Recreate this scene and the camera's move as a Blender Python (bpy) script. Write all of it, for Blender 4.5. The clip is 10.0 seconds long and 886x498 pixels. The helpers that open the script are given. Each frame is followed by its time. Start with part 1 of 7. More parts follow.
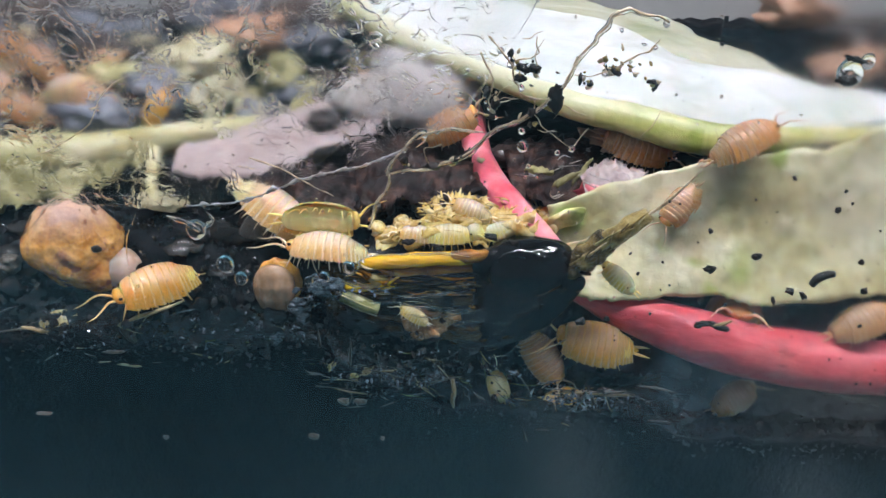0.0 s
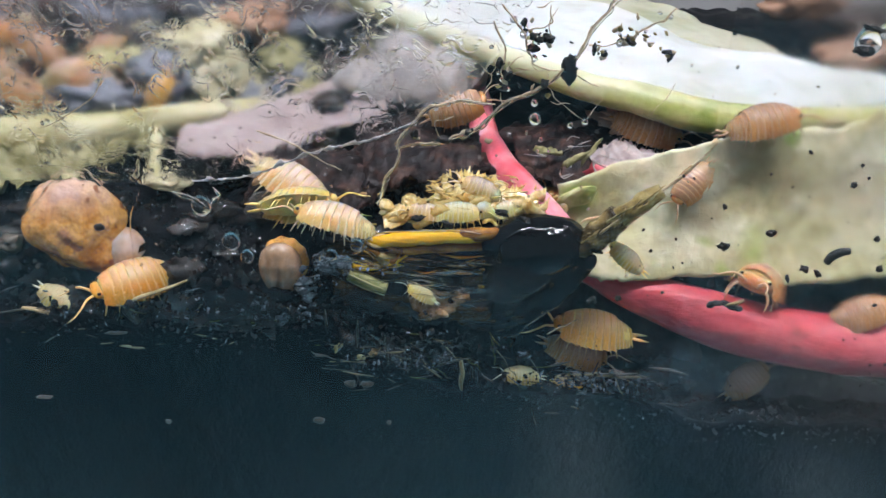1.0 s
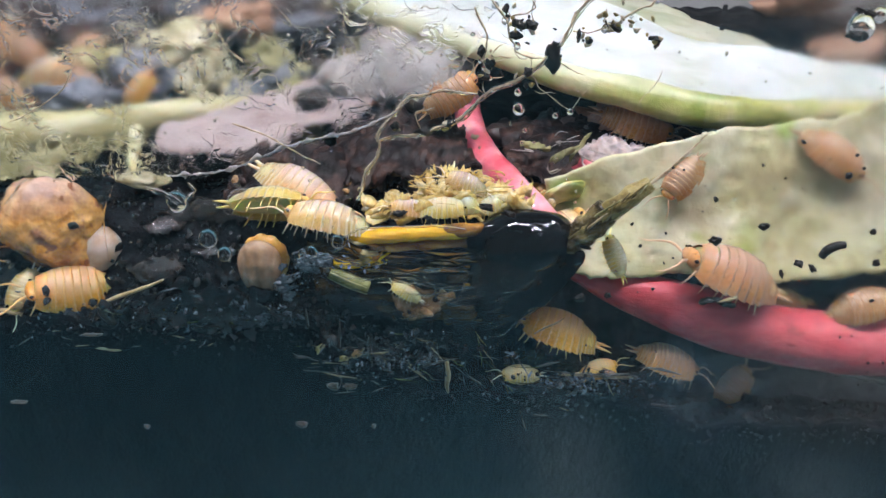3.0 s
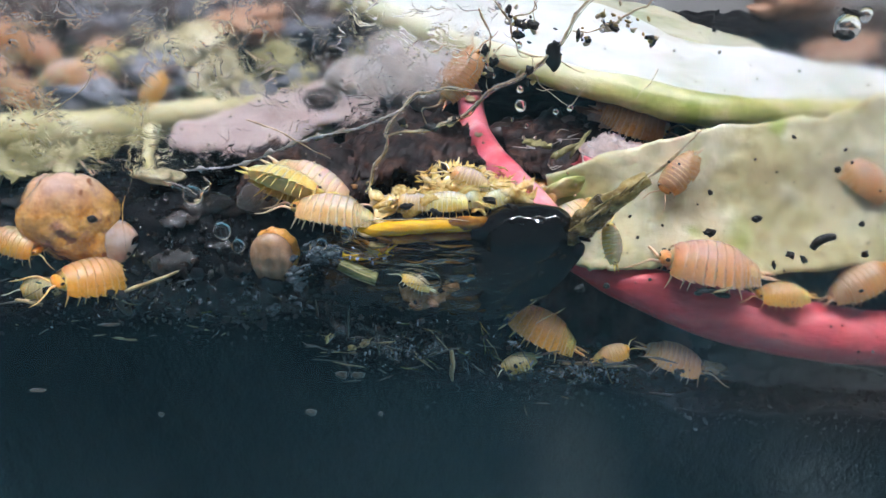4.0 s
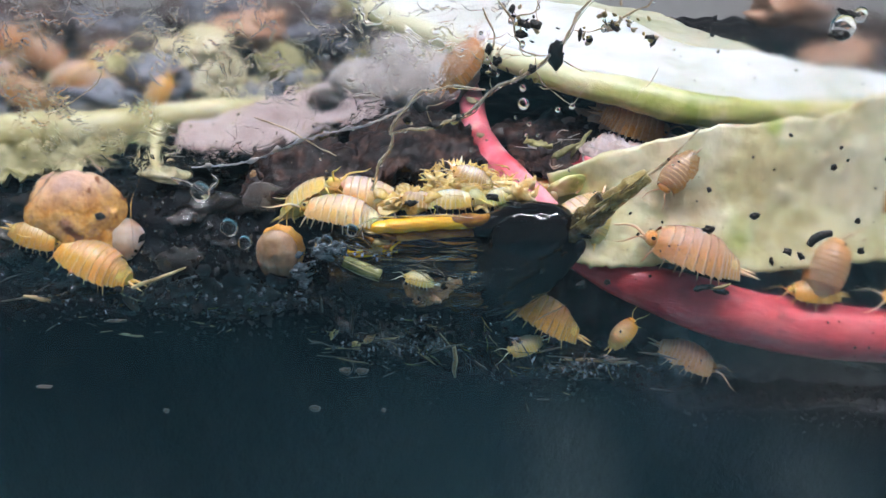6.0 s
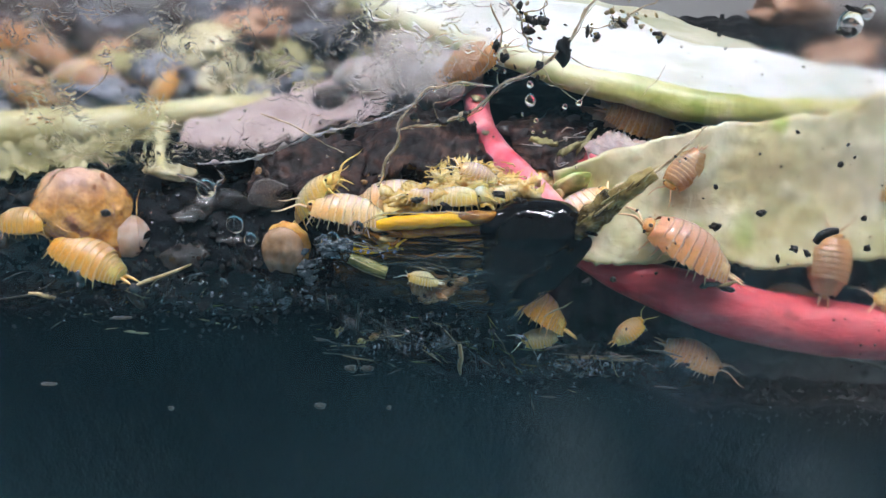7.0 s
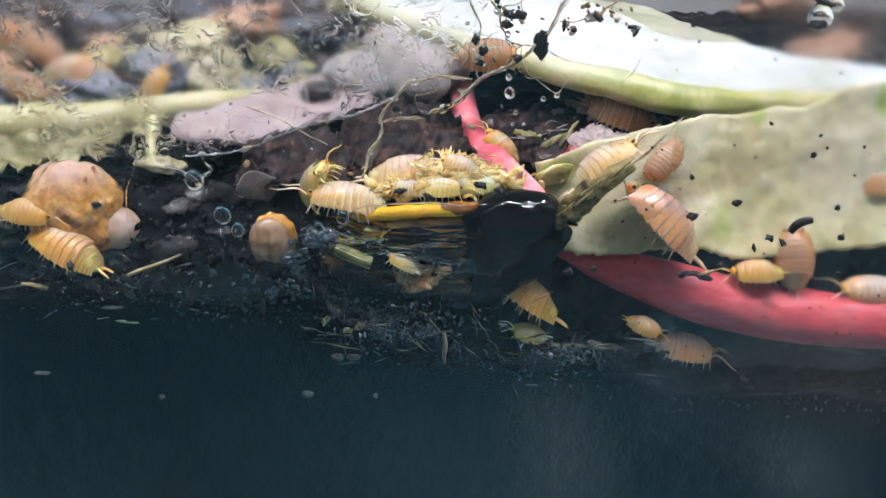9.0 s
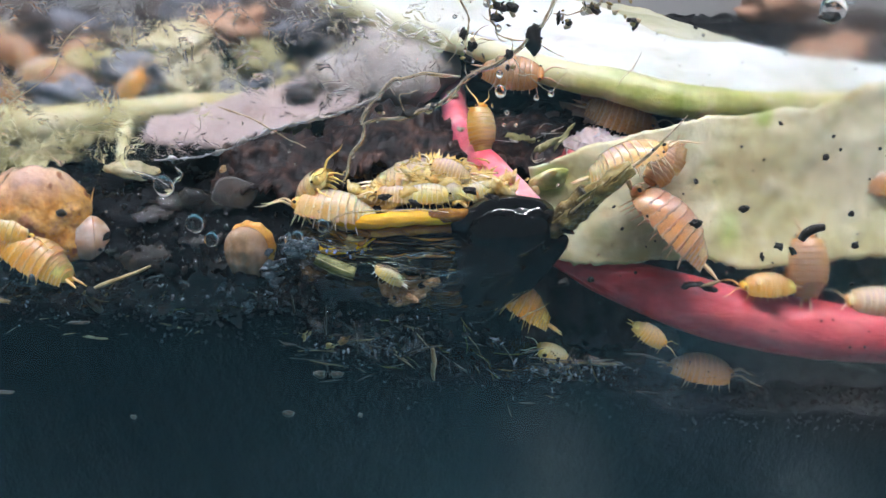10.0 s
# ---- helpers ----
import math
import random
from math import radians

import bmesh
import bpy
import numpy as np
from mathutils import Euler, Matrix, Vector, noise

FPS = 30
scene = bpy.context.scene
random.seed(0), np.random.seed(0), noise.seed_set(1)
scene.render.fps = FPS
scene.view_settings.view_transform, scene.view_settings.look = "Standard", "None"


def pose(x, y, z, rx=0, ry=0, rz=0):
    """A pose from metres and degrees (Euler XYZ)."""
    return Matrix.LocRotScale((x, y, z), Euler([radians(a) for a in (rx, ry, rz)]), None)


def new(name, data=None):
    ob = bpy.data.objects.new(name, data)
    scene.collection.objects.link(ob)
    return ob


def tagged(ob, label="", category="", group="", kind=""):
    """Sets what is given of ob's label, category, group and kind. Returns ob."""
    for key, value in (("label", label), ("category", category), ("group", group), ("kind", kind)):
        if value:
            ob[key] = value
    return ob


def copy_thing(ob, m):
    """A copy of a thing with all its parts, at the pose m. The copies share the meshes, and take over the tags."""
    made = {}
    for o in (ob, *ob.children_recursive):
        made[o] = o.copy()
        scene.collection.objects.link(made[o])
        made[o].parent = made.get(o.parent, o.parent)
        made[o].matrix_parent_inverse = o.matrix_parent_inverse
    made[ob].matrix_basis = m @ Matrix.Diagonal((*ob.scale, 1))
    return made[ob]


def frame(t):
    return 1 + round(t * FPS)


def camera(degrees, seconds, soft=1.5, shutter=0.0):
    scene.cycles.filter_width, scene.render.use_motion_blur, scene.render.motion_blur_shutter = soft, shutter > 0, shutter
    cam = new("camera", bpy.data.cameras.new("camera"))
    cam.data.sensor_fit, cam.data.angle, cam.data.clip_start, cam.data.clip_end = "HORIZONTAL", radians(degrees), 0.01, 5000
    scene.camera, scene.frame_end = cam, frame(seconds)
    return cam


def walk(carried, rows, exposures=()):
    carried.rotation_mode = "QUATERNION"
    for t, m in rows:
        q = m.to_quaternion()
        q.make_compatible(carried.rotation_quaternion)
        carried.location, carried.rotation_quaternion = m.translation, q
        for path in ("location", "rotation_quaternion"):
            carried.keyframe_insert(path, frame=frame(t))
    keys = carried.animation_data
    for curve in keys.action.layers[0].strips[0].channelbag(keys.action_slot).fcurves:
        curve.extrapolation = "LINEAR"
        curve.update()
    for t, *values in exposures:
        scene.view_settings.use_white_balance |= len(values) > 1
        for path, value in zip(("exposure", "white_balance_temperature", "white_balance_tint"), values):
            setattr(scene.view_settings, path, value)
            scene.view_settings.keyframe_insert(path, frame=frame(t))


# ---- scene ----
cam = camera(56.3, 10.0, 1.5)
METRES, EYE, TILT, LEAN, TURN = 0.0212, 0.072, -31.3, 0.0, 2.9
ROWS = [
    (0.0, 0.0, 0.0, 0.0, 0.0, 0.0, -0.0),
    (0.5, -0.0281, 0.0118, -0.0389, -0.16, 0.18, -0.05),
    (1.0, -0.0528, 0.0486, -0.1077, -0.34, 0.46, -0.07),
    (1.5, -0.0195, 0.0917, -0.1286, -0.43, 0.69, 0.07),
    (2.0, -0.0197, 0.12, -0.1441, -0.41, 0.82, 0.15),
    (2.5, 0.0063, 0.1701, -0.1456, -0.46, 1.02, 0.26),
    (4.0, -0.0053, 0.0237, -0.2151, -0.2, 1.66, 0.24),
    (4.5, -0.0186, 0.0041, -0.2427, -0.21, 1.92, 0.24),
    (5.0, -0.0417, -0.0335, -0.2571, -0.15, 2.02, 0.23),
    (5.5, -0.0275, -0.0286, -0.2588, -0.33, 2.21, 0.25),
    (7.0, -0.0614, -0.0208, -0.2812, -0.56, 2.41, 0.13),
    (7.5, -0.0711, -0.0698, -0.2728, -0.51, 2.37, 0.1),
    (8.0, -0.0421, -0.085, -0.2885, -0.52, 2.51, 0.1),
    (8.5, 0.0149, -0.087, -0.2847, -0.49, 2.3, 0.19),
    (9.0, 0.0073, -0.087, -0.313, -0.47, 2.24, 0.24),
    (9.5, 0.0281, -0.0275, -0.2997, -0.58, 2.49, 0.32),
    (10.0, 0.0428, 0.1145, -0.3096, -0.68, 3.01, 0.41),
]
walk(cam, [(t, pose(0, 0, EYE, TILT, LEAN, TURN) @ pose(METRES * x, METRES * y, METRES * z, 90 + pitch, roll, yaw)) for t, x, y, z, yaw, pitch, roll in ROWS],
     exposures=[(0.0, -0.03), (4.0, 0.03), (10.0, 0.10)])

# ---- light ----
world = bpy.data.worlds.new("room_light")
scene.world = world
world.use_nodes = True
wn = world.node_tree.nodes
wn["Background"].inputs[0].default_value = (0.66, 0.75, 0.85, 1)
wn["Background"].inputs[1].default_value = 0.33


# the light strip over the tank (built below): height, place and power
LIGHT_Y, LIGHT_Z = 51, 300
LIGHT_POWER, LIGHT_COLOUR = 550.0, (0.98, 0.96, 1.07, 1)

# ---- shapes ----
MM = 0.001
GLASS = 54.3      # inner face of the front pane, millimetres from the first eye


def part(name, bm, material, parent=None, label="", smooth=True):
    """Link a bmesh as one mesh object under a thing or a part."""
    me = bpy.data.meshes.new(name)
    if smooth:
        for f in bm.faces:
            f.smooth = True
    bm.to_mesh(me)
    bm.free()
    me.materials.append(material)
    ob = new(name, me)
    if parent is not None:
        ob.parent = parent
    if label:
        ob["label"] = label
    return ob


def thing(name, label, category, group="", kind=""):
    return tagged(new(name), label, category, group, kind)


def spline(ctrl, n):
    """n + 1 points of a smooth line through the control points."""
    c = [Vector(p) for p in ctrl]
    c = [2 * c[0] - c[1]] + c + [2 * c[-1] - c[-2]]
    out = []
    for i in range(n + 1):
        u = i / n * (len(c) - 3)
        k = min(int(u), len(c) - 4)
        u -= k
        a, b, d, e = c[k:k + 4]
        out.append(0.5 * ((2 * b) + (d - a) * u + (2 * a - 5 * b + 4 * d - e) * u * u + (3 * b - a - 3 * d + e) * u ** 3))
    return out


def tube(bm, ctrl, radii, n=20, seg=10, wob=0.0, freq=0.6, seed=0.0, flat=1.0):
    """A tapered round limb through control points (millimetres)."""
    pts = spline(ctrl, n)
    rings = []
    up = Vector((0.13, 0.2, 1))
    for i, p in enumerate(pts):
        d = (pts[min(i + 1, n)] - pts[max(i - 1, 0)]).normalized()
        side = d.cross(up)
        if side.length < 0.05:
            side = d.cross(Vector((1, 0.3, 0)))
        side.normalize()
        nor = side.cross(d)
        u = i / n * (len(radii) - 1)
        k = min(int(u), len(radii) - 2)
        r = radii[k] + (radii[k + 1] - radii[k]) * (u - k)
        ring = []
        for j in range(seg):
            a = 2 * math.pi * j / seg
            q = side * math.cos(a) + nor * math.sin(a) * flat
            w = 1 + wob * noise.noise(p * freq + q * 0.8 + Vector((seed, 0, seed)))
            ring.append(bm.verts.new((p + q * r * w) * MM))
        rings.append(ring)
    for a, b in zip(rings, rings[1:]):
        for j in range(seg):
            bm.faces.new((a[j], a[(j + 1) % seg], b[(j + 1) % seg], b[j]))
    for ring, d in ((rings[0], -1), (rings[-1], 1)):
        mid = sum((v.co for v in ring), Vector()) / seg
        tip = bm.verts.new(mid)
        for j in range(seg):
            f = (ring[j], ring[(j + 1) % seg], tip)
            bm.faces.new(f if d > 0 else f[::-1])
    return bm


def blob(bm, centre, size, sub=3, rough=0.15, freq=1.0, seed=0.0, turn=(0, 0, 0), fine=0.0):
    """A lump: a sphere drawn out along three axes and made uneven."""
    made = bmesh.ops.create_icosphere(bm, subdivisions=sub, radius=1.0)["verts"]
    m = Euler([radians(a) for a in turn]).to_matrix()
    for v in made:
        q = v.co.copy()
        w = 1 + rough * noise.noise(q * freq + Vector((seed, seed * 0.7, -seed)))
        if fine:
            w += fine * noise.noise(q * freq * 4.3 + Vector((seed, 3, seed)))
        v.co = (Vector(centre) + m @ Vector((q.x * size[0], q.y * size[1], q.z * size[2])) * w) * MM
    return bm


def sheet(bm, edge_a, edge_b, nu=40, nv=16, thick=0.4, rough=0.4, freq=0.25, seed=0.0, bulge=0.0, fray=0.0, fine=0.0):
    """A leaf-like slab between two edge lines, with real thickness and an uneven face."""
    a, b = spline(edge_a, nu), spline(edge_b, nu)
    grid = []
    for i in range(nu + 1):
        row = []
        across = b[i] - a[i]
        along = (a[min(i + 1, nu)] - a[max(i - 1, 0)]) + (b[min(i + 1, nu)] - b[max(i - 1, 0)])
        nor = along.cross(across)
        nor = nor.normalized() if nor.length > 1e-9 else Vector((0, 0, 1))
        for j in range(nv + 1):
            u = j / nv
            p = a[i] + across * u
            if fray:
                p += across.normalized() * fray * (noise.noise(Vector((i * 0.17, seed, u * 3))) + 0.6 * noise.noise(Vector((i * 0.61, seed + 4, u * 5))) + 0.35 * noise.noise(Vector((i * 1.7, seed + 8, u * 5)))) * abs(2 * u - 1) ** 3
            p += nor * (bulge * math.sin(math.pi * u) + rough * noise.noise(p * freq + Vector((seed, seed, 0))))
            if fine:
                p += nor * fine * noise.noise(p * freq * 5 + Vector((seed, 9, 0)))
            row.append((p, nor))
        grid.append(row)
    faces = []
    for side in (0.5, -0.5):
        faces.append([[bm.verts.new((p + nor * thick * side * (1 if 0 < j < nv and 0 < i < nu else 0.55)) * MM)
                       for j, (p, nor) in enumerate(row)] for i, row in enumerate(grid)])
    for k, g in enumerate(faces):
        for i in range(nu):
            for j in range(nv):
                f = (g[i][j], g[i + 1][j], g[i + 1][j + 1], g[i][j + 1])
                bm.faces.new(f if k == 0 else f[::-1])
    t, d = faces
    for i in range(nu):
        bm.faces.new((t[i + 1][0], t[i][0], d[i][0], d[i + 1][0]))
        bm.faces.new((t[i][nv], t[i + 1][nv], d[i + 1][nv], d[i][nv]))
    for j in range(nv):
        bm.faces.new((t[0][j], t[0][j + 1], d[0][j + 1], d[0][j]))
        bm.faces.new((t[nu][j + 1], t[nu][j], d[nu][j], d[nu][j + 1]))
    return bm


def box(bm, x0, x1, y0, y1, z0, z1):
    m = bmesh.ops.create_cube(bm, size=1.0)["verts"]
    for v in m:
        v.co = Vector(((x0 + x1) / 2 + v.co.x * (x1 - x0), (y0 + y1) / 2 + v.co.y * (y1 - y0), (z0 + z1) / 2 + v.co.z * (z1 - z0))) * MM
    return bm


# ---- materials ----
def surface(name, colours, size=3.0, rough=0.45, bump=0.3, fine=0.4, sss=0.0, sss_mm=0.8, coat=0.0, spots=None, spot_size=1.0,
            spot_level=0.62, clear=0.0, ior=1.45, vary=0.0, soft=0.5, tops=None, stretch=(1, 1, 1), gloss=0.5, spread=0.15, coat_rough=0.06):
    """A natural surface: two or three colours in patches `size` mm wide, fine grain, spots, relief."""
    m = bpy.data.materials.new(name)
    m.use_nodes = True
    nt = m.node_tree
    nd, ln = nt.nodes, nt.links
    bs = nd["Principled BSDF"]
    co = nd.new("ShaderNodeTexCoord")
    info = nd.new("ShaderNodeObjectInfo")
    mp = nd.new("ShaderNodeMapping")
    mp.inputs["Scale"].default_value = stretch
    shift = nd.new("ShaderNodeVectorMath")
    shift.operation = "MULTIPLY_ADD"
    shift.inputs[0].default_value = (0.31, 0.17, 0.23)
    ln.new(info.outputs["Random"], shift.inputs[1])
    ln.new(co.outputs["Object"], shift.inputs[2])
    ln.new(shift.outputs[0], mp.inputs[0])

    def cloud(mm, detail=4.0, r=0.6):
        n = nd.new("ShaderNodeTexNoise")
        n.inputs["Scale"].default_value = 1000.0 / mm
        n.inputs["Detail"].default_value = detail
        n.inputs["Roughness"].default_value = r
        ln.new(mp.outputs[0], n.inputs["Vector"])
        return n

    big = cloud(size)
    ramp = nd.new("ShaderNodeValToRGB")
    el = ramp.color_ramp.elements
    k = len(colours)
    lo, hi = 0.5 - soft * 0.34, 0.5 + soft * 0.34
    el[0].position, el[0].color = lo, (*colours[0], 1)
    el[1].position, el[1].color = hi, (*colours[-1], 1)
    for i in range(1, k - 1):
        e = el.new(lo + (hi - lo) * i / (k - 1))
        e.color = (*colours[i], 1)
    ln.new(big.outputs["Fac"], ramp.inputs[0])
    colour = ramp.outputs[0]
    grain = cloud(size * 0.12, 3.0)
    mix = nd.new("ShaderNodeMixRGB")
    mix.blend_type = "MULTIPLY"
    mix.inputs[0].default_value = fine
    gr = nd.new("ShaderNodeValToRGB")
    gr.color_ramp.elements[0].position, gr.color_ramp.elements[0].color = 0.35, (0.55, 0.52, 0.5, 1)
    gr.color_ramp.elements[1].position = 0.6
    ln.new(grain.outputs["Fac"], gr.inputs[0])
    ln.new(colour, mix.inputs[1])
    ln.new(gr.outputs[0], mix.inputs[2])
    colour = mix.outputs[0]
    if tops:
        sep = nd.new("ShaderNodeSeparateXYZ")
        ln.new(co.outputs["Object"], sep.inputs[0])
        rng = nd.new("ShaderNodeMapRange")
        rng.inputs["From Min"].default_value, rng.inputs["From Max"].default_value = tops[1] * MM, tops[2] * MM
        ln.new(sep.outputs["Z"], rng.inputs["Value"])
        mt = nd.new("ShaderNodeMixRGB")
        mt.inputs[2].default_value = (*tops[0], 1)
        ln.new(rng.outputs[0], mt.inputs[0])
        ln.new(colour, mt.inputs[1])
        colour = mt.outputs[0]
    if spots:
        sp = cloud(spot_size, 2.0, 0.5)
        st = nd.new("ShaderNodeValToRGB")
        st.color_ramp.elements[0].position, st.color_ramp.elements[0].color = spot_level, (0, 0, 0, 1)
        st.color_ramp.elements[1].position, st.color_ramp.elements[1].color = spot_level + 0.06, (1, 1, 1, 1)
        ln.new(sp.outputs["Fac"], st.inputs[0])
        ms = nd.new("ShaderNodeMixRGB")
        ms.inputs[2].default_value = (*spots, 1)
        ln.new(st.outputs[0], ms.inputs[0])
        ln.new(colour, ms.inputs[1])
        colour = ms.outputs[0]
    if vary:
        hs = nd.new("ShaderNodeHueSaturation")
        va = nd.new("ShaderNodeMapRange")
        va.inputs["To Min"].default_value, va.inputs["To Max"].default_value = 1 - vary, 1 + vary
        ln.new(info.outputs["Random"], va.inputs["Value"])
        ln.new(va.outputs[0], hs.inputs["Value"])
        ln.new(colour, hs.inputs["Color"])
        colour = hs.outputs[0]
    ln.new(colour, bs.inputs["Base Color"])
    rr = nd.new("ShaderNodeMapRange")
    rr.inputs["To Min"].default_value, rr.inputs["To Max"].default_value = max(0.02, rough - spread), min(1.0, rough + spread)
    ln.new(grain.outputs["Fac"], rr.inputs["Value"])
    ln.new(rr.outputs[0], bs.inputs["Roughness"])
    if bump:
        b1 = nd.new("ShaderNodeBump")
        b1.inputs["Strength"].default_value = bump
        b1.inputs["Distance"].default_value = size * 0.05 * MM
        ln.new(grain.outputs["Fac"], b1.inputs["Height"])
        b2 = nd.new("ShaderNodeBump")
        b2.inputs["Strength"].default_value = bump
        b2.inputs["Distance"].default_value = size * 0.2 * MM
        ln.new(big.outputs["Fac"], b2.inputs["Height"])
        ln.new(b1.outputs[0], b2.inputs["Normal"])
        ln.new(b2.outputs[0], bs.inputs["Normal"])
    bs.inputs["IOR"].default_value = ior
    bs.inputs["Specular IOR Level"].default_value = gloss
    bs.inputs["Coat Weight"].default_value = coat
    bs.inputs["Coat Roughness"].default_value = coat_rough
    bs.inputs["Transmission Weight"].default_value = clear
    if sss:
        bs.inputs["Subsurface Weight"].default_value = sss
        bs.inputs["Subsurface Radius"].default_value = (1.0, 0.55, 0.3)
        bs.inputs["Subsurface Scale"].default_value = sss_mm * MM
    return m


def pane_material():
    m = bpy.data.materials.new("tank_glass")
    m.use_nodes = True
    nd, ln = m.node_tree.nodes, m.node_tree.links
    nd.remove(nd["Principled BSDF"])
    tr, gl, lw, mx = nd.new("ShaderNodeBsdfTransparent"), nd.new("ShaderNodeBsdfGlossy"), nd.new("ShaderNodeLayerWeight"), nd.new("ShaderNodeMixShader")
    tr.inputs[0].default_value = (0.97, 0.985, 0.985, 1)
    gl.inputs["Roughness"].default_value = 0.03
    lw.inputs["Blend"].default_value = 0.5
    pw, ma = nd.new("ShaderNodeMath"), nd.new("ShaderNodeMath")
    pw.operation, ma.operation = "POWER", "MULTIPLY_ADD"
    pw.inputs[1].default_value = 5.0
    ma.inputs[1].default_value, ma.inputs[2].default_value = 0.95, 0.035
    ln.new(lw.outputs["Facing"], pw.inputs[0])
    ln.new(pw.outputs[0], ma.inputs[0])
    ln.new(ma.outputs[0], mx.inputs[0])
    ln.new(tr.outputs[0], mx.inputs[1])
    ln.new(gl.outputs[0], mx.inputs[2])
    # a thin diffuse veil mixed in as haze, lifting the pane's dark tones
    df, mh, n, rg = nd.new("ShaderNodeBsdfDiffuse"), nd.new("ShaderNodeMixShader"), nd.new("ShaderNodeTexNoise"), nd.new("ShaderNodeMapRange")
    co = nd.new("ShaderNodeTexCoord")
    df.inputs[0].default_value = (0.60, 0.76, 0.84, 1)
    n.inputs["Scale"].default_value, n.inputs["Detail"].default_value = 90.0, 5.0
    rg.inputs["From Min"].default_value, rg.inputs["From Max"].default_value = 0.35, 0.7
    rg.inputs["To Min"].default_value, rg.inputs["To Max"].default_value = 0.0015, 0.008
    ln.new(co.outputs["Object"], n.inputs["Vector"])
    ln.new(n.outputs["Fac"], rg.inputs["Value"])
    ln.new(rg.outputs[0], mh.inputs[0])
    ln.new(mx.outputs[0], mh.inputs[1])
    ln.new(df.outputs[0], mh.inputs[2])
    ln.new(mh.outputs[0], nd["Material Output"].inputs[0])
    return m


def water_material(name, rough=0.02, bump=0.0, size=1.2, tint=(1, 1, 1), ior=1.33):
    m = bpy.data.materials.new(name)
    m.use_nodes = True
    nd, ln = m.node_tree.nodes, m.node_tree.links
    nd.remove(nd["Principled BSDF"])
    g = nd.new("ShaderNodeBsdfGlass")
    g.inputs["Color"].default_value = (*tint, 1)
    g.inputs["Roughness"].default_value = rough
    g.inputs["IOR"].default_value = ior
    if bump:
        # thin wrinkles in patches over a faint swell
        co, b = nd.new("ShaderNodeTexCoord"), nd.new("ShaderNodeBump")

        def cloud(mm, detail, twist):
            n = nd.new("ShaderNodeTexNoise")
            n.inputs["Scale"].default_value = 1000 / mm
            n.inputs["Detail"].default_value = detail
            n.inputs["Distortion"].default_value = twist
            ln.new(co.outputs["Object"], n.inputs["Vector"])
            return n

        def ramp(n, stops):
            r = nd.new("ShaderNodeValToRGB")
            e = r.color_ramp.elements
            e[0].position, e[0].color = stops[0][0], (stops[0][1],) * 3 + (1,)
            e[1].position, e[1].color = stops[-1][0], (stops[-1][1],) * 3 + (1,)
            for p, v in stops[1:-1]:
                e.new(p).color = (v, v, v, 1)
            ln.new(n.outputs["Fac"], r.inputs[0])
            return r

        wrinkle = ramp(cloud(size * 2.0, 2.0, 1.2), [(0.46, 0), (0.5, 1), (0.54, 0)])
        patch = ramp(cloud(size * 6, 2.0, 0.5), [(0.43, 0.0), (0.53, 1)])
        swell = cloud(size * 1.6, 2.0, 0.5)
        mul, add = nd.new("ShaderNodeMath"), nd.new("ShaderNodeMath")
        mul.operation, add.operation = "MULTIPLY", "MULTIPLY_ADD"
        ln.new(wrinkle.outputs[0], mul.inputs[0])
        ln.new(patch.outputs[0], mul.inputs[1])
        ln.new(swell.outputs["Fac"], add.inputs[0])
        add.inputs[1].default_value = 0.5
        ln.new(mul.outputs[0], add.inputs[2])
        b.inputs["Strength"].default_value = bump
        b.inputs["Distance"].default_value = 0.20 * MM
        ln.new(add.outputs[0], b.inputs["Height"])
        ln.new(b.outputs[0], g.inputs["Normal"])
    ln.new(g.outputs[0], nd["Material Output"].inputs[0])
    return m


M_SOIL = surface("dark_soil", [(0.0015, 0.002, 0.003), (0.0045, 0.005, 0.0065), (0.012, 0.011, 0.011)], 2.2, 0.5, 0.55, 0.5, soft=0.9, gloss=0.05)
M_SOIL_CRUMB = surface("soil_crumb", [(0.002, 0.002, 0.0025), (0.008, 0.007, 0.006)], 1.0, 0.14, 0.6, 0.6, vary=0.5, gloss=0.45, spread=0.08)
M_GRAIN = surface("wet_grain", [(0.003, 0.003, 0.004), (0.02, 0.019, 0.018)], 0.8, 0.13, 0.3, 0.5, gloss=0.9, spread=0.07, coat=0.6)
M_GREY = surface("grey_plastic", [(0.40, 0.40, 0.39), (0.48, 0.48, 0.47)], 14, 0.5, 0.05, 0.15)
# teal picked for the tint its reflection gives the lower pane
M_TABLE = surface("dark_teal_table", [(0.038, 0.145, 0.190), (0.056, 0.185, 0.235)], 60, 0.5, 0.05, 0.2)


def mirror_patches(m, marks):
    """Soft patches painted on the table for the pane to mirror: place, width and length in millimetres, colour."""
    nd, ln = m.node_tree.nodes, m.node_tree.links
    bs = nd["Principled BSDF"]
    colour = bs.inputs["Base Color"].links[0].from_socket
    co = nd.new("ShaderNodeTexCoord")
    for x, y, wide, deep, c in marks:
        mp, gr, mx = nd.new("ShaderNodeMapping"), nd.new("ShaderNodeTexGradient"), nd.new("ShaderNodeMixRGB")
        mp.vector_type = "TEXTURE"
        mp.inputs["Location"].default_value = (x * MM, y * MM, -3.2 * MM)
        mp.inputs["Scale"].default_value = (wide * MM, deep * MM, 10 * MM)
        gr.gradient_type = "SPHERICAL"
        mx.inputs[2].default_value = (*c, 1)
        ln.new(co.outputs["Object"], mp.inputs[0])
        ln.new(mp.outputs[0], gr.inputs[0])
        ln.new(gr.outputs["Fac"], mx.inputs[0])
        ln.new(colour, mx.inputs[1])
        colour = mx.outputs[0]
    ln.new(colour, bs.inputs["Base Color"])


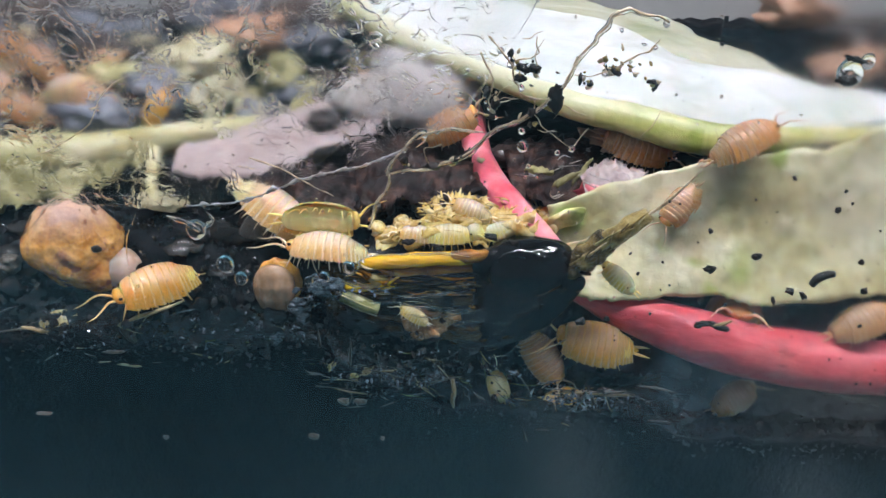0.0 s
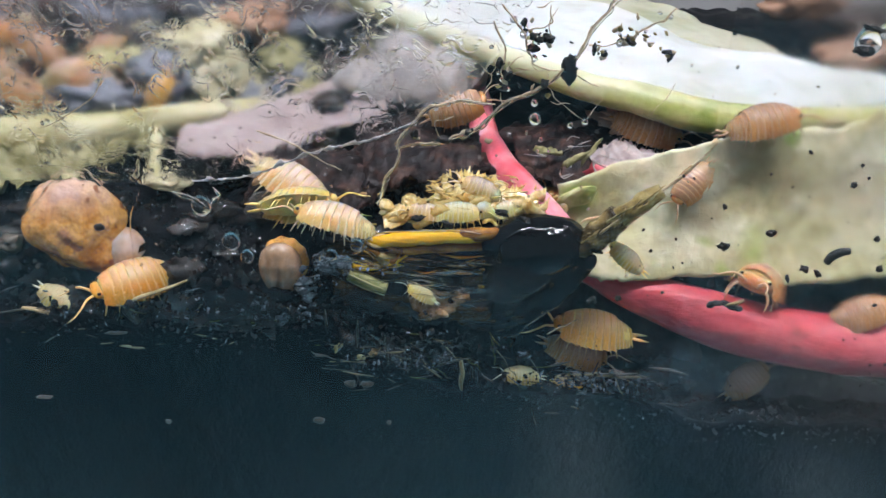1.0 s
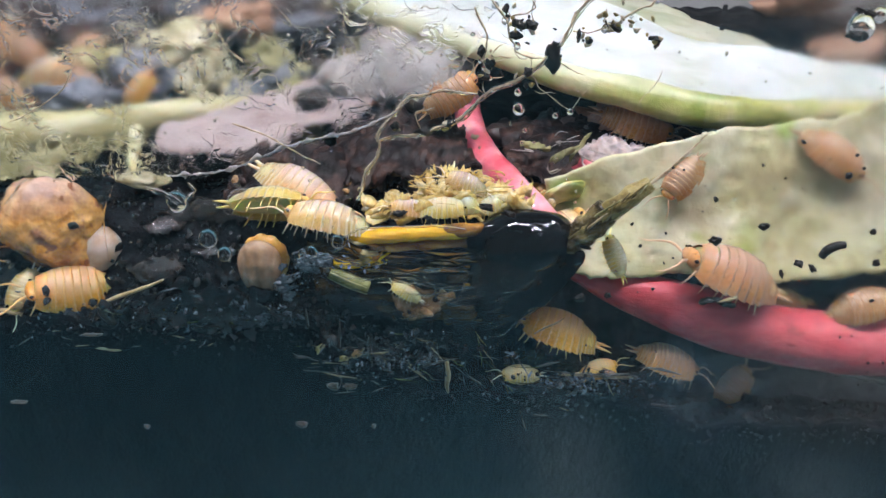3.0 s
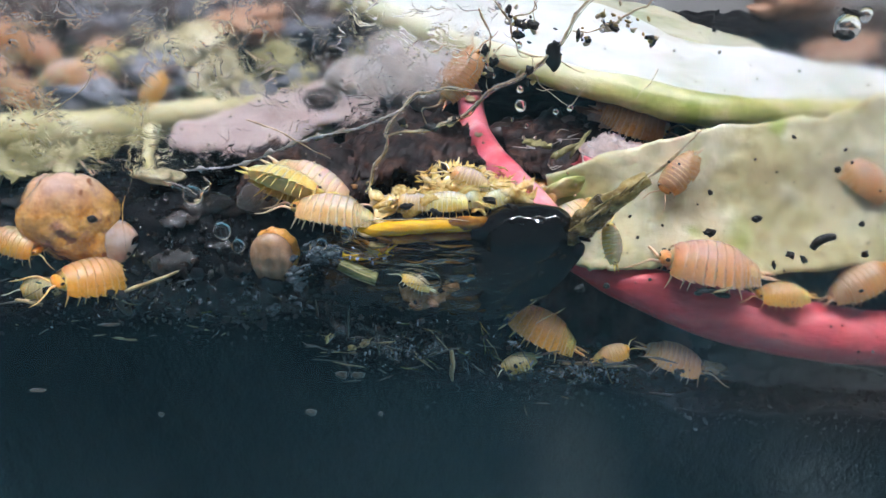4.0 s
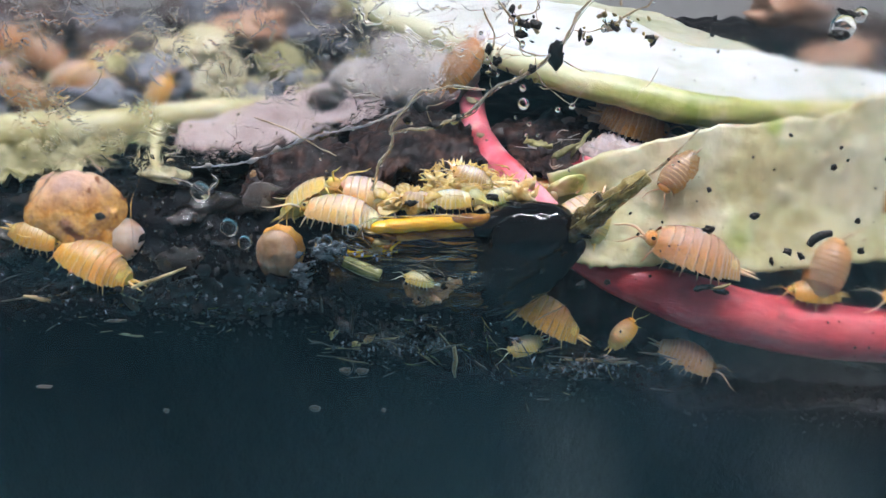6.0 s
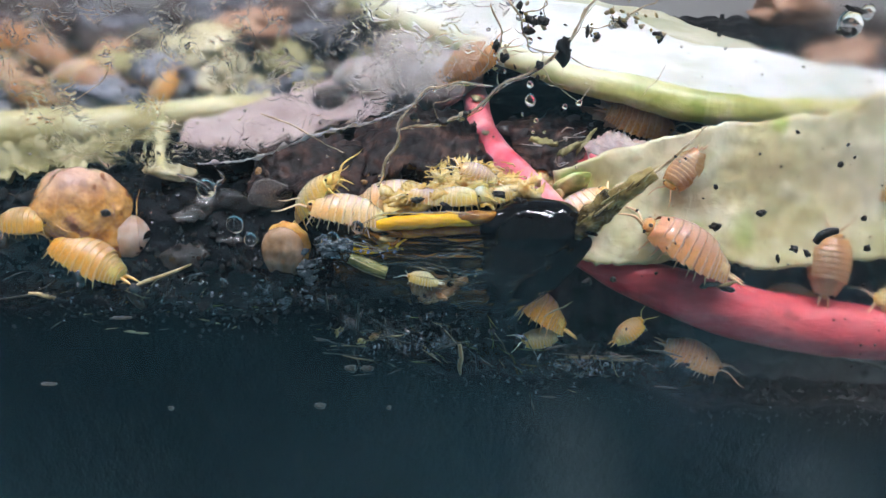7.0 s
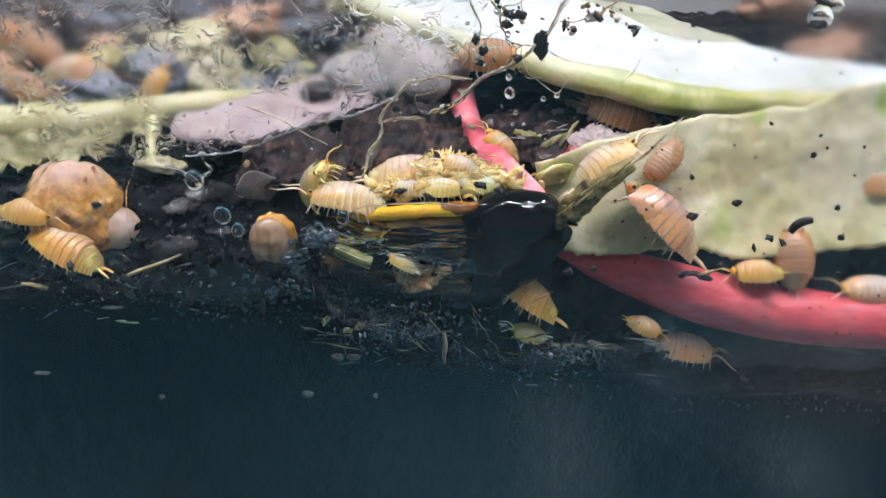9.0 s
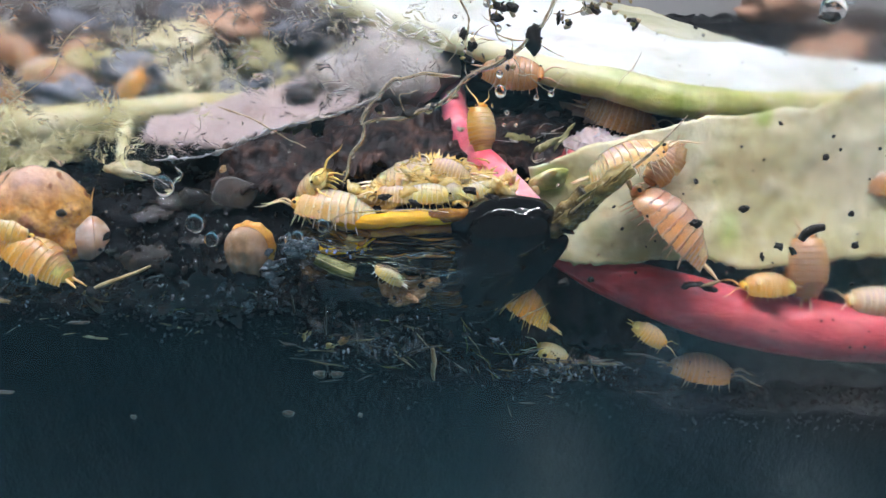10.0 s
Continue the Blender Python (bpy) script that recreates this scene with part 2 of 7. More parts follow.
def leaf_blotches(m, blotches):
    """Soft blotches in a leaf, stains and painted shade: place and width in millimetres, colour, strength."""
    nd, ln = m.node_tree.nodes, m.node_tree.links
    bs = nd["Principled BSDF"]
    colour = bs.inputs["Base Color"].links[0].from_socket
    co, n = nd.new("ShaderNodeTexCoord"), nd.new("ShaderNodeTexNoise")
    n.inputs["Scale"].default_value, n.inputs["Detail"].default_value = 500.0, 4.0
    ln.new(co.outputs["Object"], n.inputs["Vector"])
    for at, wide, c, strong in blotches:
        mp, gr, mx, mu = nd.new("ShaderNodeMapping"), nd.new("ShaderNodeTexGradient"), nd.new("ShaderNodeMixRGB"), nd.new("ShaderNodeMath")
        mp.vector_type = "TEXTURE"
        mp.inputs["Location"].default_value = [v * MM for v in at]
        mp.inputs["Scale"].default_value = [v * MM for v in wide]
        gr.gradient_type = "SPHERICAL"
        mu.operation = "MULTIPLY"
        mx.inputs[2].default_value = (*c, 1)
        ln.new(co.outputs["Object"], mp.inputs[0])
        ln.new(mp.outputs[0], gr.inputs[0])
        ln.new(gr.outputs["Fac"], mu.inputs[0])
        ln.new(n.outputs["Fac"], mu.inputs[1])
        sc = nd.new("ShaderNodeMath")
        sc.operation, sc.use_clamp = "MULTIPLY", True
        sc.inputs[1].default_value = strong
        ln.new(mu.outputs[0], sc.inputs[0])
        ln.new(sc.outputs[0], mx.inputs[0])
        ln.new(colour, mx.inputs[1])
        colour = mx.outputs[0]
    ln.new(colour, bs.inputs["Base Color"])


# pale patches paint the pane's hazy reflections; the near-black one darkens its middle
mirror_patches(M_TABLE, [(11, 34, 9, 16, (0.60, 0.82, 0.88)), (28, 22, 10, 18, (0.17, 0.32, 0.40)), (52, 18, 24, 18, (0.27, 0.29, 0.29)), (40, 36, 10, 9, (0.36, 0.55, 0.62)), (-2, 34, 34, 22, (0.10, 0.29, 0.36)), (0, -45, 190, 62, (0.004, 0.005, 0.006))])
M_GLASS = pane_material()
M_WATER = water_material("clear_water", 0.0)
# opaque pale colour stands in for the glints on wet beads
M_BEAD_GLINT = surface("moisture", [(0.03, 0.036, 0.043), (0.20, 0.23, 0.26)], 0.6, 0.08, 0.0, 0.1, coat=1.0, spread=0.04)
M_FILM = water_material("water_film", 0.115, 0.22, 0.8)
M_HAZE = water_material("smooth_film", 0.035)
M_MIST = water_material("fine_mist", 0.12)


def fade_in(m, x0, x1, top):
    """Let the mist begin clear at x0 and reach its full roughness at x1 (millimetres)."""
    nd, ln = m.node_tree.nodes, m.node_tree.links
    co, sp, rg = nd.new("ShaderNodeTexCoord"), nd.new("ShaderNodeSeparateXYZ"), nd.new("ShaderNodeMapRange")
    rg.inputs["From Min"].default_value, rg.inputs["From Max"].default_value = x0 * MM, x1 * MM
    rg.inputs["To Min"].default_value, rg.inputs["To Max"].default_value = 0.0, top
    ln.new(co.outputs["Object"], sp.inputs[0])
    ln.new(sp.outputs["X"], rg.inputs["Value"])
    ln.new(rg.outputs[0], nd["Glass BSDF"].inputs["Roughness"])


fade_in(M_MIST, 14.0, 23, 0.14)
M_RIM = water_material("rim_water", 0.05)
M_RIDGE = water_material("ridge_water", 0.16)
M_PALE = surface("pale_leaf", [(0.28, 0.22, 0.08), (0.46, 0.42, 0.22), (0.64, 0.60, 0.43), (0.42, 0.45, 0.17)], 9, 0.42, 0.35, 0.45, sss=0.35, sss_mm=1.0,
                 spots=(0.30, 0.37, 0.09), spot_size=6, spot_level=0.60, soft=0.7)
# dull brown blotches also paint the soft shadows of specks on the glass
leaf_blotches(M_PALE, [((22.2, 60.0, 34.4), (1.6, 3.0, 2.2), (0.34, 0.44, 0.10), 1.5), ((18.5, 61.0, 36.5), (3.0, 4.0, 2.0), (0.26, 0.18, 0.09), 1.2), ((24.0, 62.5, 39.0), (6.0, 5.0, 3.0), (0.34, 0.27, 0.16), 1.0),
                     ((31.5, 62.0, 38.0), (5.0, 5.0, 3.5), (0.36, 0.28, 0.18), 1.0), ((7.5, 62.0, 37.6), (2.0, 4.0, 1.6), (0.22, 0.34, 0.05), 2.5), ((12.0, 60.5, 35.5), (3.0, 4.0, 2.5), (0.70, 0.66, 0.40), 1.5)])
M_RIND = surface("white_rind", [(0.30, 0.33, 0.24), (0.50, 0.52, 0.48), (0.66, 0.68, 0.69), (0.50, 0.52, 0.42)], 12, 0.5, 0.08, 0.2, sss=0.4, sss_mm=1.5, soft=0.8)
M_BLADE = surface("cream_blade", [(0.22, 0.25, 0.12), (0.40, 0.40, 0.28), (0.54, 0.53, 0.42)], 9, 0.5, 0.2, 0.3, sss=0.3, sss_mm=1.2, soft=0.8)
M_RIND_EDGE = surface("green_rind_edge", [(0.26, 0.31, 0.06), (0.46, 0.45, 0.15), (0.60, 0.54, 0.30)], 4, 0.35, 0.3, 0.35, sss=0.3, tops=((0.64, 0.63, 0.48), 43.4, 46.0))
M_RED = surface("red_stem_skin", [(0.46, 0.04, 0.055), (0.58, 0.09, 0.105), (0.66, 0.18, 0.185)], 5, 0.42, 0.45, 0.5, sss=0.5, sss_mm=1.5, coat=0.2,
                spots=(0.30, 0.05, 0.05), spot_size=1.5, spot_level=0.68, stretch=(0.5, 1, 1))
M_PINK = surface("pink_root_skin", [(0.68, 0.09, 0.13), (0.76, 0.20, 0.24), (0.80, 0.42, 0.43)], 4, 0.36, 0.2, 0.25, sss=0.4, coat=0.3)
M_BLACK = surface("black_rot", [(0.001, 0.001, 0.0015), (0.003, 0.003, 0.004)], 3.0, 0.014, 0.03, 0.2, spread=0.006, gloss=0.5)
M_BLACK_SKIN = surface("black_wet_skin", [(0.001, 0.001, 0.0015), (0.004, 0.004, 0.004), (0.014, 0.008, 0.004)], 1.8, 0.05, 0.7, 0.4, stretch=(0.35, 1, 0.8), gloss=0.3, spread=0.03)
M_WET_FIBRE = surface("wet_black_fibre", [(0.002, 0.002, 0.002), (0.02, 0.012, 0.005)], 1.5, 0.17, 0.4, 0.4, stretch=(0.3, 1, 1), gloss=0.8, spread=0.06)
M_BLACK_LEAF = surface("black_leaf", [(0.002, 0.002, 0.003), (0.008, 0.006, 0.004), (0.10, 0.055, 0.016)], 1.8, 0.16, 1.0, 0.4, stretch=(0.18, 1, 1.5), gloss=0.55, spread=0.1)
M_AMBER = surface("amber_stalk", [(0.34, 0.12, 0.003), (0.80, 0.44, 0.004), (0.92, 0.68, 0.03)], 1.8, 0.15, 0.7, 0.4, sss=0.3, coat=1.0, stretch=(0.15, 1, 1.6), soft=0.8)
M_HUSK = surface("brown_husk", [(0.10, 0.035, 0.004), (0.28, 0.11, 0.008), (0.50, 0.26, 0.03)], 1.0, 0.15, 0.5, 0.4, sss=0.3, coat=0.8, stretch=(0.5, 1, 1.3))
M_TWIG = surface("olive_twig", [(0.14, 0.09, 0.025), (0.34, 0.25, 0.075), (0.56, 0.45, 0.20)], 1.4, 0.35, 0.8, 0.5, coat=0.3, stretch=(0.9, 1, 0.9))
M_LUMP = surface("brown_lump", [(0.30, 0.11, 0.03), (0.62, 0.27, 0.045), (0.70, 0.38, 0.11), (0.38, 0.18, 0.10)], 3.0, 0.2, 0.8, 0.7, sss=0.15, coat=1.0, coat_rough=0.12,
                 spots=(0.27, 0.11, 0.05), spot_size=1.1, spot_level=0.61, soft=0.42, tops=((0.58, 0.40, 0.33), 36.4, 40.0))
M_BULB = surface("milky_flesh", [(0.36, 0.23, 0.15), (0.46, 0.35, 0.28), (0.56, 0.46, 0.40)], 1.6, 0.10, 0.15, 0.15, sss=0.7, sss_mm=1.5, coat=0.8)
M_MAUVE = surface("mauve_leaf", [(0.26, 0.19, 0.185), (0.38, 0.30, 0.29), (0.47, 0.39, 0.37)], 4, 0.5, 0.3, 0.35, sss=0.3)
M_FUZZ = surface("grey_mould", [(0.24, 0.215, 0.20), (0.33, 0.30, 0.29), (0.40, 0.37, 0.35)], 3, 0.9, 0.7, 0.35, sss=0.4)
M_YGREEN = surface("yellow_green_stalk", [(0.34, 0.30, 0.11), (0.54, 0.50, 0.28), (0.64, 0.61, 0.44)], 3.5, 0.42, 0.3, 0.3, sss=0.3, stretch=(0.4, 1, 1))
M_OLIVE = surface("olive_scrap", [(0.15, 0.135, 0.045), (0.34, 0.31, 0.13), (0.50, 0.46, 0.25)], 3, 0.5, 0.4, 0.5, vary=0.3)
M_CREAM = surface("cream_scrap", [(0.30, 0.26, 0.13), (0.48, 0.43, 0.26), (0.58, 0.54, 0.40)], 3, 0.5, 0.4, 0.4, sss=0.2, vary=0.25)
M_ORANGE_SCRAP = surface("orange_scrap", [(0.24, 0.12, 0.06), (0.42, 0.23, 0.14), (0.50, 0.34, 0.24)], 3, 0.5, 0.4, 0.4, sss=0.2, vary=0.25)
M_SLATE = surface("slate_scrap", [(0.05, 0.055, 0.075), (0.13, 0.14, 0.17), (0.30, 0.30, 0.33)], 3, 0.5, 0.4, 0.4, vary=0.3)
M_DARK_SCRAP = surface("dark_scrap", [(0.012, 0.011, 0.012), (0.045, 0.030, 0.024), (0.11, 0.062, 0.045)], 2.5, 0.35, 0.5, 0.5, vary=0.4)
M_STRAW = surface("straw", [(0.11, 0.075, 0.03), (0.26, 0.19, 0.085), (0.40, 0.33, 0.19)], 2, 0.45, 0.4, 0.5, vary=0.35)
M_ROOT = surface("root_strand", [(0.26, 0.16, 0.08), (0.62, 0.48, 0.30), (0.84, 0.74, 0.58)], 1.0, 0.3, 0.7, 0.5, coat=0.6, soft=0.7)
M_CLOD = surface("black_clod", [(0.006, 0.005, 0.004), (0.02, 0.015, 0.012)], 0.8, 0.5, 0.6, 0.5)
M_CHITIN = surface("shed_skin", [(0.50, 0.25, 0.05), (0.82, 0.54, 0.17), (0.89, 0.71, 0.40)], 1.2, 0.18, 0.6, 0.4, sss=0.4, sss_mm=0.7, coat=0.8, vary=0.2, clear=0.15)


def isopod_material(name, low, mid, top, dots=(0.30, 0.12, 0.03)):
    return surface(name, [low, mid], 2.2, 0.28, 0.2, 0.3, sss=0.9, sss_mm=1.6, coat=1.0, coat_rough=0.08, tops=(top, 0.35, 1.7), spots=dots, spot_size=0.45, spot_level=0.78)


M_ISO = {
    "orange": isopod_material("isopod_orange", (0.78, 0.33, 0.025), (0.76, 0.34, 0.06), (0.68, 0.37, 0.18)),
    "peach": isopod_material("isopod_peach", (0.77, 0.42, 0.11), (0.74, 0.44, 0.20), (0.68, 0.45, 0.36)),
    "salmon": isopod_material("isopod_salmon", (0.68, 0.31, 0.10), (0.62, 0.29, 0.14), (0.54, 0.29, 0.20), (0.22, 0.08, 0.03)),
    "yellow": isopod_material("isopod_yellow", (0.82, 0.50, 0.09), (0.82, 0.57, 0.21), (0.79, 0.61, 0.40), (0.66, 0.44, 0.02)),
    "brown": isopod_material("isopod_brown", (0.60, 0.26, 0.06), (0.54, 0.24, 0.09), (0.44, 0.24, 0.14)),
    "cream": isopod_material("isopod_cream", (0.66, 0.38, 0.06), (0.66, 0.43, 0.14), (0.58, 0.42, 0.22), (0.16, 0.10, 0.03)),
}
M_LIMB = {k: surface("isopod_limb_" + k, [c, tuple(min(1, x * 1.25) for x in c)], 1.2, 0.35, 0.1, 0.2, sss=0.4, sss_mm=0.4, coat=0.2)
          for k, c in (("orange", (0.72, 0.42, 0.15)), ("peach", (0.76, 0.56, 0.36)), ("salmon", (0.66, 0.42, 0.26)), ("yellow", (0.88, 0.60, 0.18)), ("brown", (0.42, 0.26, 0.16)), ("cream", (0.72, 0.62, 0.42)))}
M_RIMS = {k: surface("isopod_plate_edge_" + k, [c, tuple(min(1, x * 1.12) for x in c)], 1.2, 0.25, 0.1, 0.2, sss=0.9, sss_mm=1.4, coat=1.0, coat_rough=0.1)
          for k, c in (("orange", (0.78, 0.43, 0.16)), ("peach", (0.82, 0.56, 0.33)), ("salmon", (0.66, 0.39, 0.26)), ("yellow", (0.86, 0.64, 0.34)), ("brown", (0.58, 0.32, 0.17)), ("cream", (0.66, 0.49, 0.25)))}
M_BELLY = {k: surface("isopod_belly_" + k, [c, tuple(min(1, x * 1.1) for x in c)], 1.2, 0.3, 0.2, 0.2, sss=1.0, sss_mm=3.0, coat=0.6)
           for k, c in (("orange", (0.86, 0.50, 0.12)), ("peach", (0.86, 0.60, 0.28)), ("salmon", (0.72, 0.42, 0.20)), ("yellow", (0.92, 0.74, 0.34)), ("brown", (0.56, 0.30, 0.14)), ("cream", (0.74, 0.52, 0.22)))}
M_SUNK = surface("brown_shell", [(0.24, 0.14, 0.07), (0.34, 0.21, 0.12), (0.42, 0.30, 0.21)], 1.4, 0.14, 0.3, 0.3, sss=0.25, sss_mm=0.8, coat=1.0)
M_WET = surface("wet_black_leaf", [(0.004, 0.004, 0.005), (0.012, 0.010, 0.009), (0.03, 0.02, 0.015)], 0.9, 0.16, 1.0, 0.5, coat=0.5, vary=0.4, gloss=0.5)
M_GREENLEAF = surface("green_leaf_tip", [(0.26, 0.31, 0.09), (0.56, 0.56, 0.24), (0.74, 0.70, 0.44)], 2.2, 0.4, 0.3, 0.4, sss=0.5)
M_FLAKE = surface("clear_flake", [(0.60, 0.55, 0.52), (0.75, 0.70, 0.68)], 2, 0.2, 0.2, 0.1, coat=0.4, clear=0.85)
M_GRIT = surface("dull_grit", [(0.035, 0.031, 0.024), (0.09, 0.077, 0.056)], 1.0, 0.5, 0.4, 0.5)
M_HUSKTAN = surface("tan_husk", [(0.10, 0.045, 0.016), (0.26, 0.15, 0.065), (0.42, 0.28, 0.15)], 1.2, 0.25, 0.6, 0.5, sss=0.2, coat=0.5)
M_SHEATH = surface("bark_sheath", [(0.03, 0.022, 0.012), (0.13, 0.09, 0.03), (0.34, 0.25, 0.09)], 1.4, 0.25, 0.8, 0.6, coat=0.5, stretch=(0.6, 1, 0.9))
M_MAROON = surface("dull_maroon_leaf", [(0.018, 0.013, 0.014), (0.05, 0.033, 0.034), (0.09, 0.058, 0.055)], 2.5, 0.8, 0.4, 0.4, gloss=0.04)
# wet glints given as an opaque bright colour
M_FLECK_GLINT = surface("wet_glint", [(0.05, 0.06, 0.075), (0.26, 0.29, 0.32)], 0.5, 0.12, 0.3, 0.3, coat=1.0, spread=0.05)
M_SUNKRIM = surface("orange_plates", [(0.50, 0.23, 0.04), (0.70, 0.38, 0.09)], 2.0, 0.25, 0.3, 0.3, sss=0.5, coat=0.7, spots=(0.25, 0.10, 0.02), spot_size=0.6, spot_level=0.66)
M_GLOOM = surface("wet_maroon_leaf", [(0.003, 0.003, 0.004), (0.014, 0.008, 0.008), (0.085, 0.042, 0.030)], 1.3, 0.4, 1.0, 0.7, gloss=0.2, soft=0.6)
# grey in this colour stands for glints on the water
M_SLICK_GLINT = surface("slick_glint", [(0.02, 0.026, 0.032), (0.16, 0.19, 0.215)], 0.7, 0.12, 1.0, 0.4, coat=1.0, spread=0.06)
M_FILMEDGE = surface("white_film_edge", [(0.30, 0.28, 0.29), (0.62, 0.60, 0.62)], 0.8, 0.3, 0.4, 0.4, sss=0.3, coat=0.6)
M_STALKGREEN = surface("dark_green_stalk", [(0.06, 0.07, 0.015), (0.16, 0.17, 0.05), (0.32, 0.31, 0.13)], 1.2, 0.25, 0.5, 0.4, coat=0.5, stretch=(0.4, 1, 1.5))
M_EYE = surface("isopod_eye", [(0.02, 0.012, 0.01), (0.05, 0.03, 0.02)], 0.5, 0.2, 0.0, 0.2, coat=0.6)

# ---- the shelf light over the tank: a strip of white light chips and an added fill row ----


def build_light_strip():
    glow = bpy.data.materials.new("white_light_chip")
    glow.use_nodes = True
    nd = glow.node_tree.nodes
    em = nd.new("ShaderNodeEmission")
    em.inputs[0].default_value, em.inputs[1].default_value = LIGHT_COLOUR, LIGHT_POWER
    glow.node_tree.links.new(em.outputs[0], nd["Material Output"].inputs[0])
    t = thing("light_strip", "white light strip mounted over the tank, with an added front fill row", "lamp")
    part("housing", box(bmesh.new(), -175, 185, LIGHT_Y - 34, LIGHT_Y + 12, LIGHT_Z + 1, LIGHT_Z + 9), M_GREY, t, smooth=False)
    for x in (-170, 180):
        part("post", box(bmesh.new(), x - 4, x + 4, LIGHT_Y - 4, LIGHT_Y + 4, -3.2, LIGHT_Z + 1), M_GREY, t, smooth=False)
    # the second row, nearer the eye, is added to fill the shaded leaf
    for y in (LIGHT_Y + 3, LIGHT_Y - 25):
        for k in range(12):
            x = -160 + k * 30.0
            part("chip", box(bmesh.new(), x - 3, x + 3, y - 3, y + 3, LIGHT_Z, LIGHT_Z + 0.9), glow, t, smooth=False)


build_light_strip()

# ---- tank, soil, table ----


def soil_height(x, y):
    """Height of the soil at a place: a dip behind the pane, then the flat litter bed."""
    back = y - GLASS
    front = 28.6 - 6.0 / (1 + math.exp(-(x + 9.0) * 0.7)) - 2.6 / (1 + math.exp(-(x - 16.0) * 0.8)) + 0.8 * noise.noise(Vector((x * 0.22, 3, 1)))
    reach = 8.5 if x < -5 else 8.5 + min(5.0, (x + 5) * 0.5)
    hollow = 6.0 / (1 + math.exp(-(x - 2.0) * 0.8))
    u = max(0.0, min(1.0, (back - hollow) / reach))
    u = u * u * (3 - 2 * u)
    h = front + (35.2 - front) * u
    h += 3.0 * max(0.0, min(1.0, (y - 105) / 12.0))
    h += 1.0 * noise.noise(Vector((x * 0.28, y * 0.28, 0))) + 0.5 * noise.noise(Vector((x * 0.9, y * 0.9, 5))) + 0.25 * noise.noise(Vector((x * 2.2, y * 2.2, 9)))
    return h


def build_soil():
    bm = bmesh.new()
    nx, ny = 220, 110
    top = []
    for j in range(ny + 1):
        row = []
        y = GLASS + 0.35 + (67.0) * (j / ny) ** 1.5
        for i in range(nx + 1):
            x = -85 + 170 * i / nx
            row.append(bm.verts.new(Vector((x, y, soil_height(x, y))) * MM))
        top.append(row)
    for j in range(ny):
        for i in range(nx):
            bm.faces.new((top[j][i], top[j][i + 1], top[j + 1][i + 1], top[j + 1][i]))
    last = top[0]
    for k in range(1, 25):
        row = []
        for i in range(nx + 1):
            z0 = top[0][i].co.z / MM
            zz = z0 * (1 - k / 24)
            x = -85 + 170 * i / nx
            y = GLASS + 0.32 + 0.28 * abs(noise.noise(Vector((x * 0.9, zz * 0.9, 2)))) + 0.2 * abs(noise.noise(Vector((x * 3, zz * 3, 7))))
            row.append(bm.verts.new(Vector((x, y, zz)) * MM))
        for i in range(nx):
            bm.faces.new((last[i + 1], last[i], row[i], row[i + 1]))
        last = row
    bm.normal_update()
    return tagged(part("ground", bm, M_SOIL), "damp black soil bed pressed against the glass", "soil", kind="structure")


build_soil()
tagged(part("tank_floor", box(bmesh.new(), -95, 95, 50, 130, -3, -0.2), M_GREY), "grey plastic tank base", "tank base", kind="structure")
tagged(part("wall_back", box(bmesh.new(), -95, 95, 121.5, 124.5, 0, 66), M_GREY, smooth=False), "plain grey plastic back wall of the tank", "wall", kind="structure")
tagged(part("wall_side_west", box(bmesh.new(), -88, -85.2, 55, 121.4, 0, 66), M_GREY, smooth=False), "plain grey plastic side wall of the tank", "wall", kind="structure")
tagged(part("wall_side_east", box(bmesh.new(), 85.2, 88, 55, 121.4, 0, 66), M_GREY, smooth=False), "plain grey plastic side wall of the tank", "wall", kind="structure")
pane = tagged(part("glass_pane", box(bmesh.new(), -95, 95, GLASS - 2.0, GLASS, 0, 66), M_GLASS, smooth=False), "clear wet front glass pane of the tank", "glass", kind="structure")
pane.visible_shadow = False
# out of view; added so the pane has something to reflect
tagged(part("table_top", box(bmesh.new(), -280, 280, -160, 240, -22, -3.2), M_TABLE, smooth=False), "dark teal table top added under the tank for the pane's reflection", "table", kind="structure")

# ---- plants and rot ----


def build_pale_leaf():
    t = thing("pale_leaf", "pale cream-green wilted leaf leaning behind the glass", "leaf")
    bm = sheet(bmesh.new(), [(7.6, 58.5, 32.3), (10.2, 58.6, 31.7), (13.7, 58.8, 31.6), (19.5, 59.1, 32.2), (23.3, 58.7, 31.5), (26.6, 58.9, 31.6), (34.3, 59.7, 32.3), (44, 60.4, 32.4)],
               [(5.7, 62.6, 38.5), (11.9, 63.4, 40.5), (18.0, 64.2, 42.0), (21.1, 64.8, 42.5), (27.2, 65.3, 42.9), (30.4, 65.4, 43.5), (33.2, 65.8, 44.9), (44, 66.3, 47.3)],
               80, 34, 0.4, 0.9, 0.16, 3, -0.5, 0.35, 0.18)
    part("blade", bm, M_PALE, t)
    part("curled_tip", blob(bmesh.new(), (7.4, 61.5, 37.9), (1.7, 0.45, 1.25), 4, 0.25, 1.2, 3, (25, -14, 10), 0.03), M_GREENLEAF, t, "rounded green leaf tip")
    return t


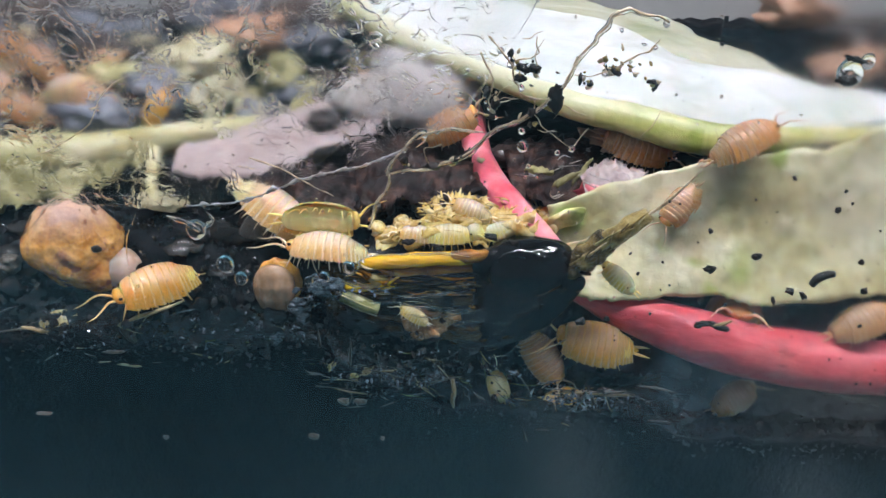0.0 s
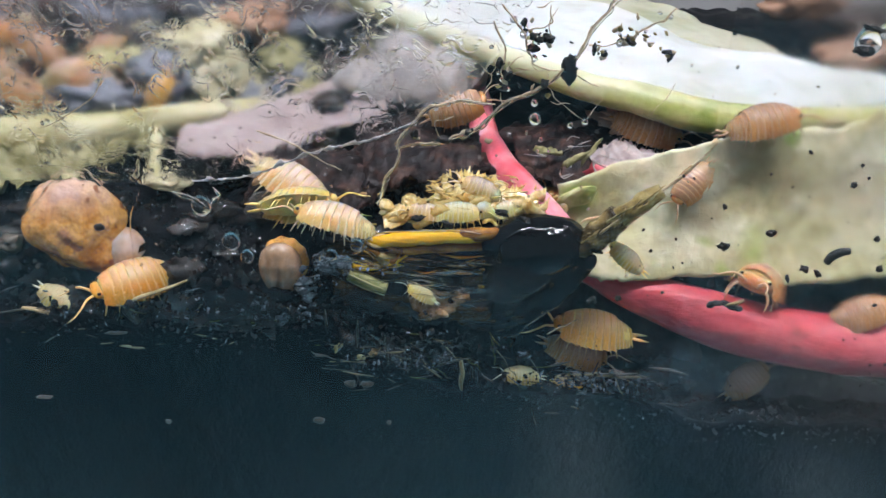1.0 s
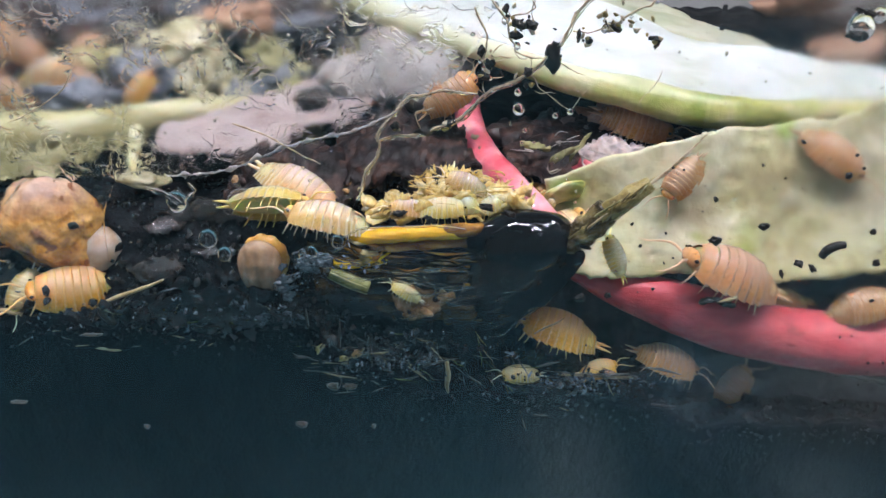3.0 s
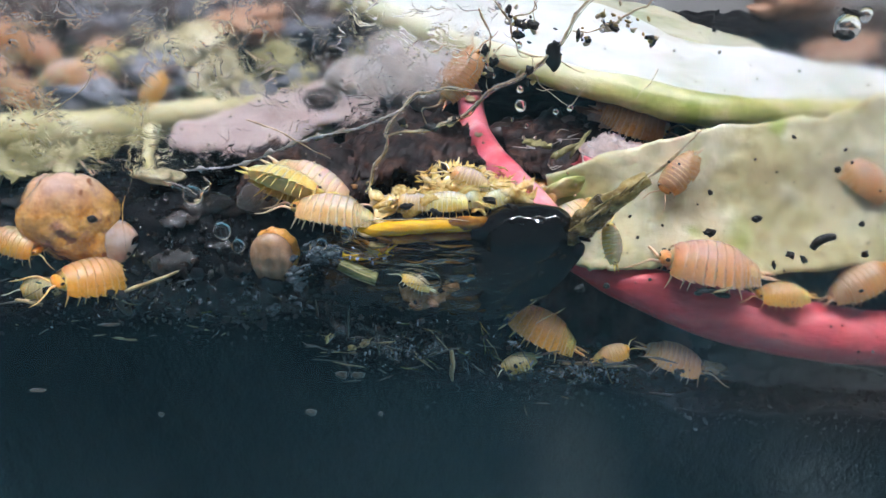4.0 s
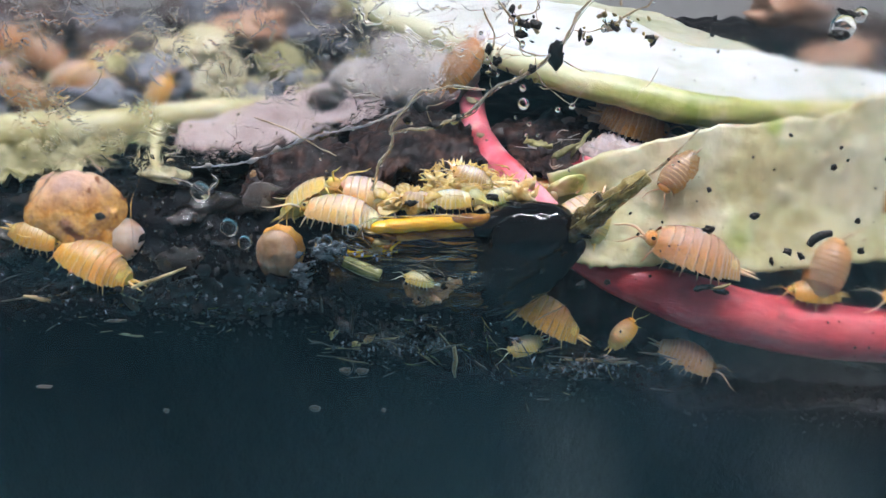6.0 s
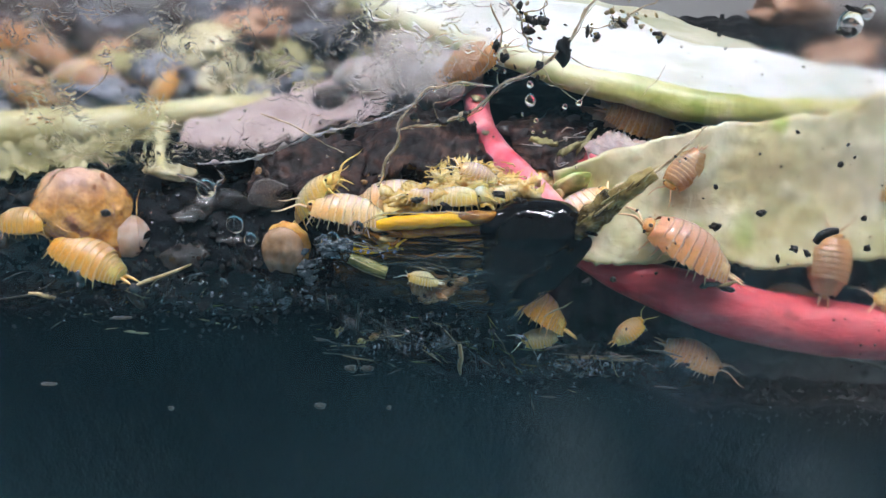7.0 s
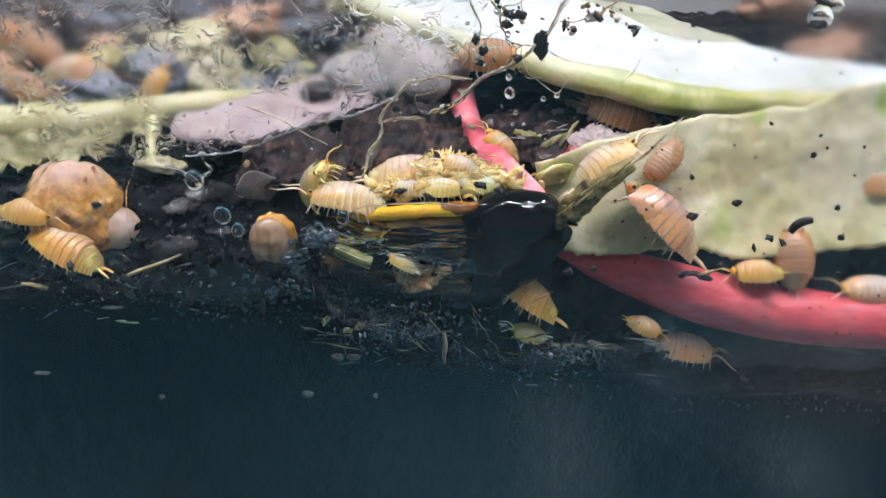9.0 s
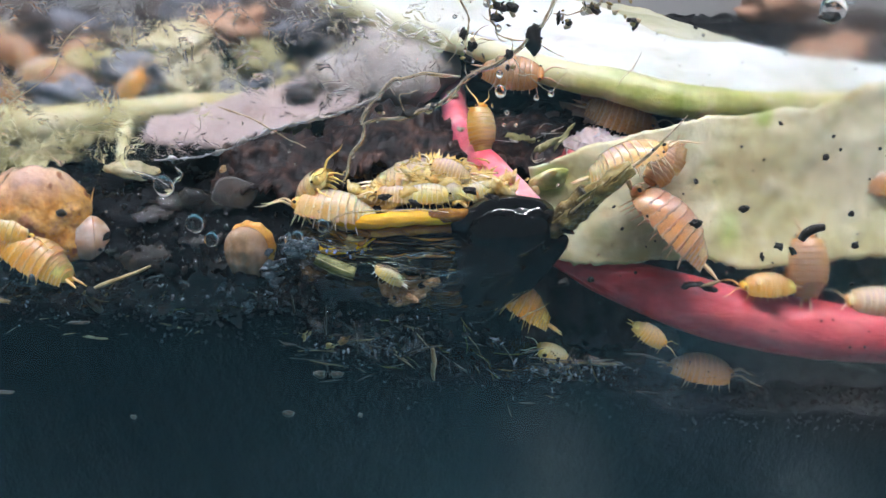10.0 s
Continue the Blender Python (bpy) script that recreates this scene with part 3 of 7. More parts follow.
def build_rind():
    t = thing("cabbage_rib", "thick white leaf rib with yellow-green edge, brightly lit", "vegetable")
    front = [(-21.0, 110.8, 43.0), (-13.7, 95.4, 43.7), (-6.9, 84.9, 44.0), (0.3, 78.1, 43.5), (7.6, 72.3, 42.7), (13.5, 69.7, 41.9), (19.7, 67.6, 41.2), (26, 69.5, 40.5), (34, 72, 40.3), (50, 78, 39.5)]
    crest = [(-16.7, 106.0, 44.6), (-10.4, 94.2, 45.3), (-4.8, 84.8, 45.6), (1.0, 78.7, 45.4), (8.3, 73.3, 44.9), (14.2, 71.4, 44.2), (20.7, 69.2, 43.6), (27, 70.6, 42.8), (35, 73, 42), (51, 79, 41)]
    back = [(-2, 126, 42), (8, 122, 42.5), (17, 118, 42.5), (25, 113, 42), (29, 107, 41.6), (32, 100, 41.2), (36, 93.5, 41), (40, 88.5, 40.8), (44, 85.5, 40.5), (54, 83, 40)]
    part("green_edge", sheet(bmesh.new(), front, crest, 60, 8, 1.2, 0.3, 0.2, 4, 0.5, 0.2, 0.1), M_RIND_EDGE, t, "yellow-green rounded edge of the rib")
    mid = [tuple(Vector(p).lerp(Vector(q), 0.5) + Vector((0, 0, 0.8))) for p, q in zip(crest, back)]
    part("rib", sheet(bmesh.new(), [(x - 0.2, y - 0.4, z - 0.1) for x, y, z in crest], mid, 70, 24, 1.0, 1.0, 0.12, 8, 0.5, 0.3, 0.1), M_RIND, t)
    # far half coloured duller, which also stands in for weaker light there
    part("blade", sheet(bmesh.new(), [(x, y - 0.5, z - 0.25) for x, y, z in mid], [(x, y, z - 2.0) for x, y, z in back], 70, 24, 0.6, 1.2, 0.14, 5, 0.3, 0.6, 0.2), M_BLADE, t, "dull cream-green leaf blade beside the rib")
    return t


def build_red_stem():
    t = thing("red_stem", "smooth crimson leaf stem lying along the glass", "stem")
    bm = tube(bmesh.new(), [(6.0, 61.3, 32.0), (9.8, 60.6, 30.5), (12.3, 60.0, 29.8), (16.4, 58.7, 29.1), (22.5, 58.3, 27.4), (29, 58.3, 26.1), (35.8, 58.3, 25.5), (48, 58.6, 25.6)],
              [0.5, 1.0, 1.55, 2.2, 2.5, 2.5, 2.4, 2.4], 80, 24, 0.08, 0.25, 2)
    part("skin", bm, M_RED, t)
    sc = random.Random(9)
    for k in range(9):
        u = k / 8
        part("hole_rim", blob(bmesh.new(), (18.0 + 2.3 * u, 55.35, 31.7 + 0.25 * math.sin(u * 5)), (sc.uniform(0.2, 0.5), 0.3, sc.uniform(0.1, 0.3)), 2, 0.8, 1.7, k * 1.3, (0, sc.uniform(-30, 30), 0)), M_CLOD, t, "black torn rim of a hole")
    part("splinter", tube(bmesh.new(), [(18.9, 55.1, 31.8), (19.8, 55.0, 32.1), (20.5, 55.1, 32.4)], [0.06, 0.2, 0.08], 12, 7, 0.5, 1.2, 3), M_STRAW, t, "tan splinter in the hole")
    part("scar", sheet(bmesh.new(), [(29.5, 55.1, 24.9), (32, 55.05, 24.6), (34.4, 55.0, 24.0)], [(29.6, 55.1, 25.1), (32, 55.0, 25.0), (34.5, 55.0, 24.3)], 14, 2, 0.08, 0.1, 1.2, 5, fray=0.4), M_CLOD, t, "thin dark scar")
    return t


def build_pink_root():
    t = thing("pink_root", "bright pink curved root rising from the litter", "root")
    bm = tube(bmesh.new(), [(-1.6, 84, 39.5), (-1.0, 80.5, 38.6), (-0.4, 74.5, 37.8), (1.5, 66.8, 37.6), (3.9, 61.6, 37.3), (6.5, 58.2, 36.0)], [1.1, 1.35, 1.45, 1.5, 1.35, 1.0], 50, 18, 0.15, 0.3, 6)
    part("skin", bm, M_PINK, t)
    for k, (x, y, z) in enumerate([(0.2, 70.4, 38.9), (-1.0, 78.0, 39.8), (2.6, 63.9, 38.6)]):
        part("scuff", blob(bmesh.new(), (x, y, z), (0.55, 0.9, 0.25), 2, 0.3, 1.5, k, (0, 0, 25)), M_CREAM, t, "pale scuffed patch")
    return t


def build_black_stalk():
    t = thing("rotten_stalk", "glossy black rotten stalk with a swollen end", "rotten stalk")
    part("swollen_end", tube(bmesh.new(), [(8.2, 57.4, 35.4), (6.9, 57.6, 35.2), (4.9, 57.9, 34.8), (3.2, 57.9, 34.0), (2.3, 57.5, 32.8), (1.4, 57.0, 30.6), (0.4, 56.5, 29.0)], [0.7, 2.0, 2.75, 3.0, 2.9, 2.0, 0.7], 90, 40, 0.16, 0.45, 2),
         M_BLACK_SKIN, t, "jet-black shiny swollen end")
    part("bulge", blob(bmesh.new(), (4.0, 57.3, 35.6), (3.9, 2.6, 2.75), 5, 0.10, 1.3, 2, (0, -10, 0), 0.012), M_BLACK, t, "jet-black shiny bulge")
    part("leaf_mass", sheet(bmesh.new(), [(-13.5, 58.6, 34.6), (-10, 58.5, 34.8), (-4, 58.2, 35.2), (1.5, 57.6, 35.4), (5, 57.6, 35.2), (7.6, 57.0, 35.6)],
                            [(-12.6, 56.8, 30.6), (-9.5, 56.4, 29.3), (-5, 56.2, 28.7), (0.8, 55.9, 28.2), (3.6, 56.0, 30.0), (7.3, 56.0, 34.6)], 80, 36, 0.8, 1.3, 0.35, 3, -0.3, 0.6, 0.5), M_BLACK_LEAF, t, "limp wet black leaf mass")
    part("black_flap", sheet(bmesh.new(), [(2.2, 57.0, 35.2), (4.0, 56.9, 35.2), (6.2, 56.7, 35.3), (8.3, 56.5, 35.8)],
                             [(0.6, 55.9, 28.0), (3.0, 55.9, 28.9), (5.0, 55.9, 30.0), (6.7, 56.0, 31.6), (8.6, 56.2, 34.5)], 60, 30, 0.5, 0.25, 0.5, 6, -0.35, 0.12, 0.08), M_BLACK_SKIN, t, "smooth jet-black wet flap")
    kn = random.Random(27)
    for k in range(16):
        u, w = kn.uniform(0.05, 0.72), kn.uniform(0.45, 0.66)
        v = -math.sqrt(max(0.05, 1 - u * u - w * w))
        part("blister", blob(bmesh.new(), (4.0 + 3.8 * u, 57.3 + 2.55 * v, 35.6 + 2.7 * w + 0.6 * u), (kn.uniform(0.12, 0.42), 0.2, kn.uniform(0.1, 0.24)), 2, 0.4, 1.8, k * 1.7, (0, kn.uniform(-40, 40), 0)), M_BLACK, t)
    part("collar", tube(bmesh.new(), [(-0.6, 57.0, 36.1), (0.8, 57.2, 36.2), (2.2, 57.6, 36.2)], [0.8, 1.15, 1.5], 18, 16, 0.15), M_BLACK, t)
    part("amber_stem", tube(bmesh.new(), [(-9.8, 56.6, 36.0), (-8, 56.3, 36.3), (-4.8, 56.3, 36.65), (-1.6, 56.5, 36.8), (0.4, 56.8, 36.6)], [0.3, 0.62, 0.7, 0.66, 0.4], 44, 16, 0.22, 1.1, 2, 0.9), M_AMBER, t, "glossy amber-yellow stem length")
    part("brown_husk", tube(bmesh.new(), [(-3.4, 56.2, 36.9), (-2.0, 56.3, 37.0), (-0.6, 56.5, 37.0), (0.9, 57.0, 36.8)], [0.15, 0.5, 0.62, 0.45], 22, 12, 0.25, 1.1, 4), M_HUSK, t, "brown translucent husk")
    part("lower_skin", tube(bmesh.new(), [(-9.4, 56.4, 35.2), (-6, 56.1, 35.6), (-2.4, 56.3, 35.9), (0.2, 56.7, 35.8)], [0.2, 0.42, 0.45, 0.25], 30, 10, 0.35, 0.9, 7), M_HUSK, t, "dark brown skin under the amber length")
    pr = random.Random(15)
    for k in range(16):
        x, z = pr.uniform(-11.4, -8.2), pr.uniform(34.2, 36.6)
        part("pulp_strand", tube(bmesh.new(), [(x, 56.4, z), (x + 0.9, 55.8, z - 0.2 + pr.uniform(-0.4, 0.3)), (x + pr.uniform(1.4, 2.8), 56.0, z - 0.3 + pr.uniform(-0.6, 0.6))], [0.06, pr.uniform(0.12, 0.3), 0.05], 12, 7, 0.5, 1.0, k), (M_AMBER, M_HUSK, M_TWIG)[k % 3], t)
    fr = random.Random(6)
    for k in range(80):
        x, z = fr.uniform(-12.5, 2.2), fr.uniform(29.6, 35.8)
        ln = fr.uniform(1.5, 4.5)
        y = 55.9 + (z - 29) * 0.16 if x > -3 else 56.3 + (z - 29) * 0.22
        part("fibre", tube(bmesh.new(), [(x, y + 0.3, z), (x + ln * 0.5, y - 0.2, z + fr.uniform(-0.5, 0.3)), (x + ln, y + 0.1, z + fr.uniform(-0.6, 0.7))], [0.03, fr.uniform(0.05, 0.22), 0.03], 12, 6, 0.5, 0.8, k),
             (M_WET_FIBRE, M_WET_FIBRE, M_HUSK, M_WET_FIBRE, M_HUSK)[k % 5], t)
    for k in range(22):
        x, z = fr.uniform(-11.5, -2.5), fr.uniform(33.2, 35.9)
        ln = fr.uniform(1.5, 4.2)
        y = 55.75 + (z - 33) * 0.12
        part("wet_strip", tube(bmesh.new(), [(x, y + 0.25, z), (x + ln * 0.5, y, z + fr.uniform(-0.15, 0.2)), (x + ln, y + 0.2, z + fr.uniform(-0.3, 0.3))], [0.04, fr.uniform(0.10, 0.26), 0.04], 14, 8, 0.5, 0.9, k + 3, 0.6),
             (M_HUSK, M_SHEATH, M_WET_FIBRE)[k % 3], t, "brown translucent wet strip")
    part("bead", blob(bmesh.new(), (8.1, 55.6, 35.2), (0.5, 0.4, 0.75), 2, 0.2, 1.2, 4, (0, 15, 0)), M_BLACK, t, "hanging black bead")
    return t


def build_twig():
    t = thing("twig", "olive-brown frayed twig slanting up behind the glass", "twig")
    part("sheath", tube(bmesh.new(), [(6.8, 57.0, 35.4), (8.0, 56.8, 36.4), (9.2, 56.6, 37.8), (10.1, 56.5, 39.0)], [0.85, 1.1, 1.15, 0.95], 34, 16, 0.35, 1.1, 3), M_SHEATH, t, "dark olive bark sheath")
    part("stem", tube(bmesh.new(), [(9.0, 56.5, 37.7), (10.6, 56.4, 39.2), (12.0, 56.4, 40.5), (13.0, 56.4, 41.3)], [0.7, 0.8, 0.8, 0.55], 34, 12, 0.3, 1.1, 3), M_TWIG, t)
    part("bark_strip", sheet(bmesh.new(), [(7.2, 56.1, 36.7), (8.4, 55.9, 37.9), (9.9, 55.8, 39.5)], [(7.6, 55.9, 36.2), (8.8, 55.7, 37.4), (10.3, 55.7, 39.1)], 20, 5, 0.10, 0.2, 1.0, 3, 0.05, 0.2, 0.05), M_TWIG, t, "tan bark strip along the sheath")
    part("tip", tube(bmesh.new(), [(12.4, 56.2, 40.9), (14.2, 56.1, 42.6), (15.4, 56.0, 44.2), (16.4, 55.9, 45.5)], [0.16, 0.11, 0.08, 0.03], 24, 8, 0.5, 0.9, 5), M_ROOT, t)
    part("black_band", tube(bmesh.new(), [(7.6, 56.1, 36.7), (8.4, 55.9, 36.2), (9.0, 56.1, 35.8)], [0.15, 0.28, 0.12], 14, 10, 0.3), M_BLACK, t, "black wet band across the sheath")
    for k, (dx, dz) in enumerate([(0.5, 0.9), (0.8, 0.7)]):
        part("splinter", tube(bmesh.new(), [(10.6 + k * 1.2, 56.2, 39 + k * 1.2), (10.6 + k * 1.2 + dx, 55.9, 39 + k * 1.2 + dz)], [0.14, 0.02], 6, 6), M_TWIG, t)
    tr = random.Random(3)
    for k in range(14):
        o = [(tr.uniform(-2.2, 2.2), tr.uniform(-1.9, -1.1), tr.uniform(-1.8, 1.8)) for _ in range(3)]
        g = k % 9
        c = [(7.4 + g * 0.22, 56.9, 36.3 + g * 0.22), (9.0 + g * 0.25, 56.6, 37.8 + g * 0.26), (10.6 + g * 0.26, 56.4, 39.3 + g * 0.30)]
        part("strand", tube(bmesh.new(), [(p[0] + q[0] * 0.35, p[1] + q[1] * 0.5, p[2] + q[2] * 0.35) for p, q in zip(c, o)], [0.05, 0.14, 0.04], 14, 6, 0.4, 1.0, k), (M_TWIG, M_STRAW, M_OLIVE, M_SHEATH)[k % 4], t)
    return t


def build_lump():
    t = thing("food_lump", "mottled orange-brown rotting food lump, wet and round", "food")
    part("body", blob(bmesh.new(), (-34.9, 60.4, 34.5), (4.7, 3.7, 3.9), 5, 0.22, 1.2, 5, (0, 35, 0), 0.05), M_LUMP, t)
    part("tail_bulb", blob(bmesh.new(), (-31.3, 59.9, 32.5), (1.9, 1.6, 2.2), 4, 0.07, 1.3, 2, (0, 28, 0)), M_BULB, t, "milky translucent bulb")
    part("dent", blob(bmesh.new(), (-31.7, 57.2, 36.3), (0.45, 0.3, 0.35), 2, 0.4, 1.5, 7), M_CLOD, t, "small black pit")
    return t


def build_mould_leaf():
    t = thing("mauve_leaf", "wilted mauve-grey leaf lying on the litter", "leaf")
    part("blade", sheet(bmesh.new(), [(-28.2, 67.0, 38.6), (-24, 65.6, 38.6), (-19.5, 67.5, 38.6), (-15.0, 72.0, 38.8), (-10, 74, 40)],
                        [(-28.4, 72.0, 39.2), (-24, 75.5, 39.4), (-17.5, 82.0, 39.8), (-12, 86, 41), (-8, 88, 42)], 50, 20, 0.5, 0.8, 0.25, 3, 0.7, 0.6, 0.15), M_MAUVE, t)
    t2 = thing("mould_patch", "soft grey fuzzy mould growing over a wilted leaf", "mould")
    bm = bmesh.new()
    for k, (x, y, z, sx, sy, sz) in enumerate([(-11.6, 80, 41.0, 4.0, 4.5, 2.2), (-6.6, 80.5, 41.2, 4.2, 6, 3.2), (-3.8, 84, 41.6, 3.2, 6, 3.2), (-8.2, 86.5, 41.5, 4, 5, 2.8)] ):
        blob(bm, (x, y, z), (sx, sy, sz), 3, 0.25, 1.2, k * 2.1, (0, 0, 20), 0.06)
    part("cushion", bm, M_FUZZ, t2)
    rnd = random.Random(4)
    bm = bmesh.new()
    for k in range(160):
        x, y = rnd.uniform(-14, -2), rnd.uniform(69, 88)
        z = 41.5 + rnd.uniform(0, 2.3)
        tube(bm, [(x, y, z), (x + rnd.uniform(-0.7, 0.7), y - 0.4, z + rnd.uniform(0.3, 1.1)), (x + rnd.uniform(-1.2, 1.2), y - 0.6, z + rnd.uniform(0.6, 1.6))], [0.05, 0.04, 0.015], 4, 4)
    tagged(part("hairs", bm, M_FUZZ, t2, "fine pale mould threads"), kind="stuff")
    t3 = thing("dark_husk", "hollow dark brown husk between wilted leaves", "husk")
    part("shell", blob(bmesh.new(), (-15.6, 76.6, 39.6), (2.0, 2.4, 1.5), 3, 0.45, 1.8, 3), M_DARK_SCRAP, t3)
    part("rim", tube(bmesh.new(), [(-17.4, 75.5, 40.4), (-16.4, 74.4, 40.9), (-14.6, 74.6, 40.8), (-13.8, 76.2, 40.4)], [0.2, 0.4, 0.35, 0.15], 14, 8, 0.4), M_DARK_SCRAP, t3)
    return t


def build_yellow_stalk():
    t = thing("yellow_stalk", "pale yellow-green stalk lying across the litter", "stalk")
    part("stem", tube(bmesh.new(), [(-58, 67.2, 38.2), (-45.6, 69.8, 38.6), (-37.9, 71.0, 38.8), (-30.7, 74.0, 38.8), (-23, 77.6, 38.8), (-18, 79.5, 38.4)], [1.9, 1.85, 1.7, 1.5, 1.2, 0.7], 60, 16, 0.22, 0.25, 4), M_YGREEN, t)
    part("torn_leaf", sheet(bmesh.new(), [(-52, 66.6, 38.0), (-45, 67.9, 38.0), (-38, 69.0, 38.0), (-31, 72.2, 38.0)], [(-50, 63.3, 36.8), (-44, 63.6, 36.6), (-37.5, 66.6, 36.9), (-30.8, 71.4, 37.6)], 60, 14, 0.35, 1.8, 0.45, 6, 0.3, 2.6, 0.5), M_OLIVE, t, "torn olive leaf hanging from the stalk")
    part("side_rib", tube(bmesh.new(), [(-32.0, 73.0, 38.4), (-30.8, 69.4, 38.3), (-29.9, 66.0, 37.8), (-28.8, 63.8, 37.2)], [0.7, 0.6, 0.5, 0.2], 24, 10, 0.3, 0.5), M_YGREEN, t)
    return t


build_pale_leaf()
build_rind()
build_red_stem()
build_pink_root()
build_black_stalk()
build_twig()
build_lump()
build_mould_leaf()
build_yellow_stalk()

# ---- water film and roots on the glass ----


def build_film():
    edge = [(-60, GLASS + 0.2, 41.6), (-44, GLASS + 0.2, 41.4), (-36, GLASS + 0.2, 41.8), (-31, GLASS + 0.2, 42.0), (-27.8, GLASS + 0.2, 41.8), (-22.3, GLASS + 0.2, 42.0), (-17.9, GLASS + 0.2, 42.6), (-13.0, GLASS + 0.2, 44.6), (-8.7, GLASS + 0.2, 45.7), (-5.4, GLASS + 0.2, 47.2), (-1.3, GLASS + 0.2, 50.2), (0.6, GLASS + 0.2, 53.0), (3, GLASS + 0.2, 57)]
    top = [(x, GLASS + 0.2, 65.5) for x in (-60, -44, -36, -30, -26, -21, -16, -12, -8, -4, 0, 3, 7)]
    ob = tagged(part("water_film", sheet(bmesh.new(), edge, top, 110, 30, 0.07, 0.0, 0.3, 2, 0, 0.9), M_FILM, smooth=False), "rippled film of condensation on the inner glass", "water")
    ob.visible_shadow = False
    low = [(x, y + 0.06, z - 0.05) for x, y, z in edge[5:10]]
    top2 = [(x, y + 0.04, z + 0.08) for x, y, z in edge[5:10]]
    tagged(part("film_edge", sheet(bmesh.new(), low, top2, 120, 8, 0.06, 0.0, 0.5, 3, 0, 0.4), M_FILMEDGE), "whitish torn edge of the wet film", "film")


def build_haze():
    """Smooth wet film hanging below the wrinkled one, over the food lump."""
    edge = [(-60, GLASS + 0.15, 30.5), (-44, GLASS + 0.15, 30.8), (-36, GLASS + 0.15, 31.0), (-31.0, GLASS + 0.15, 31.4), (-28.4, GLASS + 0.15, 33.8), (-27.6, GLASS + 0.15, 38.6), (-26.2, GLASS + 0.15, 41.6)]
    top = [(x, GLASS + 0.15, 43.0) for x in (-60, -45, -37, -32, -29, -27.6, -26.0)]
    ob = tagged(part("haze_film", sheet(bmesh.new(), edge, top, 80, 14, 0.06, 0.0, 0.3, 7, 0, 0.35), M_HAZE, smooth=False), "smooth wet film on the inner glass over the food lump", "water")
    ob.visible_shadow = False


def build_mist():
    low = [(15.5, GLASS + 0.2, 24), (18, GLASS + 0.2, 23.6), (24, GLASS + 0.2, 23.4), (34, GLASS + 0.2, 23), (46, GLASS + 0.2, 23)]
    top = [(15.5, GLASS + 0.2, 60), (18, GLASS + 0.2, 61), (25, GLASS + 0.2, 62), (34, GLASS + 0.2, 60), (46, GLASS + 0.2, 62)]
    ob = tagged(part("mist_film", sheet(bmesh.new(), low, top, 30, 30, 0.05, 0.0, 0.3, 5, 0, 0.8), M_MIST, smooth=False), "thin misted moisture on the inner glass", "water")
    ob.visible_shadow = False


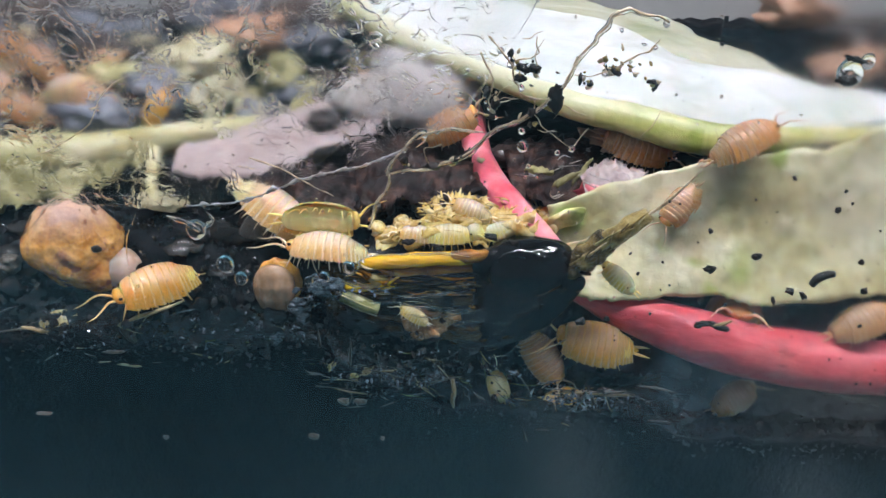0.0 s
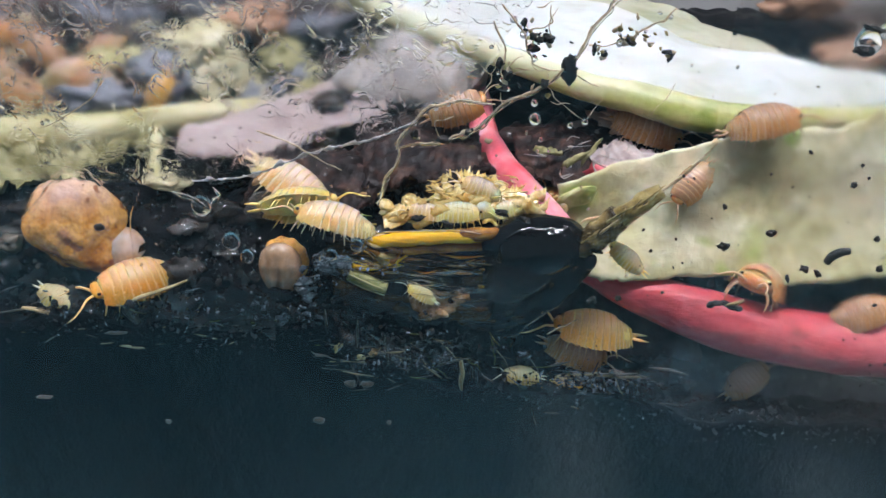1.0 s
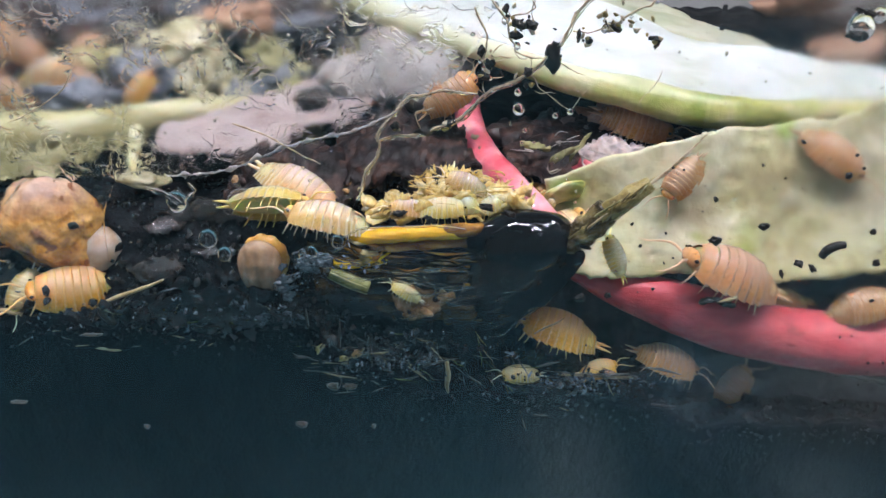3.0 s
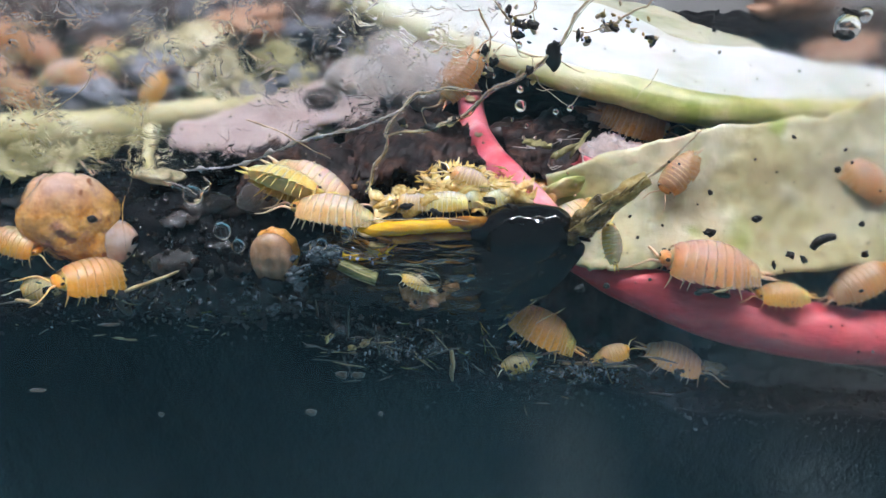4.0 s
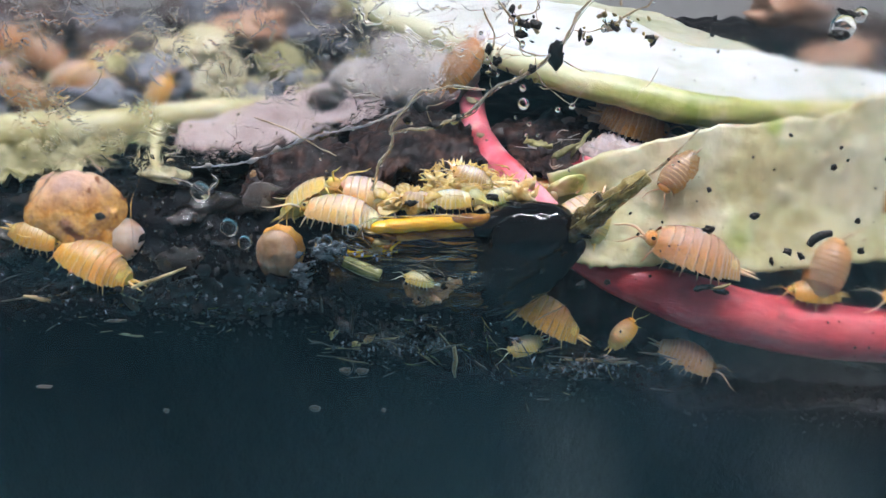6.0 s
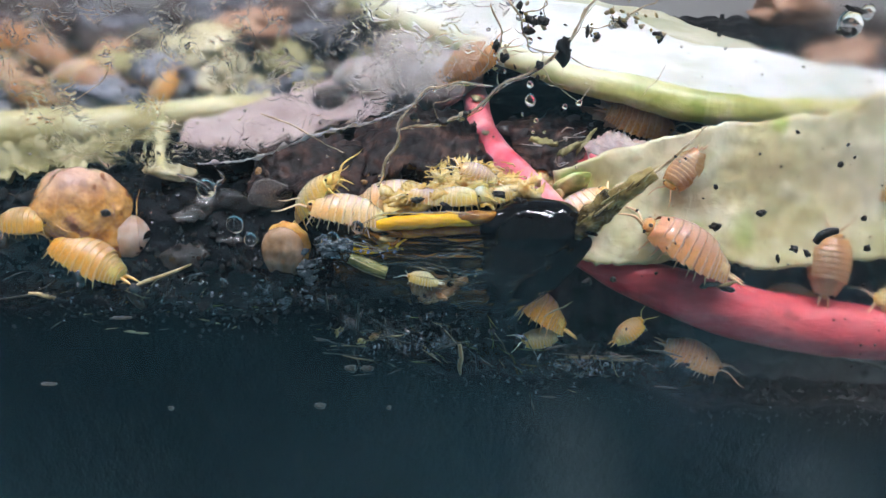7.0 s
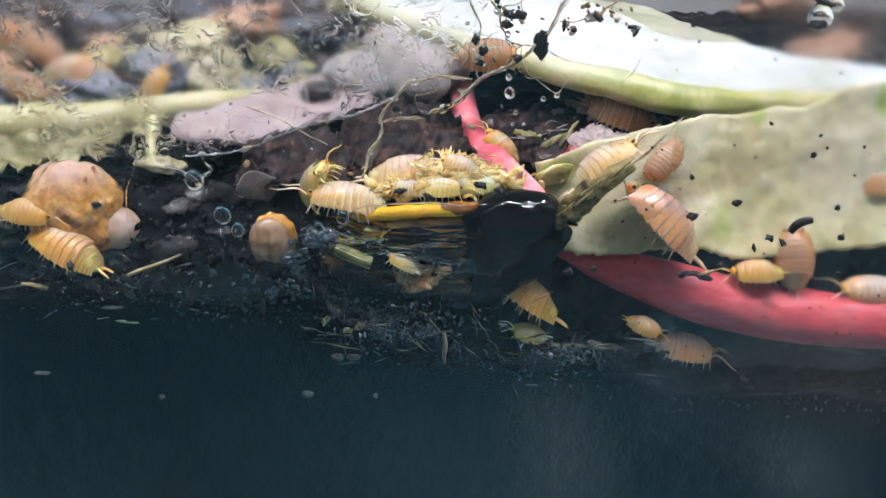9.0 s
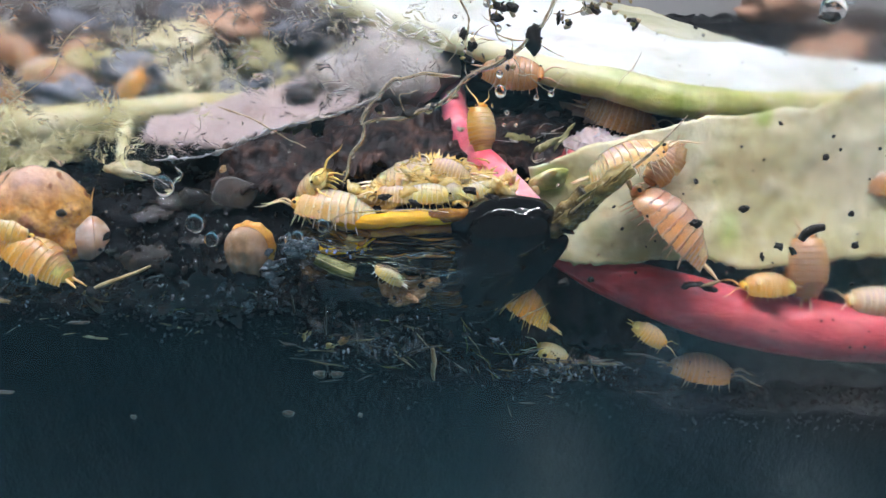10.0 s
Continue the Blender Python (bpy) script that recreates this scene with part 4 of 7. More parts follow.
def build_roots():
    t = thing("root_network", "fine branching root threads with black crumbs stuck on the glass", "roots")
    y = GLASS + 0.25
    lines = [
        ([(12.0, 56.6), (10.6, 57.0), (9.4, 57.4), (8.3, 57.0), (7.7, 55.9), (7.3, 55.2), (5.6, 52.3), (4.5, 51.0), (3.4, 50.1), (1.2, 49.0), (-0.3, 47.6), (-1.9, 46.4), (-3.6, 45.7), (-5.2, 45.5), (-6.7, 45.1)], 0.15),
        ([(-6.9, 45.0), (-6.5, 46.1), (-4.6, 48.3), (-3.2, 48.6), (-1.8, 48.8), (0.1, 48.6)], 0.11),
        ([(0.3, 55.5), (1.8, 53.7), (2.1, 52.5), (2.6, 51.5), (4.4, 51.1)], 0.09),
        ([(-0.2, 54.4), (0.6, 52.7), (0.4, 50.9), (0.9, 49.8)], 0.10),
        ([(1.8, 53.7), (3.1, 54.0), (3.7, 54.4), (3.5, 55.5)], 0.07),
        ([(8.4, 53.2), (9.1, 53.5), (10.0, 54.2), (11.0, 54.6), (11.6, 55.4)], 0.09),
        ([(6.2, 52.9), (7.2, 52.8), (8.4, 53.2)], 0.06),
        ([(8.4, 53.2), (8.1, 53.6), (8.2, 54.4)], 0.06),
        ([(4.4, 51.1), (6.2, 50.4), (7.2, 50.0)], 0.06),
        ([(3.4, 50.1), (4.2, 49.1), (5.5, 48.1), (6.5, 47.6), (7.5, 49.1)], 0.05),
        ([(-3.6, 45.7), (-4.1, 47.2), (-2.8, 47.6)], 0.06),
        ([(-6.7, 45.1), (-7.2, 43.5), (-8.0, 42.1), (-8.4, 40.6)], 0.11),
        ([(12.3, 50.4), (11.8, 49.2), (10.9, 47.9)], 0.04),
        ([(-17.0, 46.2), (-14.6, 45.3), (-12.2, 43.8), (-11.0, 43.2)], 0.08),
        ([(-33, 46), (-30.5, 47.2), (-28.4, 48.6), (-27.2, 50.6), (-24.6, 52.4)], 0.05),
    ]
    rr = random.Random(17)
    for k, (pts, r) in enumerate(lines):
        c = [(x, y, z) for x, z in pts]
        for i in range(len(c) - 1, 0, -1):
            a, b = Vector(c[i - 1]), Vector(c[i])
            c.insert(i, (a + b) / 2 + Vector((rr.uniform(-1, 1), 0, rr.uniform(-1, 1))) * 0.10 * (b - a).length)
        part("strand", tube(bmesh.new(), c, [r * 0.5, r * 0.8, r * 0.55, r * 0.8, r * 0.45, r * 0.7, r * 0.35], max(16, len(c) * 6), 8, 1.1, 2.2, k), M_ROOT, t)
        for i in range(len(c) // 2 if r > 0.08 else 0):
            q, s = c[rr.randrange(len(c))], rr.uniform(0.10, 0.26)
            part("bead", blob(bmesh.new(), (q[0] + rr.uniform(-0.2, 0.2), y + 0.05, q[2] - s * 0.6), (s, s * 0.7, s * rr.uniform(0.8, 1.5)), 3, 0.15, 1.0, i), M_WATER, t, "clear water bead on the root").visible_shadow = False
        if r > 0.1:
            part("water_sleeve", tube(bmesh.new(), [(x + 0.05, y - 0.02, z - 0.06) for x, y, z in c], [r * 0.5, r * 1.3, r * 0.7, r * 1.3, r * 0.5], max(16, len(c) * 5), 9, 0.7, 1.3, k + 5), M_WATER, t, "clear water clinging to the root").visible_shadow = False
    clumps = [(5.1, 51.2, 0.55, 0.95), (2.7, 53.3, 0.55, 0.30), (3.5, 53.25, 0.4, 0.36), (2.5, 52.6, 0.45, 0.25), (3.4, 50.1, 0.3, 0.36), (0.9, 50.7, 0.32, 0.4), (0.6, 49.8, 0.3, 0.3), (0.3, 51.5, 0.28, 0.4), (8.9, 53.2, 0.5, 0.22),
              (6.6, 52.6, 0.16, 0.4), (1.8, 54.3, 0.22, 0.28), (-1.8, 46.4, 0.3, 0.3), (-3.5, 45.8, 0.5, 0.32), (-5.6, 46.2, 0.3, 0.3), (7.3, 52.3, 0.18, 0.26), (11.6, 52.5, 0.24, 0.14)]
    for k, (x, z, sx, sz) in enumerate(clumps):
        part("crumb", blob(bmesh.new(), (x, y + 0.05, z), (sx, 0.28, sz), 3, 0.5, 1.5, k * 1.7, (0, 20 * (k % 3), 0), 0.15), M_CLOD, t, "black soil crumb")
    for k in range(70):
        c = clumps[k % len(clumps)] if k < 52 else (9.6, 53.6, 0.8, 0.4)
        x, z = rr.gauss(c[0], c[2] * 1.2), rr.gauss(c[1], c[3] * 1.2)
        part("crumb", blob(bmesh.new(), (x, y, z), (rr.uniform(0.06, 0.30), 0.14, rr.uniform(0.05, 0.2)), 2, 0.6, 1.8, k * 0.9, (0, rr.uniform(0, 180), 0)), (M_CLOD, M_TWIG, M_ROOT)[k % 3] if k < 52 else (M_TWIG, M_ROOT)[k % 2], t)
    for k in range(16):
        c = clumps[k % 8]
        x, z, a = rr.gauss(c[0], 0.8), rr.gauss(c[1], 0.8), rr.uniform(0, 6.28)
        c = [(x, y, z)]
        for i in range(3):
            a += rr.uniform(-0.8, 0.8)
            c.append((c[-1][0] + 0.5 * math.cos(a), y, c[-1][2] + 0.5 * math.sin(a)))
        part("strand", tube(bmesh.new(), c, [0.02, 0.05, 0.03, 0.01], 14, 5, 0.5, 1.3, k), M_ROOT, t)
    return t


build_film()
build_haze()
build_mist()
build_roots()


def speck(x, z, sx, sz, turn=0, k=0.0, name="dirt_speck", label="small black dirt speck stuck to the glass"):
    ob = part(name, blob(bmesh.new(), (x, GLASS + 0.22, z), (sx, 0.22, sz), 3, 0.9, 2.0, k, (0, turn, 0), 0.15), M_CLOD)
    return tagged(ob, label, "speck", "specks on the glass")


tagged(part("frass_pellet", tube(bmesh.new(), [(25.8, GLASS + 0.4, 36.3), (26.1, GLASS + 0.4, 36.9), (26.7, GLASS + 0.4, 37.3), (27.3, GLASS + 0.4, 37.4)], [0.28, 0.34, 0.34, 0.26], 14, 10, 0.12), M_CLOD),
       "curved black dropping stuck to the glass", "dropping", "specks on the glass")
for k, (x, z, a, b) in enumerate([(21.1, 38.9, 0.35, 0.25), (24.2, 35.8, 0.3, 0.22), (25.3, 35.4, 0.35, 0.2), (23.1, 34.9, 0.35, 0.14), (26.1, 43.0, 0.22, 0.18), (11.7, 52.1, 0.3, 0.12), (28.9, 38.6, 0.2, 0.2),
                                  (8.3, 32.3, 0.4, 0.3), (10.4, 32.6, 0.22, 0.2), (22.5, 45.5, 0.14, 0.12), (17.3, 41.0, 0.2, 0.15), (17.8, 37.6, 0.28, 0.4), (29.8, 36.0, 0.25, 0.22)]):
    speck(x, z, a, b, 25 * k, k * 1.3)

speck(24.3, 52.9, 0.55, 0.3, 5, 2.2)
speck(24.5, 54.3, 0.7, 0.18, 20, 4.2)

for k, (x, z, r) in enumerate([(2.9, 47.6, 0.42), (2.8, 48.8, 0.26), (3.4, 46.1, 0.18), (6.4, 47.5, 0.24), (5.4, 47.2, 0.2), (24.4, 53.4, 0.9), (25.3, 54.2, 0.5), (-18.9, 35.6, 0.55), (-20.0, 36.9, 0.7), (-21.9, 40.0, 0.8), (-12.2, 35.9, 0.5), (-11.2, 35.2, 0.6), (-10.2, 36.9, 0.5)]):
    ob = tagged(part("droplet", blob(bmesh.new(), (x, GLASS + 0.25 * r, z), (r, r * 0.7, r * 1.15), 3, 0.12, 1.0, k), M_WATER), "clear water droplet on the inner glass", "droplet", "droplets on the glass")
    ob.visible_shadow = False

# ---- litter ----
rnd = random.Random(11)


def pellet(name, label, material, x, y, z, size, turn, k):
    t = part(name, blob(bmesh.new(), (0, 0, 0), size, 4 if min(size) > 1.4 else 3, 0.8, 1.5, k, (0, 0, 0), 0.22), material)
    t.matrix_world = pose(x * MM, y * MM, z * MM, *turn)
    return tagged(t, label, "litter", "scraps on the soil")


FAR = [
    (-30.3, 107.8, 39.4, M_ORANGE_SCRAP, (5.2, 2.6, 2.0)), (-44.2, 102.4, 38.2, M_DARK_SCRAP, (8, 1.4, 1.2)),
    (-34.5, 96.3, 39.2, M_CREAM, (4.2, 3.0, 2.2)),
    (-29.0, 86.2, 38.8, M_CREAM, (2.6, 3.2, 2.0)), (-24.4, 93.6, 38.8, M_OLIVE, (2.4, 2.4, 1.9)), (-39.5, 79.8, 38.6, M_SLATE, (4.4, 2.0, 1.6)),
    (-37.4, 89.3, 38.6, M_SLATE, (4.0, 2.0, 1.6)),
    (-43.4, 93.4, 38.4, M_OLIVE, (3.4, 2.2, 1.5)), (-20.3, 104.4, 39, M_SLATE, (4.0, 4.0, 2.2)), (-24.9, 83.7, 37.6, M_SLATE, (2.2, 1.8, 1.4)),
    (-57, 86, 38.2, M_CREAM, (2.6, 2.4, 1.7)), (-53, 79, 38, M_SLATE, (2.4, 2, 1.5)), (44, 119, 40, M_ORANGE_SCRAP, (6, 2.6, 2.2)), (52, 112, 39, M_DARK_SCRAP, (5, 4, 2)),
    (44.5, 100, 38.5, M_ORANGE_SCRAP, (4.5, 2.4, 1.8)), (52, 100, 38.5, M_DARK_SCRAP, (4, 3, 2)), (14.2, 75.5, 38.4, M_ORANGE_SCRAP, (4.2, 2.0, 1.7)), (-28.6, 64.5, 37.0, M_CREAM, (2.0, 1.4, 0.7)),
    (9.6, 74.5, 37.6, M_MAUVE, (3.0, 2.2, 1.3)), (11.5, 67.5, 37.0, M_PINK, (2.6, 1.8, 1.0)),
]
for k, (x, y, z, m, s) in enumerate(FAR):
    pellet("food_scrap", "soft rotting scrap lying on the litter bed", m, x, y, z, s, (rnd.uniform(-12, 12), rnd.uniform(-14, 14), rnd.uniform(-30, 30)), k * 2.3)
kinds = [M_ORANGE_SCRAP, M_CREAM, M_DARK_SCRAP, M_OLIVE, M_DARK_SCRAP, M_STRAW, M_DARK_SCRAP, M_SLATE]
for k in range(105):
    x, y = rnd.uniform(-66, -8), rnd.uniform(73, 119)
    if k > 92:
        x, y = rnd.uniform(-10, 20), rnd.uniform(63, 78)
    s = rnd.uniform(0.7, 1.9)
    pellet("litter_scrap", "small scrap of decaying plant litter on the soil", kinds[k % 8] if k <= 92 else M_DARK_SCRAP, x, y, soil_height(x, y) + s * 0.5 + (1.0 if k % 2 else 0.2),
           (s * rnd.uniform(1.0, 2.2), s, s * 0.75), (rnd.uniform(-25, 25), rnd.uniform(-25, 25), rnd.uniform(0, 180)), k * 1.9)

# ---- crumbs, pale moisture glints, straw ----


def scatter(name, spots, material, label, category, seed, thin=1.0):
    """Many small angular grains in one mesh: spots are (place, size) in millimetres."""
    g = np.random.default_rng(seed)
    bm = bmesh.new()
    bmesh.ops.create_icosphere(bm, subdivisions=1, radius=1.0)
    base = np.array([v.co[:] for v in bm.verts])
    tri = np.array([[v.index for v in f.verts] for f in bm.faces])
    bm.free()
    n = len(base)
    vs, fs = [], []
    for k, (p, r) in enumerate(spots):
        q, _ = np.linalg.qr(g.normal(size=(3, 3)))
        shape = g.uniform(0.55, 1.35, 3) * (1.0, thin, thin)
        vs.append((base * shape * g.uniform(0.8, 1.2, (n, 1))) @ q * r + np.array(p))
        fs.append(tri + k * n)
    me = bpy.data.meshes.new(name)
    me.from_pydata((np.concatenate(vs) * MM).tolist(), [], np.concatenate(fs).tolist())
    me.materials.append(material)
    ob = new(name, me)
    return tagged(ob, label, category, kind="stuff")


def on_soil(rg, x0, x1, y0, y1, power=1.0):
    x = rg.uniform(x0, x1)
    y = y0 + (y1 - y0) * rg.random() ** power
    return x, y, soil_height(x, y)


rg = random.Random(21)
spots = []
for k in range(5200):
    x, y, z = on_soil(rg, -48, 46, GLASS + 0.7, 78, 1.8)
    r = 0.10 + 0.42 * rg.random() ** 3
    spots.append(((x, y, z + r * 0.4), r))
for k in range(500):
    x = rg.uniform(-46, 44)
    top = soil_height(x, GLASS + 0.4)
    z = top - abs(rg.gauss(0, 1.2))
    r = 0.07 + 0.2 * rg.random() ** 2
    spots.append(((x, GLASS + 0.12 + r, z), r))
scatter("soil_crumbs", spots, M_SOIL_CRUMB, "loose wet black soil crumbs along the glass", "soil", 3)

spots = []
clusters = [(-19.5, 30.6, 2.0, 0.8, 110), (-9.5, 25.5, 2.0, 1.0, 60), (-5.5, 25.6, 2.0, 0.6, 120), (1.0, 22.6, 0.9, 0.8, 40), (9.0, 23.6, 2.6, 0.6, 160), (6.0, 22.0, 2.0, 0.8, 30), (-27, 28.2, 4, 0.6, 25), (-39, 33, 2, 1.2, 30),
            (-13, 34.2, 1.6, 0.9, 50), (-23, 31, 2, 1, 14)]
for x, z, sx, sz, n in clusters:
    for k in range(n):
        spots.append(((rg.gauss(x, sx), GLASS + 0.12 + 0.25 * rg.random(), rg.gauss(z, sz)), 0.04 + 0.2 * rg.random() ** 3))
wet = scatter("moisture_beads", spots, M_BEAD_GLINT, "tiny flecks on the soil face, coloured pale as glints of moisture", "water", 5, 0.35)

for k in range(48):
    x = rg.uniform(-44, 44)
    if k < 22:
        x, z = rg.gauss(-9.5, 2.2), rg.gauss(25.2, 1.3)
    elif k < 34:
        x, z = rg.gauss(9, 3), rg.gauss(24, 0.7)
    else:
        z = soil_height(x, GLASS + 0.4) - abs(rg.gauss(0, 2.2)) + 0.6
    ln, a = rg.uniform(0.7, 2.6), rg.gauss(0, 28) if k % 5 else rg.uniform(60, 110)
    bm = tube(bmesh.new(), [(-ln, 0, 0), (0, 0.1, rg.uniform(-0.12, 0.12)), (ln, 0, 0)], [0.06, rg.uniform(0.09, 0.2), 0.05], 8, 6, 0.4, 1.0, k, 0.6)
    ob = tagged(part("straw_bit", bm, M_GRIT if k % 3 else M_DARK_SCRAP), "short piece of dry straw in the soil face", "straw", "straw bits in the soil")
    ob.matrix_world = pose(x * MM, (GLASS + 0.45) * MM, z * MM, 0, a, 0)
for k, (x, z, ln, r, a) in enumerate([(-11.0, 25.2, 2.2, 0.22, -3), (-1.9, 24.0, 1.6, 0.42, 88), (10.4, 24.5, 3.2, 0.24, 1), (-27.2, 31.6, 3.2, 0.30, -24), (-23.6, 27.4, 1.6, 0.26, 12), (-30, 26.0, 1.1, 0.28, 4), (-37.5, 29.5, 1.2, 0.3, 10), (6.2, 29.4, 1.4, 0.12, -35)]):
    bm = tube(bmesh.new(), [(-ln, 0, 0), (-ln * 0.3, 0, 0.05), (ln * 0.4, 0, -0.05), (ln, 0, 0)], [r * 0.6, r, r * 0.9, r * 0.4], 16, 7, 0.35, 0.9, k, 0.6)
    ob = tagged(part("straw", bm, M_STRAW), "frayed dry straw fragment lying against the glass", "straw", "straw bits in the soil")
    ob.matrix_world = pose(x * MM, (GLASS + 0.55) * MM, z * MM, 0, a, 0)
for k, (x, z, a, b) in enumerate([(-11.4, 22.9, 0.75, 0.5), (-10.0, 22.9, 0.8, 0.42), (-14.5, 18.6, 0.7, 0.45), (-8.2, 18.6, 0.3, 0.25), (-28.2, 17.8, 0.4, 0.3), (-39.0, 20.2, 1.1, 0.15), (-31, 27.6, 1.2, 0.2)]):
    tagged(part("pale_grit", blob(bmesh.new(), (x, GLASS + 0.3, z), (a * 0.7, 0.25, b * 0.7), 3, 0.6, 1.6, k * 2.7), M_GRIT), "pale grit grain pressed against the glass", "grit", "grit in the soil face")

# ---- shed skins by the black stalk ----


def shed_skin(x, y, z, size, turn, k):
    """A thin empty skin: a few overlapping arched plates."""
    t = thing("shed_skin", "empty yellow isopod skin, torn and translucent", "shed skin", "shed skins on the stalk")
    for i in range(3):
        w = size * (1 - 0.12 * i)
        a = [(i * size * 0.42, w * math.cos(q), w * 0.75 * math.sin(q)) for q in (0.2, 0.8, 1.57, 2.3, 2.9)]
        b = [(i * size * 0.42 + size * 0.5, w * 0.92 * math.cos(q), w * 0.7 * math.sin(q)) for q in (0.15, 0.85, 1.57, 2.25, 3.0)]
        part("plate", sheet(bmesh.new(), a, b, 14, 5, 0.05, 0.2, 1.4, k + i, 0.05, 0.5), M_CHITIN, t)
    t.matrix_world = pose(x * MM, y * MM, z * MM, *turn)
    return t


for k, (x, y, z, size) in enumerate([(-7.2, 58.8, 37.4, 0.8), (-3.4, 58.6, 38.0, 0.7), (0.0, 58.8, 37.4, 0.84), (-0.8, 61.6, 38.8, 1.1), (1.8, 59.6, 37.6, 0.8), (-6.4, 60.6, 37.2, 0.84), (-8.6, 60.2, 37.4, 0.7)]):
    shed_skin(x, y, z, size, (rg.uniform(-40, 40), rg.uniform(-35, 35), rg.uniform(0, 360)), k * 2.6)
spots_hair = bmesh.new()
for k in range(60):
    x, y, z = rg.uniform(-5, 2.5), rg.uniform(58.0, 62), rg.uniform(37.6, 39.6)
    tube(spots_hair, [(x, y, z), (x + rg.uniform(-0.8, 0.8), y - 0.3, z + rg.uniform(0.1, 0.6)), (x + rg.uniform(-1.5, 1.5), y - 0.3, z + rg.uniform(0.0, 0.9))], [0.07, 0.06, 0.02], 5, 4)
tagged(part("skin_threads", spots_hair, M_CHITIN), "pale hair-like shreds of shed skin", "shed skin", kind="stuff")
for k, (x, z) in enumerate([(-5.4, 39.4), (0.9, 40.0), (2.6, 39.5), (-3.2, 38.9)]):
    speck(x, z, 0.45, 0.22, 10 * k, k)

# ---- dark leaf scraps behind the pane ----


def dark_leaf(edge_a, edge_b, material, label, seed):
    ob = part("dead_leaf", sheet(bmesh.new(), edge_a, edge_b, 60, 24, 0.22, 0.9, 0.4, seed, 0.5, 1.2, 0.35), material)
    return tagged(ob, label, "leaf", "dead leaves in the litter")


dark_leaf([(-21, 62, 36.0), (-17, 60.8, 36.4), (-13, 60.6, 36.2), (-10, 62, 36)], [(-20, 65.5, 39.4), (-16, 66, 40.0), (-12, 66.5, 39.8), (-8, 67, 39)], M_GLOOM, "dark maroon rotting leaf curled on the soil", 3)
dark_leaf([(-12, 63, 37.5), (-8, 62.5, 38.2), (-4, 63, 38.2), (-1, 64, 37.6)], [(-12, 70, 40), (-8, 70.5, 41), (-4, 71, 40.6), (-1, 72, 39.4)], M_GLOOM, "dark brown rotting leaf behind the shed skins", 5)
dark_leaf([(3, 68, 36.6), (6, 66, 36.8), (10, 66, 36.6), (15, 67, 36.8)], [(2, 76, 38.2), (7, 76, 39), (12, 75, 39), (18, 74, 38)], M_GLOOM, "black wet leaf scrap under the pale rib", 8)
dark_leaf([(9.5, 66.5, 37.2), (11.5, 65.6, 37.6), (14, 66.2, 37.6)], [(9.0, 70, 38.4), (12, 70.5, 38.8), (15.5, 70, 38.4)], M_MAUVE, "dusty pink leaf scrap behind the pale leaf", 9)
threads = bmesh.new()
for k in range(12):
    x, y = rg.uniform(2.5, 12), rg.uniform(64.5, 74)
    z = 38.2 + rg.uniform(0, 1.2)
    tube(threads, [(x, y, z), (x + rg.uniform(-1, 1), y - rg.uniform(0, 1), z + rg.uniform(-0.2, 0.7)), (x + rg.uniform(-2, 2), y - rg.uniform(0, 2), z + rg.uniform(-0.3, 0.9))], [0.06, 0.06, 0.02], 6, 4)
tagged(part("mould_threads", threads, M_FUZZ), "tangle of grey mould threads in the hollow", "mould", kind="stuff")

# dark scraps in the hollow behind the skins
dk = random.Random(71)
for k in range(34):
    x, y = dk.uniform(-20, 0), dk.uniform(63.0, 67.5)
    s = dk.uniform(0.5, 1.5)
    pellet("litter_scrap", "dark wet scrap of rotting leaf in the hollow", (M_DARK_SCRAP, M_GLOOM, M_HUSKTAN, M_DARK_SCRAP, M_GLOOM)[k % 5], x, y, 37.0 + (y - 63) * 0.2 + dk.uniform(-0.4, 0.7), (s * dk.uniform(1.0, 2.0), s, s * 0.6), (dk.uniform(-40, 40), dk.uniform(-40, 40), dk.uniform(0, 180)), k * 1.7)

# ---- green stalk bit in the black leaf ----
t = thing("green_stalk_bit", "short ribbed green stalk piece lying in the wet leaf", "stalk")
part("stalk", tube(bmesh.new(), [(-11.2, 55.7, 33.4), (-9.6, 55.6, 32.7), (-8.2, 55.6, 32.1)], [0.55, 0.62, 0.55], 14, 12, 0.12), M_STALKGREEN, t)
for k in range(3):
    part("rib", tube(bmesh.new(), [(-11.1, 55.25, 33.7 - k * 0.32), (-9.6, 55.1, 33.0 - k * 0.32), (-8.25, 55.15, 32.4 - k * 0.3)], [0.05, 0.08, 0.05], 10, 6), M_OLIVE, t)

# ---- thin water ridges on the pane ----
rid = random.Random(8)
ridges = bmesh.new()
for k in range(120):
    x, z = rid.uniform(-37, -1), rid.uniform(42.5, 58)
    if z < 41.5 + 0.42 * (x + 24):
        continue
    c = [(x, GLASS + 0.12, z)]
    a = rid.uniform(-1.2, 1.2) + (math.pi if k % 2 else 0)
    for i in range(rid.randint(1, 3)):
        a += rid.uniform(-0.9, 0.9)
        q = c[-1]
        c.append((q[0] + 0.7 * math.cos(a), GLASS + 0.12, q[2] + 0.55 * math.sin(a)))
    r = rid.uniform(0.014, 0.045)
    tube(ridges, c, [r * 0.4, r, r * 0.8, r * 0.3], 4 * len(c), 6, 0.6, 1.5, k)
ob = tagged(part("water_ridges", ridges, M_RIDGE), "fine wrinkled ridges of water on the inner glass", "water", kind="stuff")
ob.visible_shadow = False

